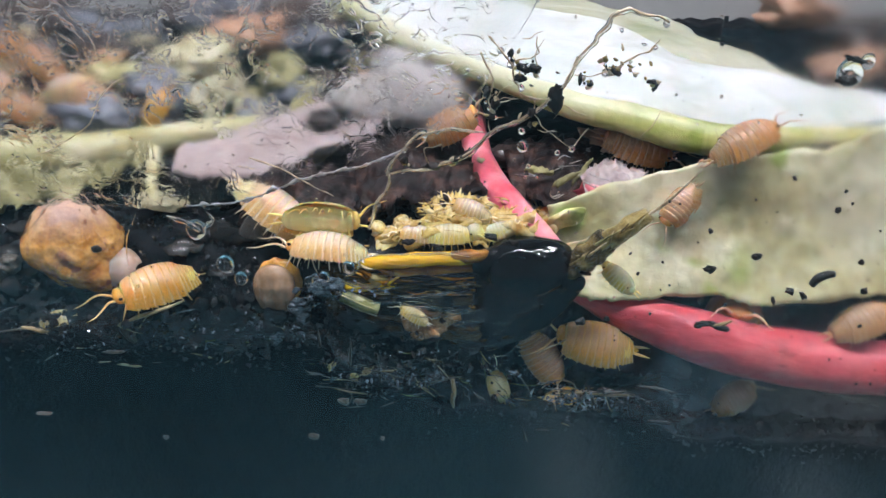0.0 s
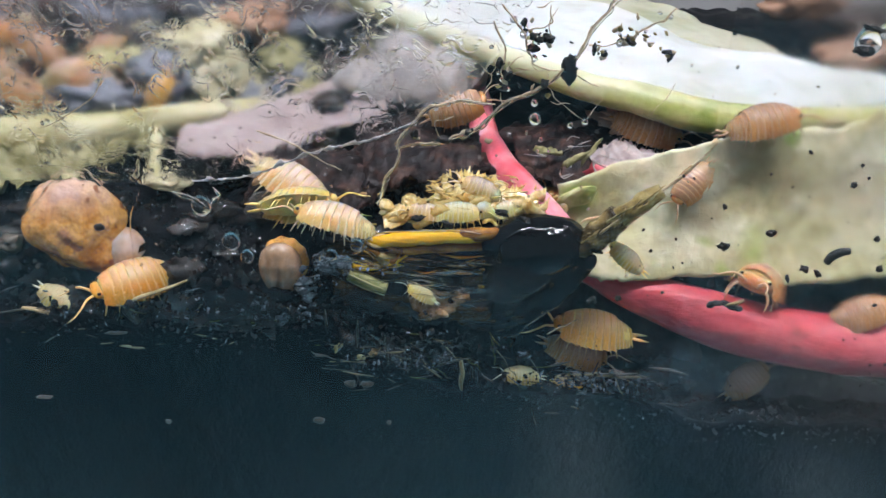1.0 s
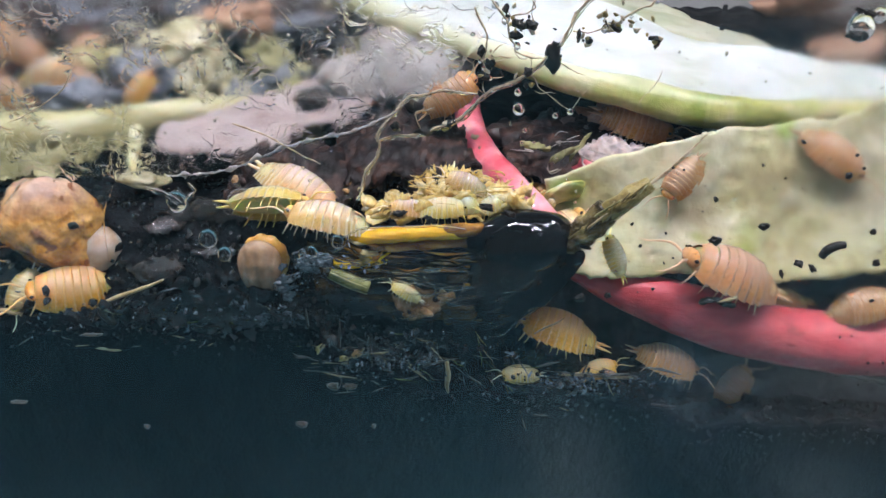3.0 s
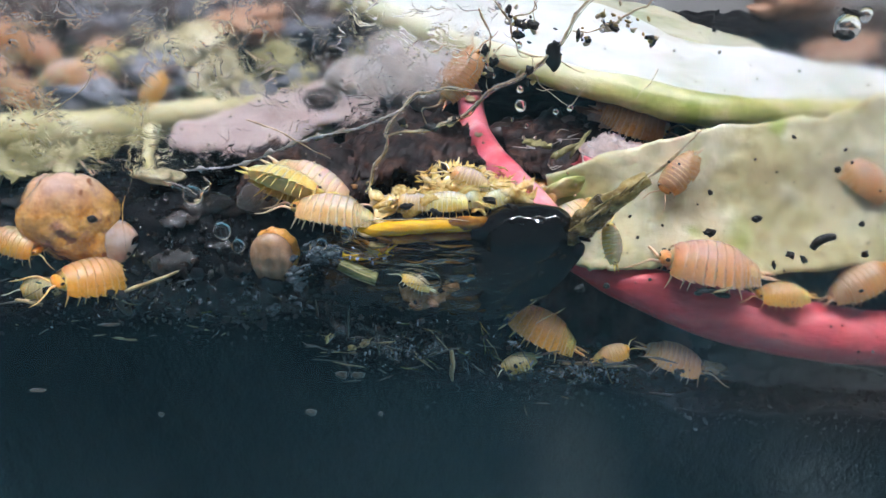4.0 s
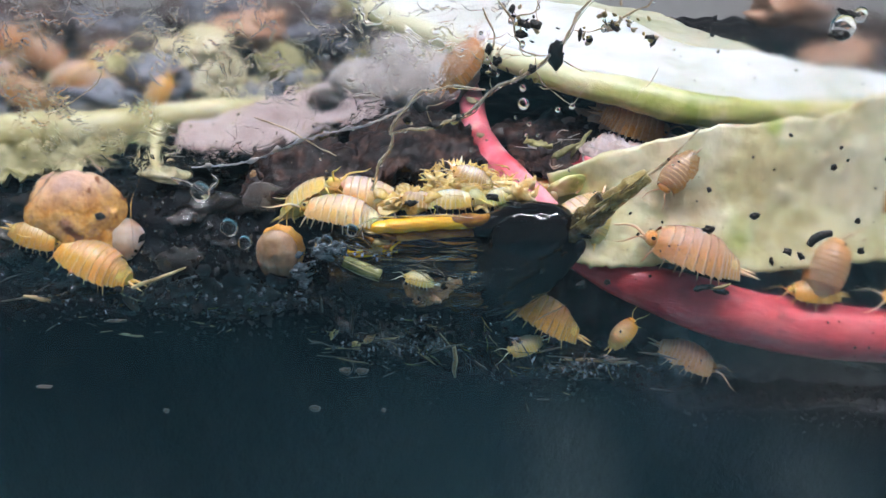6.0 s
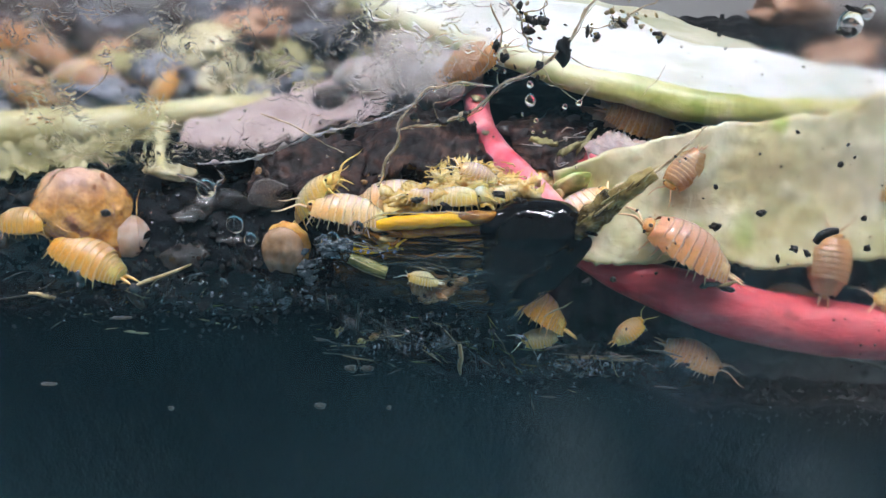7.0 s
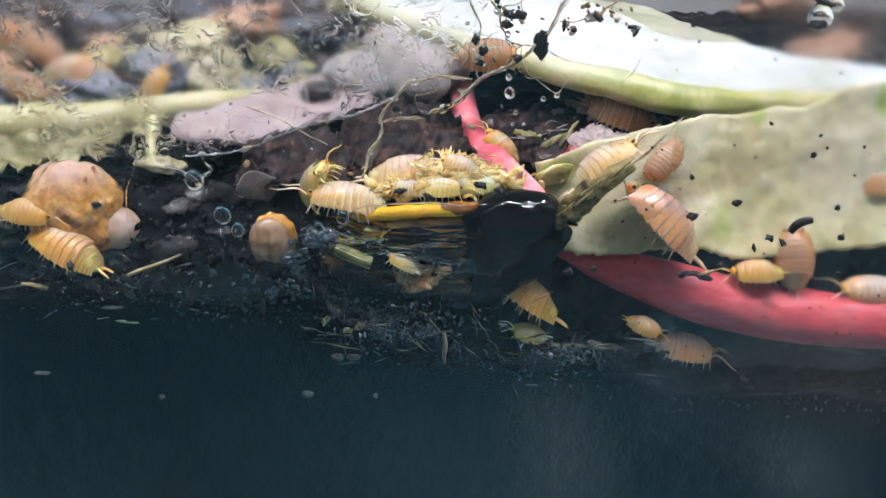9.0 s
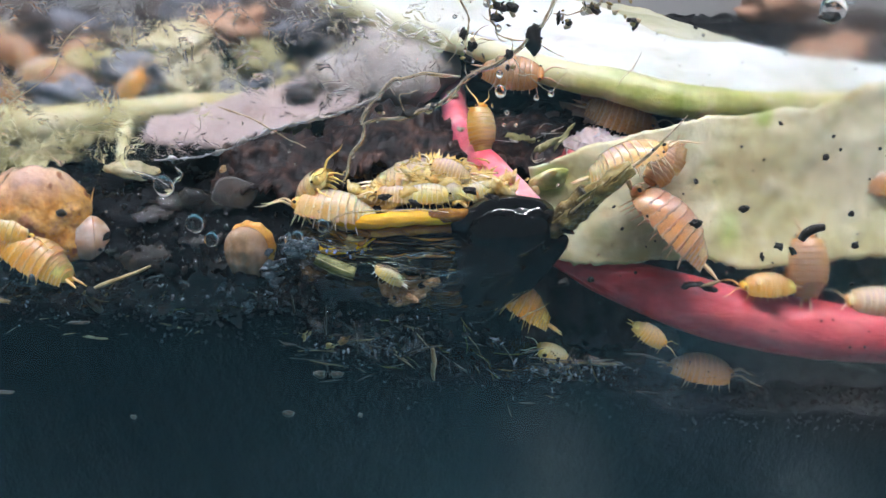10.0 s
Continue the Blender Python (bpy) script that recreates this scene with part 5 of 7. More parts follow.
# dark clods along the back of the bed
for k in range(46):
    x, y = rg.uniform(-72, -6), rg.uniform(109, 119)
    s = rg.uniform(1.2, 2.6)
    pellet("litter_scrap", "dark clod of decaying litter by the back wall", M_DARK_SCRAP if k % 4 else M_SLATE, x, y, soil_height(x, y) + s * 0.4, (s * 1.5, s, s * 0.8), (rg.uniform(-20, 20), rg.uniform(-20, 20), rg.uniform(0, 180)), k * 1.1)


def build_sunk_isopod():
    """Front view of an isopod sunk in wet soil: a smooth lobed back over a ring of orange plates."""
    t = thing("isopod", "brown-grey isopod half sunk in wet soil", "isopod", "isopods in the litter")
    bm = bmesh.new()
    bmesh.ops.create_icosphere(bm, subdivisions=4, radius=1.0)
    for v in bm.verts:
        q = v.co.copy()
        w = 1 - (0.30 * math.exp(-(q.x / 0.09) ** 2) + 0.24 * math.exp(-((abs(q.x) - 0.55) / 0.10) ** 2) + 0.04 * math.sin(q.z * 14) if q.y < 0 else 0.0)
        v.co = Vector((-16.8 + q.x * 1.75 * (1 + 0.16 * q.z), 56.1 + q.y * 1.4 * w, 33.4 + q.z * 2.45)) * MM
    part("back_plate", bm, M_SUNK, t)
    bm = bmesh.new()
    bmesh.ops.create_icosphere(bm, subdivisions=4, radius=1.0)
    for v in bm.verts:
        q = v.co.copy()
        a = math.atan2(q.z, q.x)
        w = 1 + 0.035 * math.cos(a * 11 + 0.5) * (1 - q.y * q.y) * (0.4 + 0.6 * max(0.0, q.z + 0.3))
        v.co = Vector((-16.6 + q.x * 1.95 * w, 57.1 + q.y * 0.9, 33.7 + q.z * 2.2 * w)) * MM
    part("side_plates", bm, M_SUNKRIM, t, "scalloped orange side plates")
    return t


build_sunk_isopod()

# ---- wet rims where things touch the pane ----


def wet_rim(ctrl, r, k):
    ob = tagged(part("wet_rim", tube(bmesh.new(), [(x, GLASS + 0.15, z) for x, z in ctrl], [r * 0.4, r, r * 0.6, r * 1.2, r * 0.5], 14 * len(ctrl), 7, 0.7, 1.6, k), M_RIM),
                "glistening water rim where a wet thing touches the glass", "water", "wet rims on the glass")
    ob.visible_shadow = False


wet_rim([(-9.8, 37.2), (-8.4, 38.0), (-6.6, 38.2), (-4.6, 38.3), (-2.6, 38.4), (-0.6, 38.2)], 0.10, 1)
wet_rim([(-10.6, 36.0), (-9.6, 36.6), (-9.2, 37.6)], 0.12, 2)
wet_rim([(-13.0, 35.2), (-11.6, 35.6), (-10.2, 35.4), (-8.6, 35.1)], 0.16, 5)
wet_rim([(-8, 34.6), (-5, 34.3), (-2.4, 34.8), (0.0, 34.4)], 0.09, 6)
wet_rim([(-6, 32.6), (-3.4, 32.3), (-0.6, 33.0), (1.6, 33.8)], 0.08, 7)
wet_rim([(-7.2, 27.2), (-5.2, 27.9), (-3.4, 27.8), (-2.4, 28.2)], 0.07, 8)
wet_rim([(-10.0, 28.8), (-8.0, 27.4), (-6.2, 26.8)], 0.09, 9)
wet_rim([(1.0, 28.4), (2.6, 28.8), (3.4, 29.8), (5.0, 31.2)], 0.08, 10)
wet_rim([(-24.0, 41.2), (-22.6, 40.6), (-21.6, 39.9)], 0.25, 12)
wet_rim([(-20.8, 41.6), (-20.4, 40.9), (-21.2, 40.2)], 0.16, 13)
rimr = random.Random(77)
for k in range(40):
    x, z = rimr.uniform(-12, 0.5), rimr.uniform(29.8, 35.6)
    ln, up = rimr.uniform(0.8, 2.6), rimr.uniform(-0.5, 0.5)
    wet_rim([(x, z), (x + ln * 0.5, z + up * 0.3 + rimr.uniform(-0.2, 0.2)), (x + ln, z + up)], rimr.uniform(0.03, 0.085), 20 + k)
for k in range(26):
    x = rimr.uniform(-2.5, 5.0)
    z = rimr.uniform(29.0, 35.0) + 0.35 * (x - 1)
    ln, up = rimr.uniform(0.6, 2.4), rimr.uniform(0.2, 1.2)
    wet_rim([(x, z), (x + ln * 0.5, z + up * 0.35), (x + ln, z + up)], rimr.uniform(0.02, 0.06), 90 + k)
for k, c in enumerate([[(-4.6, 33.0), (-3.4, 33.5), (-2.8, 32.8), (-3.6, 32.2), (-4.6, 33.0)], [(-2.8, 32.9), (-1.2, 33.2), (0.4, 33.0), (0.9, 32.4), (-1.0, 32.0), (-2.6, 32.2)], [(-3.4, 33.5), (-3.6, 34.4), (-2.2, 34.9)], [(-8.6, 33.4), (-6.4, 33.8), (-4.6, 33.0)]]):
    wet_rim(c, 0.08, 60 + k)
tagged(part("husk_scrap", sheet(bmesh.new(), [(-6.6, 56.5, 31.5), (-4.6, 56.4, 31.6), (-2.4, 56.4, 31.6), (-0.4, 56.5, 31.7)], [(-6.0, 55.9, 29.9), (-4.6, 55.8, 29.3), (-2.8, 55.9, 29.8), (-0.6, 56.2, 31.4)], 24, 12, 0.2, 0.7, 0.9, 3, -0.3, 0.4, 0.25), M_HUSKTAN), "torn tan husk lining a hollow in the black leaf", "husk")
for k, (x, z, a, b) in enumerate([(-4.9, 29.7, 0.6, 0.38), (-3.6, 30.0, 0.6, 0.32)]):
    tagged(part("husk_scrap", blob(bmesh.new(), (x, 55.4, z), (a, 0.35, b), 3, 0.4, 1.3, k, (0, 20 * k, 0)), M_HUSKTAN), "rounded tan husk in the black leaf", "husk")

# ---- fine dust and droplets over the pane ----
dust = random.Random(31)
spots = [((dust.uniform(-36, 36), GLASS + 0.08, 30 + 29 * dust.random() ** 0.8), 0.04 + 0.11 * dust.random() ** 3) for k in range(420)]
ob = scatter("fine_droplets", spots, M_WATER, "fine water droplets spread over the inner glass", "water", 9)
ob.visible_shadow = False
spots = [((dust.uniform(8, 36), GLASS + 0.08, dust.uniform(24, 46)), 0.04 + 0.12 * dust.random() ** 2) for k in range(90)]
scatter("fine_dirt", spots, M_CLOD, "fine black dirt grains stuck to the glass", "dirt", 10)

# ---- wet black leaf shreds on the soil by the pane ----
wl = random.Random(12)
for k in range(26):
    x = wl.uniform(-42, -8) if k < 19 else wl.uniform(2, 26)
    y = GLASS + 1.0 + (wl.uniform(0.5, 8) if k < 19 else wl.uniform(0.5, 4))
    if -36 < x < -27:
        x += 9
    z = soil_height(x, y) + 0.35
    ln, w, a = wl.uniform(1.2, 3.6), wl.uniform(0.6, 1.8), wl.uniform(-0.7, 0.7)
    u, v = Vector((math.cos(a), math.sin(a) * 0.6, 0.1)), Vector((-math.sin(a) * 0.4, 0.8, wl.uniform(0.2, 0.9)))
    c = Vector((x, y, z))
    ea = [c - u * ln, c - u * ln * 0.3 - v * w * 0.6, c + u * ln * 0.4 - v * w * 0.5, c + u * ln]
    eb = [c - u * ln + v * 0.2, c - u * ln * 0.3 + v * w * 0.6, c + u * ln * 0.4 + v * w * 0.7, c + u * ln + v * 0.2]
    tagged(part("leaf_shred", sheet(bmesh.new(), ea, eb, 22, 8, 0.15, 0.7, 0.8, k * 1.7, 0.2, 0.5, 0.25), M_WET), "limp wet black leaf shred on the soil", "leaf", "leaf shreds on the soil")

# ---- clutter along the soil edge ----
tagged(part("clear_flake", blob(bmesh.new(), (-18.6, 60.8, 36.6), (1.8, 0.12, 1.45), 3, 0.3, 1.1, 2, (0, 10, 12)), M_FLAKE), "round translucent flake stuck behind the glass", "flake")
cl = random.Random(44)
for k in range(34):
    x, z = cl.uniform(-43, -19), cl.uniform(27.0, 31.5)
    if -37 < x < -25 and z > 28.6:
        z -= 3.2
    ln, r, a = cl.uniform(0.6, 2.4), cl.uniform(0.06, 0.2), cl.gauss(-18, 26)
    ob = tagged(part("straw_bit", tube(bmesh.new(), [(-ln, 0, 0), (0, 0.15, cl.uniform(-0.2, 0.2)), (ln, 0, 0)], [r * 0.5, r, r * 0.4], 9, 6, 0.5, 1.0, k, 0.6), (M_STRAW, M_GRIT, M_DARK_SCRAP)[k % 3]), "short piece of wet straw on the soil edge", "straw", "straw bits in the soil")
    ob.matrix_world = pose(x * MM, (GLASS + 0.5 + 0.12 * max(0, z - 28)) * MM, z * MM, 0, a, cl.uniform(-20, 20))
for k in range(70):
    r = 0.22 + 0.6 * cl.random() ** 2
    tagged(part("soil_clod", blob(bmesh.new(), (cl.gauss(-19.8, 2.0), GLASS + 0.75 * r + 0.1, cl.gauss(30.4, 1.1)), (r, r * 0.7, r * 0.8), 3, 0.4, 1.4, k * 1.3), M_BLACK), "glossy wet black soil clod against the glass", "soil clod", "wet clods by the glass")
for k in range(8):
    r = cl.uniform(0.18, 0.5)
    ob = tagged(part("droplet", blob(bmesh.new(), (cl.gauss(-20.0, 1.3), GLASS + 0.3 * r, cl.gauss(30.7, 0.7)), (r, r * 0.6, r * 0.9), 3, 0.15, 1.0, k), M_WATER), "clear water bead between soil and glass", "droplet", "droplets on the glass")
    ob.visible_shadow = False
for k, (x, z, a, b, mt) in enumerate([(-11.6, 27.3, 1.1, 0.6, M_FLAKE), (-9.6, 26.0, 0.9, 0.35, M_STRAW), (-10.6, 25.7, 0.7, 0.5, M_TWIG), (-8.0, 26.4, 0.6, 0.4, M_FLAKE), (-7.4, 25.4, 0.5, 0.35, M_FLAKE), (-12.4, 26.6, 0.9, 0.3, M_TWIG), (9.4, 24.2, 0.7, 0.5, M_FLAKE), (7.6, 23.6, 0.6, 0.3, M_FLAKE), (11.4, 24.6, 0.9, 0.35, M_FLAKE), (-29.5, 29.2, 1.0, 0.4, M_GRIT), (-21.8, 29.8, 0.6, 0.9, M_GRIT), (-3.6, 25.8, 1.0, 0.4, M_FLAKE)]):
    tagged(part("husk_scrap", blob(bmesh.new(), (x, GLASS + 0.6, z), (a, 0.3, b), 3, 0.7, 1.6, k * 1.7, (0, 30 * (k % 5) - 60, 0), 0.15), mt), "pale torn husk scrap pressed to the glass", "husk", "husk scraps in the soil")

# streaky shreds and fibres caught between soil and glass
st = random.Random(58)
for k in range(120):
    cx, cz, sx, sz, lean = ((-9.5, 25.4, 2.6, 1.4, 12), (-4.5, 26.0, 2.6, 1.0, 30), (9.0, 23.6, 3.0, 0.8, 8), (-27, 28.0, 6.0, 1.2, -22), (-22, 30.0, 3.0, 1.2, -30), (1.5, 24.4, 2.0, 1.4, 70))[k % 6]
    x, z = st.gauss(cx, sx), st.gauss(cz, sz)
    ln, r, a = st.uniform(0.5, 2.0), 0.04 + 0.13 * st.random() ** 2, st.gauss(lean, 24)
    ob = tagged(part("plant_shred", tube(bmesh.new(), [(-ln, 0.1, 0), (-ln * 0.2, 0, st.uniform(-0.2, 0.2)), (ln * 0.4, 0.05, st.uniform(-0.2, 0.2)), (ln, 0.1, 0)], [r * 0.3, r, r * 0.8, r * 0.2], 12, 6, 0.6, 1.2, k, 0.5), (M_SHEATH, M_GRIT, M_STALKGREEN, M_STRAW, M_SLICK_GLINT, M_GRIT)[(k // 6) % 6]),
                "frayed plant shred caught between soil and glass", "shred", "shreds along the soil face")
    ob.matrix_world = pose(x * MM, (GLASS + 0.35 + 0.3 * st.random()) * MM, z * MM, 0, a, 0)

# ---- torn skin mat under the shed skins ----


def torn(bm, freq, level, seed):
    """Tear holes into a thin sheet."""
    gone = [f for f in bm.faces if noise.noise(f.calc_center_median() / MM * freq + Vector((seed, 0, seed))) > level]
    bmesh.ops.delete(bm, geom=gone, context="FACES")
    return bm


for k, (ea, eb, sd) in enumerate([
        ([(-9.5, 58.2, 36.9), (-6, 57.8, 37.3), (-2, 57.9, 37.6), (2, 58.3, 37.2), (4.5, 59.5, 36.8)], [(-8, 61.4, 37.0), (-5, 62.0, 37.4), (-1, 63.0, 38.7), (2.4, 62.8, 38.4), (4.0, 62.0, 37.4)], 4),
        ([(-4.6, 59.4, 37.6), (-3, 58.9, 38.4), (-1.2, 59.0, 38.4), (0.6, 59.6, 37.8)], [(-4.4, 61.2, 39.4), (-2.8, 61.4, 40.2), (-1.0, 61.6, 40.0), (0.8, 61.2, 39.0)], 9),
        ([(0.4, 59.2, 37.0), (2.4, 59.4, 37.4), (4.4, 60.0, 37.0), (6.4, 60.8, 36.6)], [(0.8, 61.2, 38.4), (2.6, 61.4, 38.8), (4.6, 61.6, 38.2), (6.6, 61.8, 37.4)], 14)]):
    tagged(part("skin_mat", torn(sheet(bmesh.new(), ea, eb, 70, 24, 0.06, 0.7, 0.5, sd, 0.3, 1.0, 0.10), 1.1, 0.16, sd), M_CHITIN), "crumpled torn mat of yellow shed skins on the stalk", "shed skin", "shed skins on the stalk")
fl = random.Random(29)
for k in range(24):
    x, y = fl.uniform(-8.0, 4.0), fl.uniform(57.9, 61.0)
    z = 37.2 + fl.uniform(0, 1.5) * (0.1 if x < -4 else 1.0)
    a, w, h, lean = fl.uniform(-0.7, 0.7), fl.uniform(0.8, 1.8), fl.uniform(0.5, 1.2), fl.uniform(-0.7, 0.7)
    ea = [(x + w * u * math.cos(a), y - 0.25 * math.cos(u * 1.4), z + w * u * math.sin(a)) for u in (-1, -0.4, 0.3, 1)]
    eb = [(x + w * 0.8 * u * math.cos(a) + lean * h, y + 0.35 - 0.3 * math.cos(u * 1.4), z + w * u * math.sin(a) + h * (1 - 0.3 * u * u)) for u in (-1, -0.4, 0.3, 1)]
    tagged(part("skin_flap", sheet(bmesh.new(), ea, eb, 26, 8, 0.05, 0.25, 0.9, k * 1.9, 0.25, 0.45, 0.06), M_CHITIN), "thin curled flap of yellow shed skin", "shed skin", "shed skins on the stalk")
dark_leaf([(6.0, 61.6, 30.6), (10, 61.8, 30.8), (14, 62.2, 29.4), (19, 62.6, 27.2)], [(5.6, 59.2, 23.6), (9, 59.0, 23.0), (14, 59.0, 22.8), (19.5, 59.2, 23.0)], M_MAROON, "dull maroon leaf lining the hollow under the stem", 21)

# beads on the soil, their pale colour standing in for wet glints
gl = random.Random(91)
spots = []
for k in range(900):
    x = gl.uniform(-40, -6) if k < 700 else gl.uniform(4, 26)
    y = GLASS + 0.6 + 8 * gl.random() ** 1.6
    spots.append(((x, y, soil_height(x, y) + 0.25), 0.03 + 0.13 * gl.random() ** 3))
scatter("soil_glints", spots, M_BEAD_GLINT, "tiny beads on the black soil, coloured pale as wet glints", "water", 15, 0.6)
for k, (x, z, r) in enumerate([(-40.6, 33.6, 0.9), (-41.8, 32.6, 0.8), (-38.4, 31.4, 0.7)]):
    tagged(part("soil_clod", blob(bmesh.new(), (x, 58.8, z), (r * 1.3, r, r * 0.8), 4, 0.5, 1.6, k * 2.1, (0, 20 * k, 0), 0.2), M_GRIT), "grey-brown mouldy clod beside the food lump", "soil clod")

# glossy wet soil grains that catch the light behind the pane
wg = random.Random(37)
spots = []
for k in range(1500):
    if k < 700:
        x, y = wg.uniform(-40, -10), GLASS + 0.4 + 5.0 * wg.random() ** 1.5
        z = soil_height(x, y) + 0.1
    elif k < 1050:
        x, y, z = wg.gauss(-21, 5.0), GLASS + 0.35 + 0.4 * wg.random(), wg.gauss(29.8, 1.0)
    elif k < 1300:
        x, y, z = wg.gauss(-6, 3.5), GLASS + 0.35 + 0.4 * wg.random(), wg.gauss(26.4, 1.4)
    else:
        x, y, z = wg.gauss(10, 4.0), GLASS + 0.35 + 0.4 * wg.random(), wg.gauss(23.8, 0.8)
    spots.append(((x, y, z), 0.08 + (0.55 if 700 <= k < 1050 else 0.34) * wg.random() ** 2.5))
scatter("wet_soil_grains", spots, M_GRAIN, "glossy wet soil grains against the glass", "soil", 27, 0.7)

# flecks round the sunk isopod and along the soil face, coloured bright as glints
spots = []
for x, z, sx, sz, n in [(-19.6, 30.3, 1.8, 0.8, 50), (-14.9, 31.4, 0.6, 1.0, 40), (-24.5, 30.6, 2.5, 0.8, 40), (-13.4, 33.8, 0.9, 0.6, 50), (-22.5, 30.0, 1.6, 0.6, 40), (-5.4, 25.5, 1.6, 0.6, 70), (-9.8, 25.8, 1.6, 0.8, 40), (9.0, 23.9, 2.2, 0.5, 110), (14.5, 24.2, 2.0, 0.5, 30), (-8.0, 34.6, 1.6, 0.4, 40), (-3.0, 28.6, 2.0, 0.3, 24), (3.0, 26.6, 1.5, 0.6, 24), (-30, 29.4, 5, 0.8, 40)]:
    for k in range(n):
        spots.append(((gl.gauss(x, sx), GLASS + 0.1 + 0.5 * gl.random(), gl.gauss(z, sz)), 0.03 + 0.30 * gl.random() ** 4))
scatter("wet_flecks", spots, M_FLECK_GLINT, "flecks between the soil and the glass, coloured bright as wet glints", "water", 16, 0.45)
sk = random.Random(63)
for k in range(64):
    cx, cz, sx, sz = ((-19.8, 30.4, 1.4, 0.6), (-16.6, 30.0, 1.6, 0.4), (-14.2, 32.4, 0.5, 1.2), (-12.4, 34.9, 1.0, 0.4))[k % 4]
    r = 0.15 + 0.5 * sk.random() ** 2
    ob = tagged(part("water_slick", blob(bmesh.new(), (sk.gauss(cx, sx), GLASS + 0.25 + 0.5 * r, sk.gauss(cz, sz)), (r * 1.4, r * 0.6, r * 0.7), 3, 0.7, 1.6, k * 1.7, (0, sk.uniform(-50, 50), 0), 0.2), M_SLICK_GLINT if k % 3 else M_WATER), "slick of water between soil and glass, most with pale painted glints", "water", "slicks on the glass")
    ob.visible_shadow = bool(k % 3)
for k, (x, y, z, a) in enumerate([(7.6, 66.5, 39.0, 0.4), (9.0, 67.2, 39.4, 0.9), (5.2, 68.5, 38.8, -0.3)]):
    u = Vector((math.cos(a), 0.3, math.sin(a)))
    c = Vector((x, y, z))
    tagged(part("leaf_shred", sheet(bmesh.new(), [c - u * 1.4, c - u * 0.4 + Vector((0, 0, -0.25)), c + u * 1.5], [c - u * 1.2 + Vector((0, 0.3, 0.25)), c + Vector((0, 0.4, 0.35)), c + u * 1.5 + Vector((0, 0.1, 0.1))], 20, 6, 0.1, 0.4, 0.9, k * 2.1, 0.1, 0.3, 0.15), M_OLIVE), "small wet olive leaf shred in the dark hollow", "leaf", "leaf shreds on the soil")

# ---- isopods ----


def joint(ob, at):
    """Move a part's origin to its joint, leaving its shape where it is."""
    ob.data.transform(Matrix.Translation(-at * MM))
    ob.location = at * MM
    return ob


def isopod(shade, bend=0.25, wide=1.0):
    """One woodlouse 10 mm long, head towards +x, back towards +z: head, seven back plates, tail plates, legs, feelers."""
    t = thing("isopod", "", "isopod")
    skin, limb = M_ISO[shade], M_LIMB[shade]

    def frame_at(s):
        """Place and lean of the body's axis, s from 0 at the head to 1 at the tail."""
        a = bend * (s - 0.5)
        if abs(bend) < 1e-3:
            return Vector((5 - 10 * s, 0, 0)), 0.0
        r = 10 / bend
        return Vector((-r * math.sin(a), 0, r * (math.cos(a) - 1))), a

    def half_width(s):
        return wide * 2.6 * (math.sin(math.pi * (0.10 + 0.80 * s ** 0.92)) ** 0.62)

    def ring(bm, s, grow, lobe=0.0, low=108, seg=18):
        c, a = frame_at(s)
        w = half_width(s) * grow
        h = w * 0.92
        back = Vector((math.sin(a), 0, math.cos(a)))
        along = Vector((math.cos(a), 0, -math.sin(a)))
        out = []
        for j in range(seg + 1):
            f = radians(-low + 2 * low * j / seg)
            flare = max(0.0, abs(f) - 1.15)
            side = w * math.copysign(min(1.0, abs(math.sin(f)) if abs(f) < 1.57 else 1.0) + 0.22 * flare, f)
            sag = along * (-lobe * flare * 1.3)
            out.append(bm.verts.new((c + Vector((0, side, 0)) + back * (h * math.cos(f) - 0.25) + sag) * MM))
        return out

    def plate(name, s0, s1, g0=0.999, g1=1.004, lobe=0.13):
        bm = bmesh.new()
        span = s1 - s0
        steps = [(s0, g0 * 0.996, 0, 106), (s0 + 0.18 * span, g0, 0.0, 108), (s0 + 0.5 * span, (g0 + g1) / 2 + 0.008, lobe * 0.3, 112), (s1 - 0.24 * span, g1 + 0.003, lobe * 0.8, 115), (s1, g1 - 0.004, lobe, 116), (s1 - 0.01 * span, g1 - 0.014, lobe, 116)]
        rows = [ring(bm, s, g, e, w) for s, g, e, w in steps]
        for a, b in zip(rows, rows[1:]):
            for j in range(len(a) - 1):
                bm.faces.new((a[j], a[j + 1], b[j + 1], b[j]))
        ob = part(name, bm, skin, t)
        ob.data.materials.append(M_RIMS[shade])
        for p in ob.data.polygons:
            p.material_index = int(p.index >= 3 * 18)
        return ob

    # belly: one soft body under the plates
    bm = bmesh.new()
    bmesh.ops.create_icosphere(bm, subdivisions=4, radius=1.0)
    for v in bm.verts:
        s = 0.5 - v.co.x * 0.46
        rung = 1 - 0.45 * max(0.0, math.sin(s * 52)) if v.co.z < 0 else 1.0
        c, a = frame_at(s)
        w = half_width(s) * 0.86
        q = math.sqrt(max(0.0, 1 - v.co.x ** 2)) or 1e-3
        v.co = (c + Vector((0, v.co.y / q * w * min(1, q * 2), 0)) + Vector((math.sin(a), 0, math.cos(a))) * (v.co.z / q * w * (0.78 if v.co.z > 0 else 0.5 * rung) * min(1, q * 2) - 0.12)) * MM
    part("belly", bm, M_BELLY[shade], t)
    # head
    bm = bmesh.new()
    bmesh.ops.create_icosphere(bm, subdivisions=3, radius=1.0)
    c, a = frame_at(0.055)
    for v in bm.verts:
        v.co = (c + Vector((v.co.x * 0.72 - 0.1, v.co.y * half_width(0.07) * 0.88, v.co.z * 0.72 + 0.12))) * MM
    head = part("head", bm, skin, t)
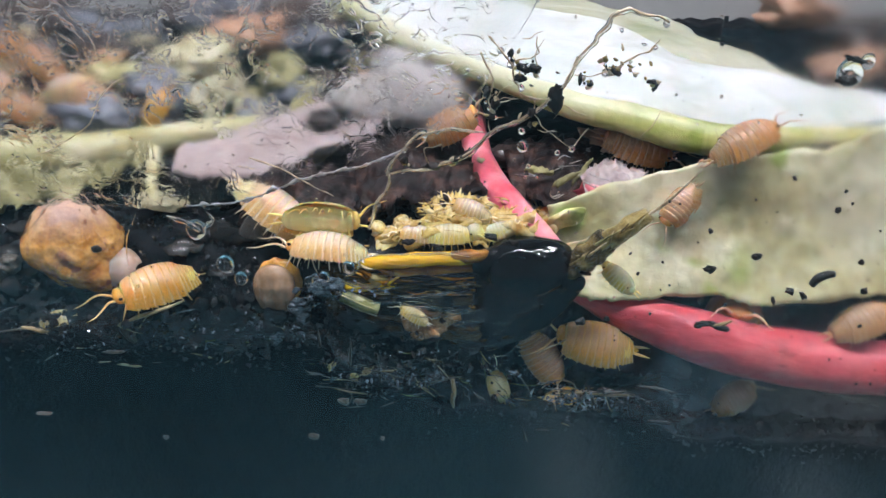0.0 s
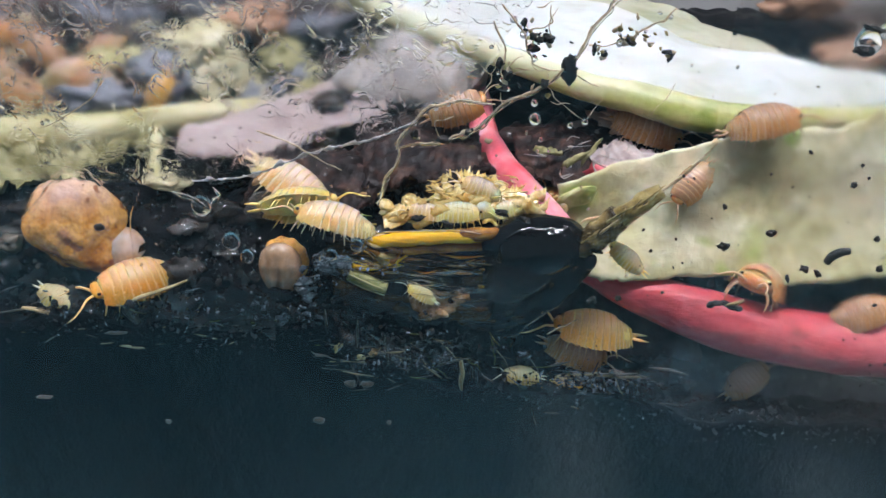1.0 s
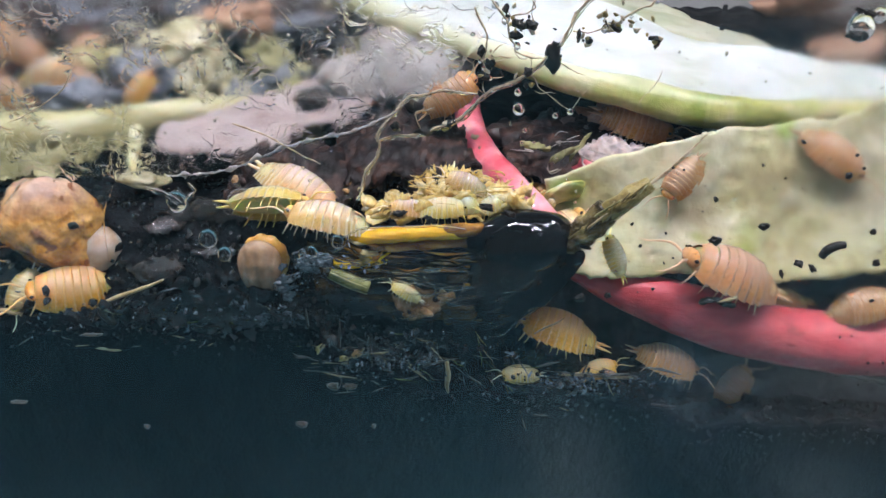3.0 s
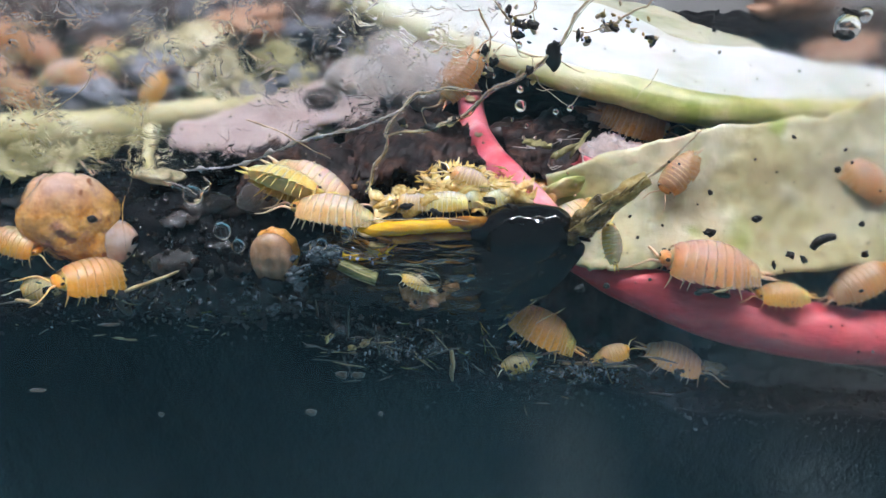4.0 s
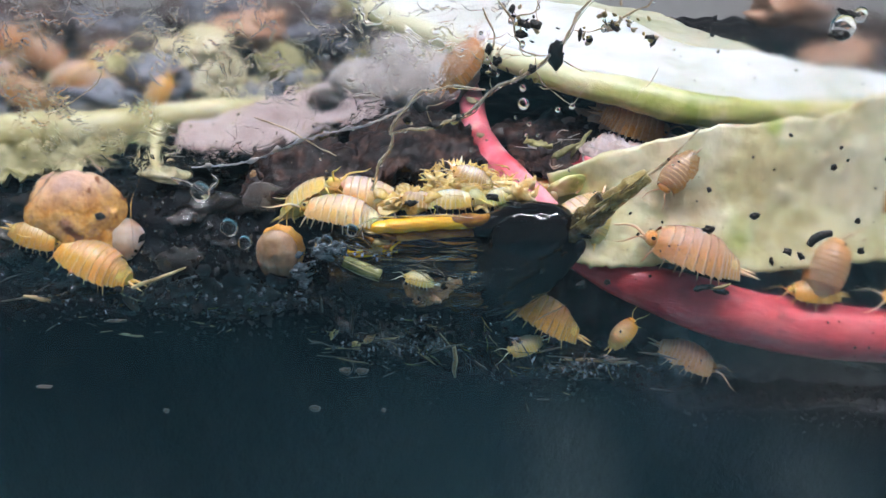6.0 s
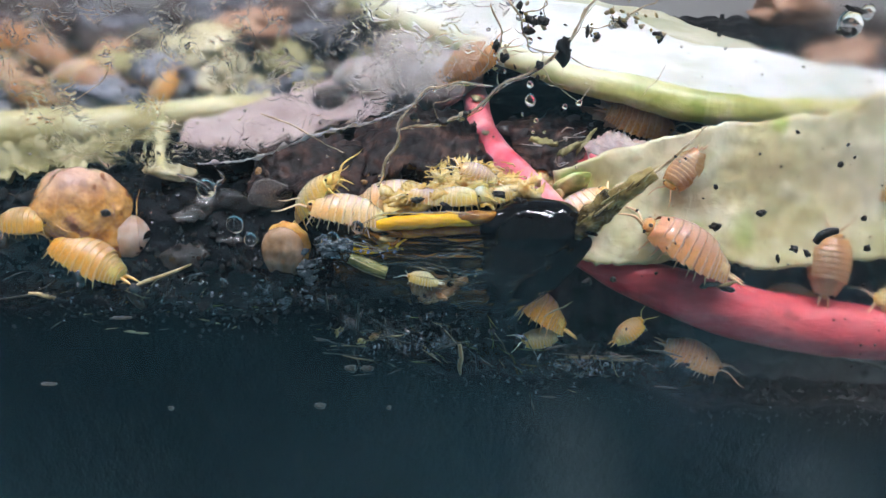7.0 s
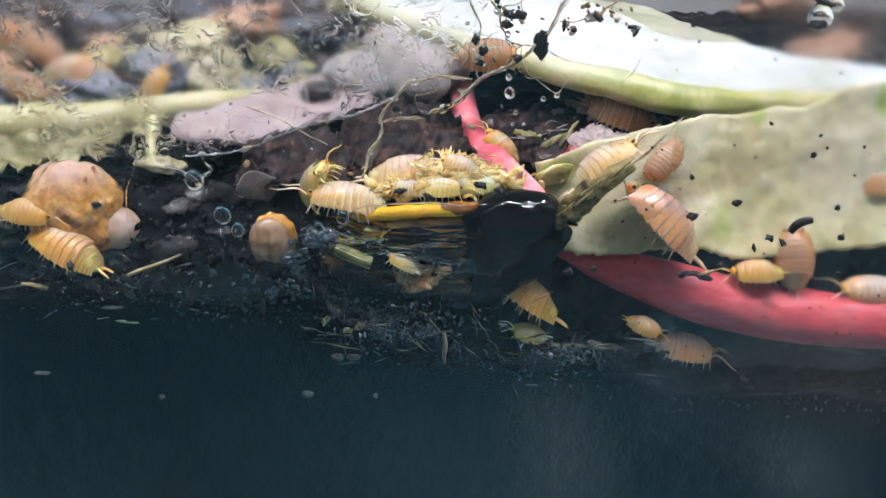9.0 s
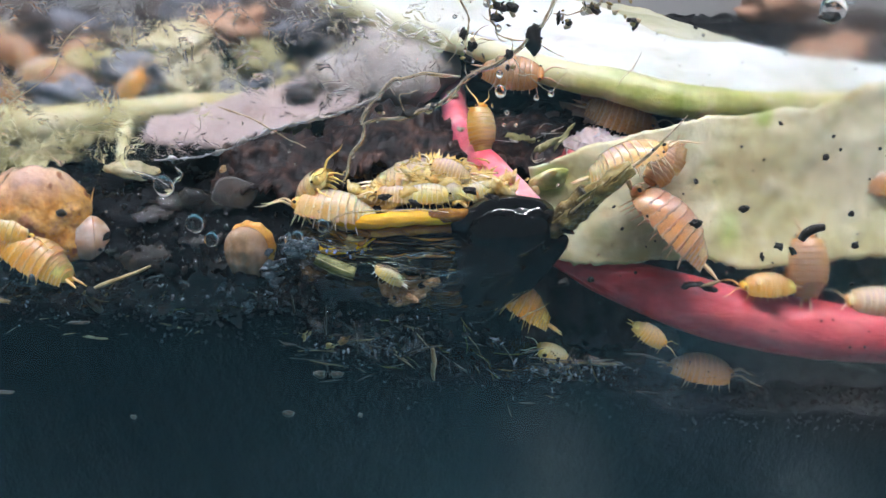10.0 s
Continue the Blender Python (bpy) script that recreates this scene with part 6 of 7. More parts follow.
    cuts = [0.10, 0.195, 0.285, 0.375, 0.465, 0.555, 0.64, 0.72]
    for i in range(7):
        plate("back_plate", cuts[i] - 0.012, cuts[i + 1] + 0.018)
    tail = [0.72, 0.77, 0.815, 0.855, 0.89, 0.925]
    for i in range(5):
        plate("tail_plate", tail[i] - 0.008, tail[i + 1] + 0.01, 0.88 - 0.03 * i, 0.90 - 0.03 * i)
    c, a = frame_at(0.95)
    bm = bmesh.new()
    bmesh.ops.create_cone(bm, segments=10, radius1=0.75, radius2=0.12, depth=1.1, cap_ends=True)
    m = Matrix.Translation(c * MM) @ Matrix.Rotation(a - math.pi / 2, 4, "Y") @ Matrix.Diagonal((0.5 * MM, MM, MM, 1))
    bm.transform(m)
    part("tail_tip", bm, skin, t)
    for sgn in (-1, 1):
        part("eye", blob(bmesh.new(), frame_at(0.06)[0] + Vector((0.05, sgn * half_width(0.07) * 0.80, 0.45)), (0.24, 0.16, 0.2), 2, 0.05), M_EYE, head)
        c = frame_at(0.02)[0]
        feel = tube(bmesh.new(), [c + Vector((0.2, sgn * 0.6, 0.0)), c + Vector((1.1, sgn * 1.3, 0.35)), c + Vector((1.9, sgn * 1.9, 0.15)), c + Vector((3.0, sgn * 2.3, -0.35)), c + Vector((4.0, sgn * 2.5, -0.5))],
                    [0.15, 0.13, 0.10, 0.07, 0.02], 20, 7)
        joint(part("feeler", feel, limb, head, "jointed pale feeler"), c + Vector((0.2, sgn * 0.6, 0.0)))
        c = frame_at(0.97)[0]
        part("tail_spine", tube(bmesh.new(), [c + Vector((0.3, sgn * 0.45, 0)), c + Vector((-0.7, sgn * 0.62, 0.02)), c + Vector((-1.7, sgn * 0.72, 0.0))], [0.2, 0.17, 0.03], 10, 7), limb, t)
        for i in range(7):
            s = (cuts[i] + cuts[i + 1]) / 2
            c, a = frame_at(s)
            w = half_width(s)
            sweep = 1.0 - 0.38 * i
            leg = tube(bmesh.new(), [c + Vector((0, sgn * w * 0.35, -0.5)), c + Vector((sweep * 0.3, sgn * w * 0.72, -0.65)), c + Vector((sweep * 0.6, sgn * w * 0.92, -1.3)), c + Vector((sweep * 0.95, sgn * w * 0.96, -2.0 - 0.25 * ((i * 3 + sgn) % 3)))],
                       [0.17, 0.16, 0.10, 0.03], 12, 6)
            joint(part("leg", leg, limb, t), c + Vector((0, sgn * w * 0.35, -0.5)))
    return t


UP = Vector((0, math.sin(radians(30)), math.cos(radians(30))))
TOWARD = Vector((0, -math.cos(radians(30)), math.sin(radians(30))))
RIGHT = Vector((1, 0, 0))


def crawl(x, y, z, heading, view, toward=0):
    """Pose of an isopod: heading in degrees from +x towards up; view: how far its back turns to the pane (0 side on, 90 back on, negative belly);
    toward: how far its head turns to the pane."""
    h, v, w = radians(heading), radians(view), radians(toward)
    flat = RIGHT * math.cos(h) + UP * math.sin(h)
    f = flat * math.cos(w) + TOWARD * math.sin(w)
    perp = UP * math.cos(h) - RIGHT * math.sin(h)
    if math.cos(h) < 0:
        perp = -perp
    d = perp * math.cos(v) + TOWARD * math.sin(v)
    d = (d - f * d.dot(f)).normalized()
    side = d.cross(f)
    m = Matrix((f, side, d)).transposed().to_4x4()
    m.translation = Vector((x, y, z)) * MM
    return m


PATH_A = [
    (0, 23.4, 62.6, 28.5, 170, 20, 76), (0.5, 23.4, 62.2, 28.9, 170, 20, 76), (1, 23.6, 60.8, 30.6, 168, 25, 66), (1.5, 23.2, 59.6, 31.3, 166, 28, 54),
    (2, 21.1, 57.9, 32.8, 160, 30, 30), (2.5, 21.0, 57.9, 33.0, 158, 30, 20), (4, 19.5, 57.9, 33.0, 172, 22), (4.5, 18.4, 57.9, 33.2, 178, 20),
    (5, 18.2, 57.9, 33.5, 176, 22), (5.5, 18.3, 57.9, 33.8, 168, 20), (7, 17.1, 57.9, 34.0, 150, 20), (7.5, 16.8, 57.9, 35.1, 142, 18),
    (8, 16.9, 57.9, 35.2, 140, 16), (8.5, 17.0, 57.9, 35.7, 136, 16), (9, 16.6, 57.9, 35.6, 134, 16), (9.5, 16.9, 57.9, 35.7, 134, 16),
    (10, 17.0, 57.9, 35.8, 134, 16),
]
PATH_B = [
    (0, 21.3, 63.8, 44.3, 30, 25), (0.5, 21.4, 63.8, 44.5, 25, 25), (1, 21.9, 63.8, 44.1, 15, 30), (1.5, 23.0, 63.8, 44.2, 5, 30),
    (2, 24.8, 63.8, 43.5, -15, 35), (2.5, 26.9, 63.8, 42.2, -30, 40), (4, 32.5, 63.8, 38.5, -35, 40), (4.5, 34.4, 63.8, 37.5, -30, 40),
    (5, 35.3, 63.8, 37.1, -20, 40), (5.5, 36.2, 63.8, 36.6, 0, 40), (7, 35.9, 63.8, 37.2, 5, 30), (7.5, 35.8, 63.8, 37.5, 5, 30),
    (8, 36.3, 63.8, 37.8, 0, 30), (8.5, 36.8, 63.8, 37.7, 0, 30), (9, 36.5, 63.8, 37.0, 0, 30), (9.5, 36.5, 63.8, 37.3, 0, 30),
    (10, 36.0, 63.8, 37.4, 0, 30),
]
PATH_D1 = [
    (0, -12.2, 57.5, 36.9, 175, 10), (0.5, -12.4, 57.5, 37.1, 172, 10), (1, -12.1, 57.5, 37.5, 165, 10), (1.5, -11.7, 57.5, 37.5, 165, 10),
    (2, -11.6, 57.5, 37.4, 168, 12), (2.5, -11.1, 57.5, 37.3, 168, 12), (4, -11.5, 57.5, 37.4, 172, 15), (4.5, -11.4, 57.5, 37.4, 172, 15),
    (5, -11.4, 57.5, 37.4, 172, 15), (5.5, -11.2, 57.5, 37.3, 170, 15), (7, -11.2, 57.5, 36.9, 170, 15), (7.5, -11.0, 57.5, 36.9, 172, 15),
    (8, -10.9, 57.5, 37.0, 172, 15), (8.5, -10.5, 57.5, 37.1, 172, 15), (9, -10.0, 57.5, 37.3, 170, 15), (9.5, -9.9, 57.5, 37.2, 170, 15),
    (10, -9.6, 57.5, 37.1, 172, 15),
]
PATH_D2 = [
    (0, -13.3, 59.5, 38.4, 0, -60), (0.5, -14.3, 59.5, 38.4, 0, -50), (1, -15.7, 59.5, 37.8, 5, -40), (1.5, -16.3, 59.5, 37.7, 5, -35),
    (2, -16.9, 59.5, 37.4, 5, -30), (2.5, -16.8, 59.5, 37.2, 8, -30), (4, -15.9, 59.5, 38.9, -18, -30), (4.5, -15.9, 59.5, 39.0, -15, -30),
    (5, -15.7, 59.5, 38.6, -5, -35), (5.5, -14.7, 59.5, 37.8, 15, -25, 20), (7, -14.5, 59.5, 37.1, 40, 10, 40), (7.5, -14.5, 59.5, 37.4, 45, 15, 50),
    (8, -14.1, 59.5, 37.6, 50, 20, 55), (8.5, -13.8, 59.5, 37.5, 50, 20, 58), (9, -13.3, 59.5, 37.6, 50, 20, 60), (9.5, -12.8, 59.5, 37.6, 50, 20, 60),
    (10, -11.9, 59.5, 37.3, 50, 20, 60),
]
PATH_E = [
    (0, -17.5, 61.8, 38.2, -35, 30), (0.5, -17.5, 61.8, 38.2, -35, 30), (1, -16.4, 61.8, 38.6, -33, 30), (1.5, -15.7, 61.8, 38.5, -33, 30),
    (2, -15.5, 61.8, 38.1, -32, 30), (2.5, -14.8, 61.8, 37.9, -30, 30), (4, -14.0, 61.8, 37.9, -28, 30), (4.5, -13.6, 61.8, 37.7, -25, 30),
    (5, -13.2, 61.8, 37.3, -20, 30), (5.5, -12.1, 61.8, 37.1, -12, 28), (7, -8.1, 61.8, 36.2, 5, 25), (7.5, -7.4, 61.8, 36.8, 8, 25),
    (8, -6.5, 61.8, 37.2, 8, 25), (8.5, -5.6, 61.8, 37.6, 6, 25), (9, -5.5, 61.8, 37.9, 6, 25), (9.5, -4.8, 61.8, 38.0, 6, 25),
    (10, -3.5, 61.8, 38.0, 6, 25),
]
PATH_G = [
    (0, -5.1, 55.5, 31.8, 150, 20), (0.5, -5.2, 55.5, 31.8, 150, 20), (1, -5.2, 55.5, 31.9, 150, 20), (1.5, -5.2, 55.5, 32.0, 150, 20),
    (2, -5.4, 55.5, 32.0, 148, 20), (2.5, -5.3, 55.4, 32.0, 148, 20), (4, -4.8, 55.5, 32.0, 155, 20), (4.5, -4.7, 55.5, 32.0, 155, 20),
    (5, -4.8, 55.5, 31.8, 160, 20), (5.5, -4.8, 55.5, 32.0, 165, 20), (7, -5.0, 55.5, 31.7, 168, 20), (7.5, -4.8, 55.5, 31.8, 170, 20),
    (8, -4.9, 55.4, 31.8, 165, 20), (8.5, -4.9, 55.5, 32.1, 155, 20), (9, -5.4, 55.4, 32.3, 150, 20), (9.5, -5.4, 55.5, 32.5, 148, 20),
    (10, -5.3, 55.4, 32.2, 148, 20),
]
PATH_H = [
    (0, -27.1, 57.1, 33.2, 200, 40, 30), (0.5, -28.2, 57.1, 32.9, 202, 40, 33), (1, -29.5, 57.1, 31.6, 200, 45, 32),
    (1.5, -30.4, 57.1, 31, 194, 50, 10), (2, -31.6, 57.1, 30.9, 190, 50, 18), (2.5, -32.9, 57.1, 30.7, 186, 50, 22),
    (4, -32.4, 57.1, 30.9, 190, 40, 48), (4.5, -32.8, 57.1, 30.9, 188, 35, 52), (5, -33.2, 57.1, 30.9, 180, 30, 40),
    (5.5, -32.7, 57.1, 31.8, 155, 20, 10), (7, -33.7, 57.1, 32.3, 152, 20), (7.5, -34.6, 57.1, 32.4, 150, 20), (8, -34.7, 57.1, 32.4, 150, 20),
    (8.5, -34.5, 57.1, 32.4, 150, 20), (9, -34.8, 57.1, 32.4, 148, 20), (9.5, -34.2, 57.1, 32.8, 148, 20), (10, -34.4, 57.1, 32.7, 146, 20),
]
PATH_H2 = [
    (0, -46.7, 57.5, 34.0, 0, 30), (2.5, -43.5, 57.5, 33.8, 0, 30), (4, -39.0, 57.5, 34.0, -20, 30), (4.5, -38.8, 57.5, 33.8, -22, 30),
    (5, -38.5, 57.5, 34.0, -20, 30), (5.5, -37.6, 57.5, 34.2, -20, 30), (7, -39.1, 57.5, 35.4, 0, 30), (7.5, -40.8, 57.5, 36.2, 0, 30),
    (8, -40.1, 57.5, 36.3, -5, 30), (8.5, -38.4, 57.5, 36.0, -10, 30), (9, -38.0, 57.5, 35.5, -8, 30), (9.5, -36.8, 57.5, 35.8, -8, 30),
    (10, -36.5, 57.5, 34.9, -15, 30),
]
PATH_I = [
    (0, -36.1, 56.3, 29.5, 5, 50), (0.5, -36.2, 56.3, 29.8, -5, 50), (1, -36.1, 56.3, 29.9, -30, 40), (1.5, -36.9, 56.3, 29.9, -50, 40),
    (2, -37.1, 56.3, 30.1, -55, 40), (2.5, -36.5, 56.3, 30.9, -70, 40), (4, -36.9, 56.3, 30.0, 175, 60), (4.5, -37.0, 56.3, 29.7, 178, 60),
    (5, -37.4, 56.3, 29.2, 180, 60), (5.5, -37.4, 56.3, 28.5, 180, 60), (10, -37.4, 56.3, 28.1, 180, 60),
]
PATH_J1 = [
    (0, 5.9, 57.5, 26.5, -55, 50), (0.5, 6.2, 57.5, 25.7, -45, 50), (1, 8.0, 57.5, 25.2, -15, 40), (1.5, 10.6, 57.5, 24.9, 5, 35),
    (2, 13.8, 57.5, 24.3, 5, 30), (2.5, 15.7, 57.5, 24.6, -10, 25), (4, 17.6, 57.5, 23.6, -20, 25), (4.5, 18.2, 57.5, 23.2, -20, 25),
    (5, 18.1, 57.5, 23.4, -20, 25), (5.5, 18.6, 57.5, 23.6, -22, 25), (7, 18.8, 57.5, 23.4, -22, 25), (7.5, 18.6, 57.5, 23.7, -20, 25),
    (8, 18.5, 57.5, 23.4, -18, 25), (8.5, 18.9, 57.5, 23.8, -15, 25), (9, 19.8, 57.5, 23.0, -8, 25), (9.5, 20.1, 57.5, 23.8, -5, 25),
    (10, 21.0, 57.5, 22.4, -6, 25),
]
PATH_J2 = [
    (0, 10.5, 57.7, 28, 170, 45), (0.5, 10.7, 57.7, 27.9, 168, 45), (1, 9.5, 57.7, 27.4, 172, 25), (1.5, 9, 57.7, 27.4, 170, 20),
    (2, 8.4, 57.7, 27.4, 172, 20), (2.5, 8.1, 57.7, 27.5, 168, 20), (4, 6, 57.7, 26.2, 152, 20), (4.5, 5.9, 57.7, 26.3, 152, 20),
    (5, 6, 57.7, 26.7, 152, 20), (5.5, 6.7, 57.7, 26.9, 152, 20), (7, 4.6, 57.7, 27.9, 146, 8), (7.5, 4.9, 57.7, 27.8, 146, 8),
    (8, 5.2, 57.7, 28.3, 146, 8), (8.5, 5.8, 57.7, 28, 146, 8), (9, 5.4, 57.7, 27.9, 146, 8), (9.5, 5.4, 57.7, 28.4, 146, 8),
    (10, 5.1, 57.7, 28.7, 146, 8),
]
PATH_J3 = [
    (0, 2.2, 56.0, 23.7, 110, 70), (0.5, 2.0, 56.0, 23.5, 130, 60), (1, 3.4, 56.0, 23.4, 175, 30), (1.5, 3.0, 56.0, 23.5, 175, 30),
    (2, 3.8, 56.0, 23.5, 176, 30), (2.5, 4.3, 56.0, 23.6, 176, 30), (4, 3.9, 56.0, 23.8, 200, 40), (4.5, 2.6, 56.0, 24.1, 205, 40),
    (5, 2.7, 56.0, 24.9, 205, 40), (5.5, 3.4, 56.0, 25.0, 205, 40), (7, 5.0, 56.0, 25.8, 190, 45), (7.5, 5.0, 56.0, 25.8, 190, 45),
    (8, 4.8, 56.0, 25.7, 180, 45), (8.5, 5.4, 56.0, 25.7, 170, 45), (9, 5.7, 56.0, 25.1, 165, 45), (9.5, 6.7, 56.0, 25.8, 160, 45),
    (10, 8.3, 56.0, 24.5, 155, 40),
]
PATH_J4 = [
    (0, 7.6, 56.0, 23.2, 10, 30), (0.5, 7.5, 56.0, 23.1, 10, 30), (1, 7.1, 56.0, 22.7, 8, 30), (1.5, 6.8, 56.0, 22.9, 6, 30),
    (2, 7.2, 56.0, 23.3, 10, 30), (2.5, 9.1, 56.0, 24.1, 15, 30), (4, 11.7, 56.0, 24.9, 20, 35), (4.5, 11.9, 56.0, 26.0, 60, 45),
    (5, 12.0, 56.0, 26.0, 70, 45), (5.5, 12.3, 56.0, 26.5, 60, 45), (7, 12.4, 56.0, 26.7, 40, 40), (7.5, 12.6, 56.0, 26.6, 30, 40),
    (8, 12.8, 56.0, 26.4, 20, 40), (8.5, 13.8, 56.0, 26.4, 5, 40), (9, 15.6, 56.0, 26.2, -20, 40), (9.5, 15.7, 56.0, 27.1, -25, 40),
    (10, 15.9, 56.0, 26.8, -30, 40),
]
PATH_J6 = [
    (0, 23.3, 58.3, 21.6, 35, 60), (0.5, 23.3, 58.3, 21.7, 35, 60), (1, 23.4, 58.3, 21.7, 40, 60), (1.5, 23.5, 58.3, 21.9, 45, 60),
    (2, 23.2, 58.3, 21.8, 60, 60), (2.5, 23.0, 58.3, 21.3, 80, 60), (4, 22.9, 60.0, 19.6, -30, 60), (4.5, 22.7, 60.2, 19.6, -30, 60),
    (5.5, 22.7, 60.2, 19.5, -30, 60), (7, 22.6, 60.2, 19.4, -30, 60), (10, 23.4, 60.2, 19.0, -30, 60),
]
PATH_K = [
    (0, 32.5, 58.8, 30.2, 25, 35), (0.5, 31.8, 58.8, 29.9, 22, 35), (1, 31.6, 58.8, 29.1, 20, 35), (1.5, 31.9, 58.8, 29.5, 20, 35),
    (2, 31.7, 58.8, 30.1, 15, 35), (2.5, 31.8, 58.8, 29.1, 15, 35), (4, 32.1, 58.8, 31, 30, 30), (4.5, 31.9, 58.8, 30.7, 38, 30),
    (5, 30.8, 58.8, 31.5, 50, 50), (5.5, 29.7, 58.8, 31.7, 62, 60), (7, 29.3, 58.8, 32, 82, 65), (7.5, 28.1, 58.8, 31.7, 90, 65),
    (8, 27.8, 58.8, 32.2, 90, 65), (8.5, 28.3, 58.8, 31.9, 90, 65), (9, 28.3, 58.8, 31.5, 90, 65), (9.5, 28.9, 58.8, 31.7, 90, 65),
    (10, 28.5, 58.8, 31.7, 90, 65),
]
PATH_K2 = [
    (0, 28.5, 61.5, 26, 180, 25), (2.5, 26.5, 61.5, 27.6, 180, 25), (4, 25.7, 57.5, 30.4, 180, 25), (4.5, 27.1, 57.5, 30.4, 178, 25),
    (5, 27.8, 57.5, 30.6, 175, 25), (5.5, 29.1, 57.5, 30.7, 176, 25), (7, 27.9, 61.5, 27.4, 178, 25), (7.5, 26, 61.5, 27.8, 178, 25),
    (8, 22.9, 57.8, 31.2, 180, 25), (8.5, 24, 57.8, 31.4, 180, 25), (9, 25.1, 57.8, 30.9, 182, 25), (9.5, 25.7, 57.8, 30.9, 182, 25),
    (10, 25.4, 57.8, 30.6, 182, 25),
]
PATH_K3 = [
    (0, 40.7, 58.8, 30.9, 180, 60), (5.5, 38.6, 58.8, 29.6, 180, 60), (7, 36.7, 58.8, 28.8, 180, 60), (7.5, 36.7, 58.8, 28.9, 180, 60),
    (8, 36.5, 58.8, 28.9, 180, 60), (8.5, 36.5, 58.8, 28.9, 180, 60), (9, 35.9, 58.8, 28.8, 180, 60), (9.5, 35.6, 58.8, 28.8, 180, 60),
    (10, 35.2, 58.8, 28.7, 180, 60),
]
PATH_L = [
    (0, 4.1, 60.3, 33.3, 40, 20), (2.5, 5.7, 60.3, 34.4, 40, 20), (5.5, 7.8, 60.3, 35.5, 40, 20), (7, 7.5, 60.3, 35.9, 36, 20),
    (7.5, 8.1, 60.3, 36.9, 34, 20), (8, 9.6, 59.5, 38.4, 34, 15), (8.5, 10.7, 59.3, 39.6, 38, 15), (9, 10.9, 59.2, 40.0, 38, 10),
    (9.5, 12.0, 59.2, 40.7, 30, 10), (10, 12.8, 59.1, 40.8, 22, 10),
]
PATH_M = [
    (0, -3, 69, 43.1, 30, 60), (0.5, -3, 69, 43.2, 25, 60), (1, -3.1, 69, 42.8, 20, 60), (1.5, -3.2, 69, 42.8, 20, 60), (2, -3.1, 69, 43.1, 25, 60),
    (2.5, -2.8, 69, 43.1, 30, 60), (4, -1.9, 69, 45.2, 60, 60), (4.5, -2, 69, 45.4, 70, 60), (5, -2, 69, 45.6, 60, 60), (5.5, -2.2, 69, 46, 60, 60),
    (7, -1.8, 69, 46.3, 30, 60), (7.5, -1.4, 69, 46.8, 20, 60), (8, -0.9, 69, 46.8, 20, 60), (8.5, 0.2, 69, 46.8, 15, 60), (9, 1.2, 69, 46.5, 5, 60),
    (9.5, 2.8, 69, 46, 0, 60), (10, 4.3, 69, 44.9, -5, 60),
]
PATH_O = [
    (0, 11.5, 56.7, 35.2, 140, 45), (0.5, 11.2, 56.7, 35.1, 140, 45), (1, 11.2, 56.7, 35.1, 140, 45), (1.5, 11.1, 56.7, 35.0, 135, 45),
    (2, 11.1, 56.7, 35.0, 130, 45), (2.5, 11.2, 56.7, 34.7, 120, 45), (4, 11.0, 56.7, 35.2, 100, 45), (4.5, 10.8, 56.7, 35.3, 95, 45),
    (5, 10.8, 56.7, 36.0, 80, 45), (5.5, 11.4, 58.4, 35.9, 80, 45), (7, 6.4, 61.8, 32.2, 60, 45), (10, 7.0, 61.8, 31.9, 50, 45),
]
PATH_R = [
    (0, 7.0, 66.3, 34.7, 140, 30), (5.5, 7.0, 66.3, 34.8, 140, 30), (7, 6.0, 66.3, 35.4, 140, 30), (7.5, 5.3, 66.3, 36.4, 140, 30),
    (8, 4.9, 66.3, 37.0, 138, 30), (8.5, 4.5, 66.3, 37.9, 135, 30), (9, 3.1, 66.3, 38.4, 130, 30), (9.5, 2.7, 66.3, 39.5, 115, 40),
    (10, 2.0, 66.3, 40.5, 95, 50),
]
MODEL = {k: isopod(k, b, 0.86 if k in ("peach", "yellow") else 0.98) for k, b in (("orange", 0.35), ("peach", 0.42), ("salmon", 0.42), ("yellow", 0.3), ("brown", 0.35), ("cream", 0.3))}
MODEL["curled"] = isopod("yellow", 1.7)
used = set()


def put(shade, size, label, m):
    """Take the model itself the first time, a copy after that."""
    src = MODEL[shade]
    if shade in used:
        ob = copy_thing(src, m)
    else:
        used.add(shade)
        ob = src
        ob.matrix_basis = m
    ob.scale = (size / 10,) * 3
    return tagged(ob, label, "isopod", "isopods in the litter")


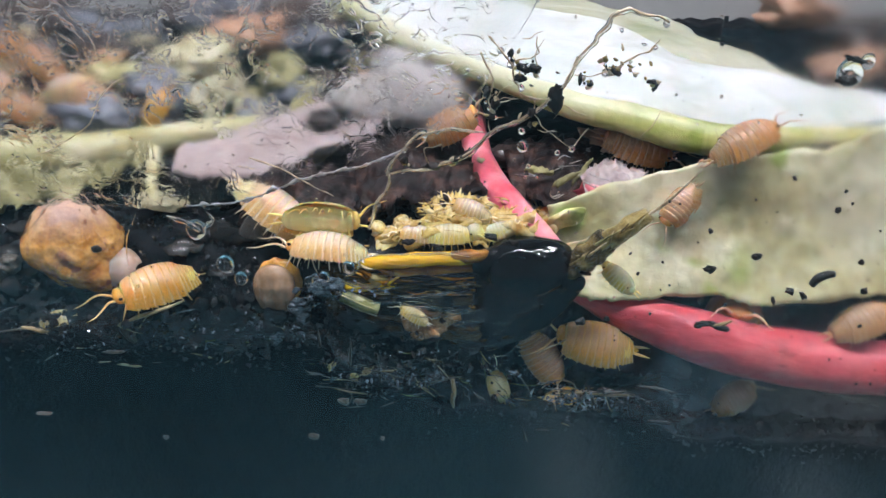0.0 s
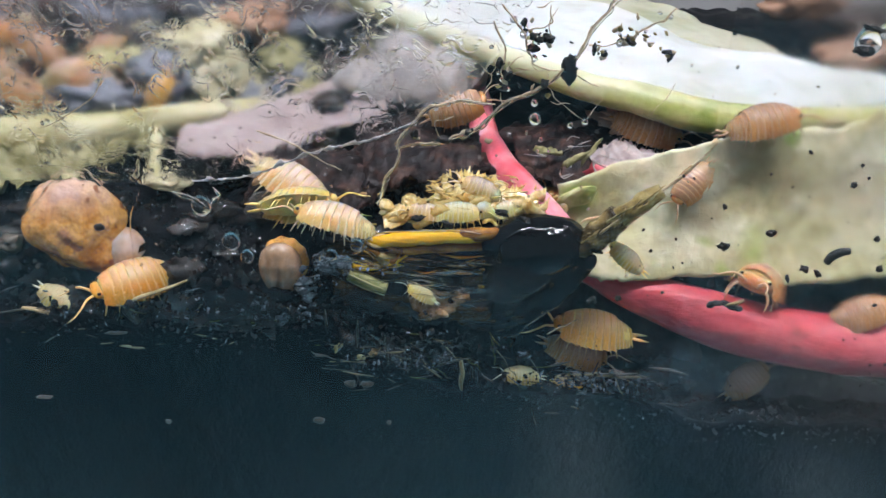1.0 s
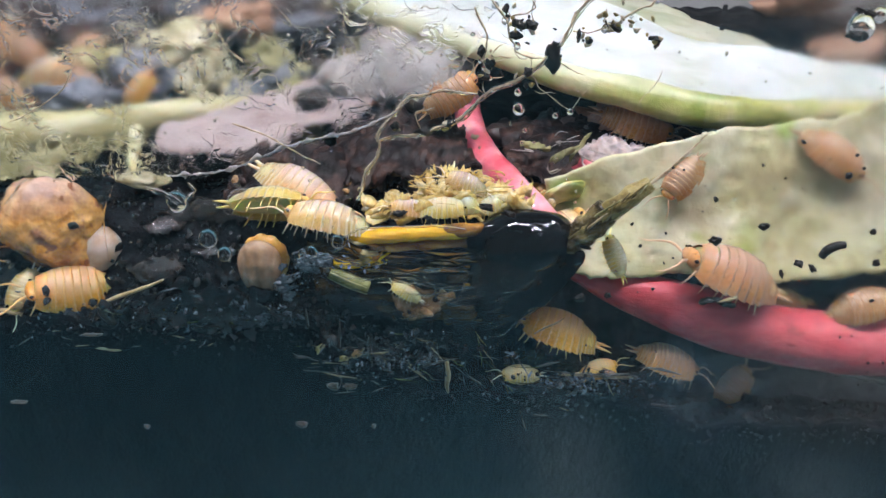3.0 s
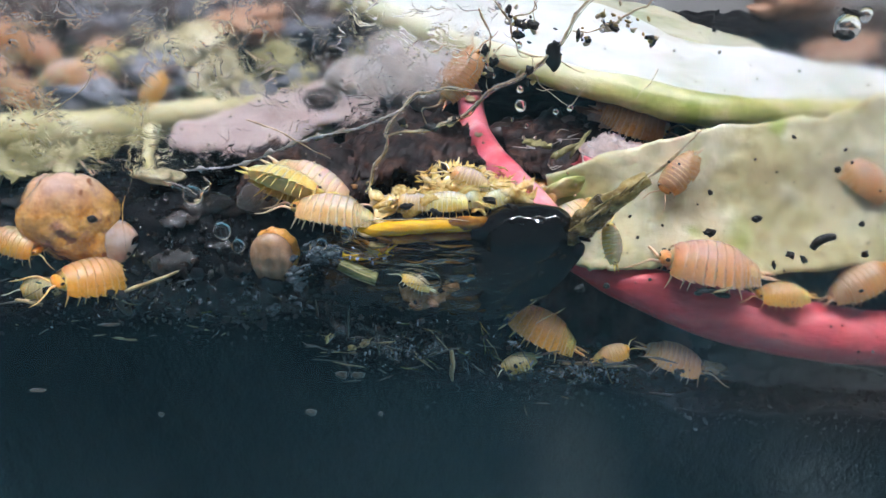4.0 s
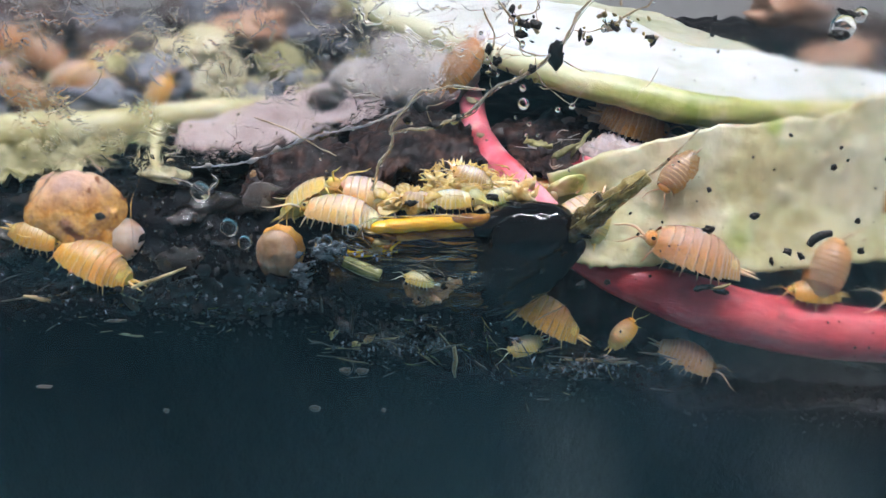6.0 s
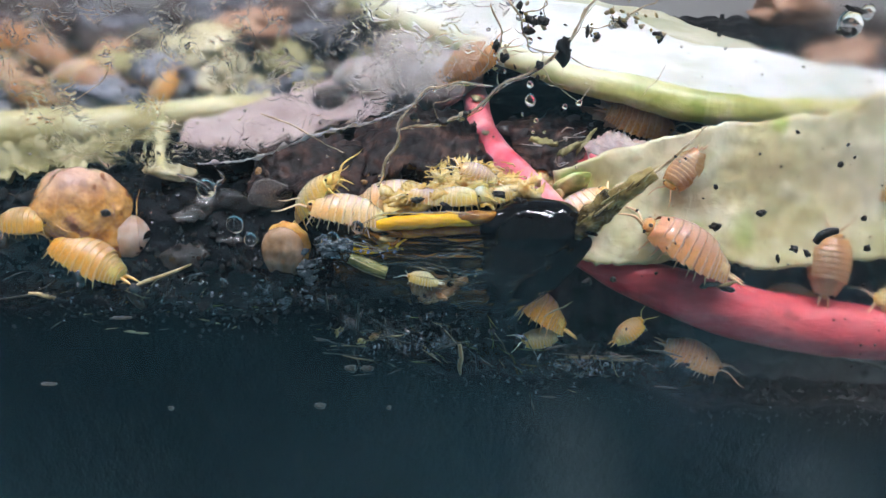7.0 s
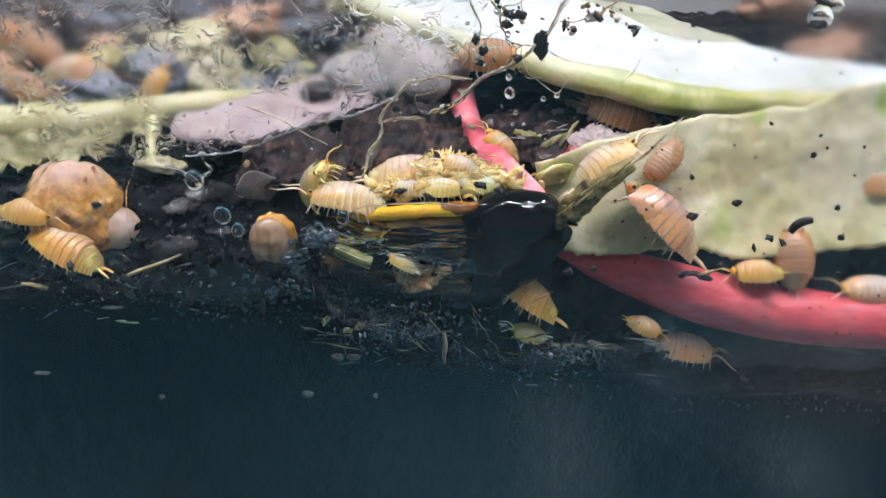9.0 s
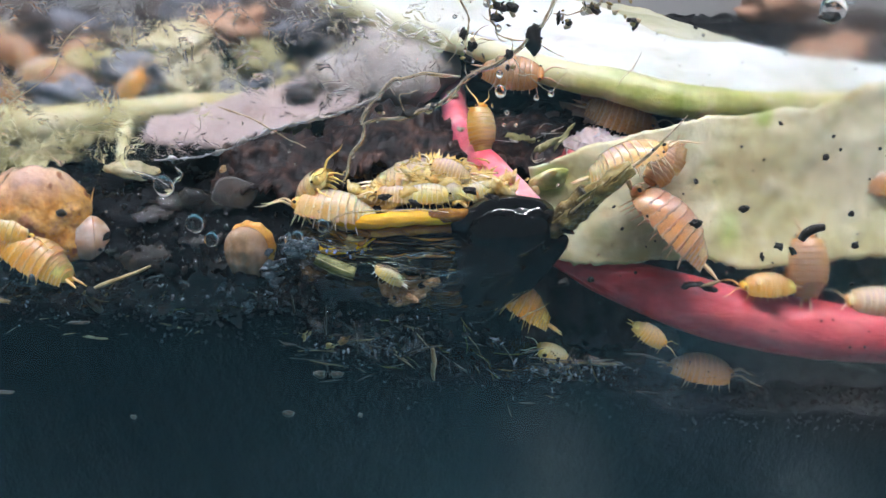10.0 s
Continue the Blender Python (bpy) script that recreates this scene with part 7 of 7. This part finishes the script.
CRAWLERS = [
    ("salmon", 8.7, "large salmon-pink isopod walking along the red stem", PATH_A),
    ("brown", 6.4, "brownish isopod crossing the top of the pale leaf", PATH_B),
    ("peach", 7.2, "peach isopod feeding on the amber stalk", PATH_D1),
    ("yellow", 6.8, "yellow isopod with raised plates climbing over another", PATH_D2),
    ("peach", 8.0, "pale pink isopod passing behind the feeding ones", PATH_E),
    ("cream", 2.8, "tiny cream isopod in the black leaf", PATH_G),
    ("orange", 7.4, "bright orange isopod beside the food lump", PATH_H),
    ("orange", 5.0, "orange isopod on the soil by the food lump", PATH_H2),
    ("cream", 4.0, "small cream isopod at the soil edge", PATH_I),
    ("brown", 5.7, "tan isopod in the dark hollow under the stem", PATH_J1),
    ("orange", 7.2, "orange isopod with spread legs under the black leaf", PATH_J2),
    ("cream", 3.3, "small yellow isopod on the wet soil", PATH_J3),
    ("orange", 3.3, "small yellow isopod with glossy back on the soil", PATH_J4),
    ("brown", 4.6, "dim brown isopod deep in the hollow", PATH_J6),
    ("brown", 5.8, "brown-orange isopod resting above the red stem", PATH_K),
    ("orange", 4.6, "yellow-orange isopod on the red stem", PATH_K2),
    ("peach", 5.5, "round peach isopod above the red stem", PATH_K3),
    ("peach", 7.0, "pale orange isopod with long feelers climbing the twig", PATH_L),
    ("brown", 5.6, "smooth tan isopod on the pink root's tip", PATH_M),
    ("yellow", 3.6, "small yellow isopod at the pale leaf's edge", PATH_O),
    ("orange", 4.6, "tan isopod beside the pink root", PATH_R),
]
# resting in the litter and among the skins: shade, length, place, heading, view
FAR_ISOPODS = [
    ("brown", 6.5, -53.1, 94.4, 39.6, -35, 50), ("peach", 6.5, -46.8, 86.5, 39.4, 20, 45), ("brown", 7.5, -62.0, 100.4, 39.6, 10, 40), ("orange", 5.0, -34.6, 80.6, 39.2, 60, 50),
    ("brown", 6.0, -48.5, 80.8, 39.0, 160, 40), ("salmon", 5.5, -55.5, 88.0, 39.4, 150, 45), ("brown", 6.0, -43.0, 84.5, 39.2, -10, 40), ("peach", 5.0, -57.0, 81.5, 39.0, 30, 50), ("salmon", 5.0, -46.0, 95.5, 39.6, 200, 45),
]
PILE_ISOPODS = [("yellow", 4.4, -2.6, 58.3, 38.0, 4, 25), ("peach", 3.6, -4.9, 58.4, 37.9, 172, 25), ("yellow", 3.4, 1.4, 59.0, 38.0, 20, 30), ("peach", 3.8, -0.6, 60.2, 39.3, 160, 40)]
LEGGED = (0, 1, 3, 4, 6, 9, 10, 11, 12, 17)     # those that walk
made = [(put(shade, size, label, crawl(*rows[0][1:])), rows) for shade, size, label, rows in CRAWLERS]
# those that stay where they are
put("brown", 4.4, "brown isopod with orange rim resting on the leaf", crawl(16.6, 61.5, 39.6, 232, 65))
put("brown", 7.0, "dim brown isopod under the pale leaf rib", crawl(14.5, 72.0, 40.2, -15, 40))
for shade, size, x, y, z, heading, view in FAR_ISOPODS:
    put(shade, size, "isopod crawling over the litter behind the wet glass", crawl(x, y, z, heading, view))
for shade, size, x, y, z, heading, view in PILE_ISOPODS:
    put(shade, size, "small pale isopod wedged among the shed skins", crawl(x, y, z, heading, view))
for shade in [s for s in MODEL if s not in used]:
    put(shade, 2.9, "yellow isopod curled among shed skins", crawl(-0.6, 58.6, 38.2, 10, 40))


def sway(ob, beat, wide, lift, start):
    """Swing a leg or feeler about its joint, again and again, through the whole clip."""
    at = ob.location.copy()
    rows = []
    for k in range(int(10 / beat) + 1):
        a = start + k * 2.1
        m = Euler((radians(lift * math.sin(a * 1.7)), radians(lift * 0.6 * math.cos(a)), radians(wide * math.sin(a)))).to_matrix().to_4x4()
        m.translation = at
        rows.append((min(10.0, k * beat), m))
    if rows[-1][0] < 10:
        rows.append((10.0, rows[-1][1]))
    walk(ob, rows)


def motions():
    for n, (ob, rows) in enumerate(made):
        walk(ob, [(r[0], crawl(*r[1:])) for r in rows])
        k = 0
        for o in ob.children_recursive:
            if o.name.startswith("feeler"):
                sway(o, 0.5, 14, 10, n * 1.3 + k)
                k += 1
            elif o.name.startswith("leg") and n in LEGGED:
                sway(o, 0.25, 13, 5, n + k * 1.9)
                k += 1


motions()
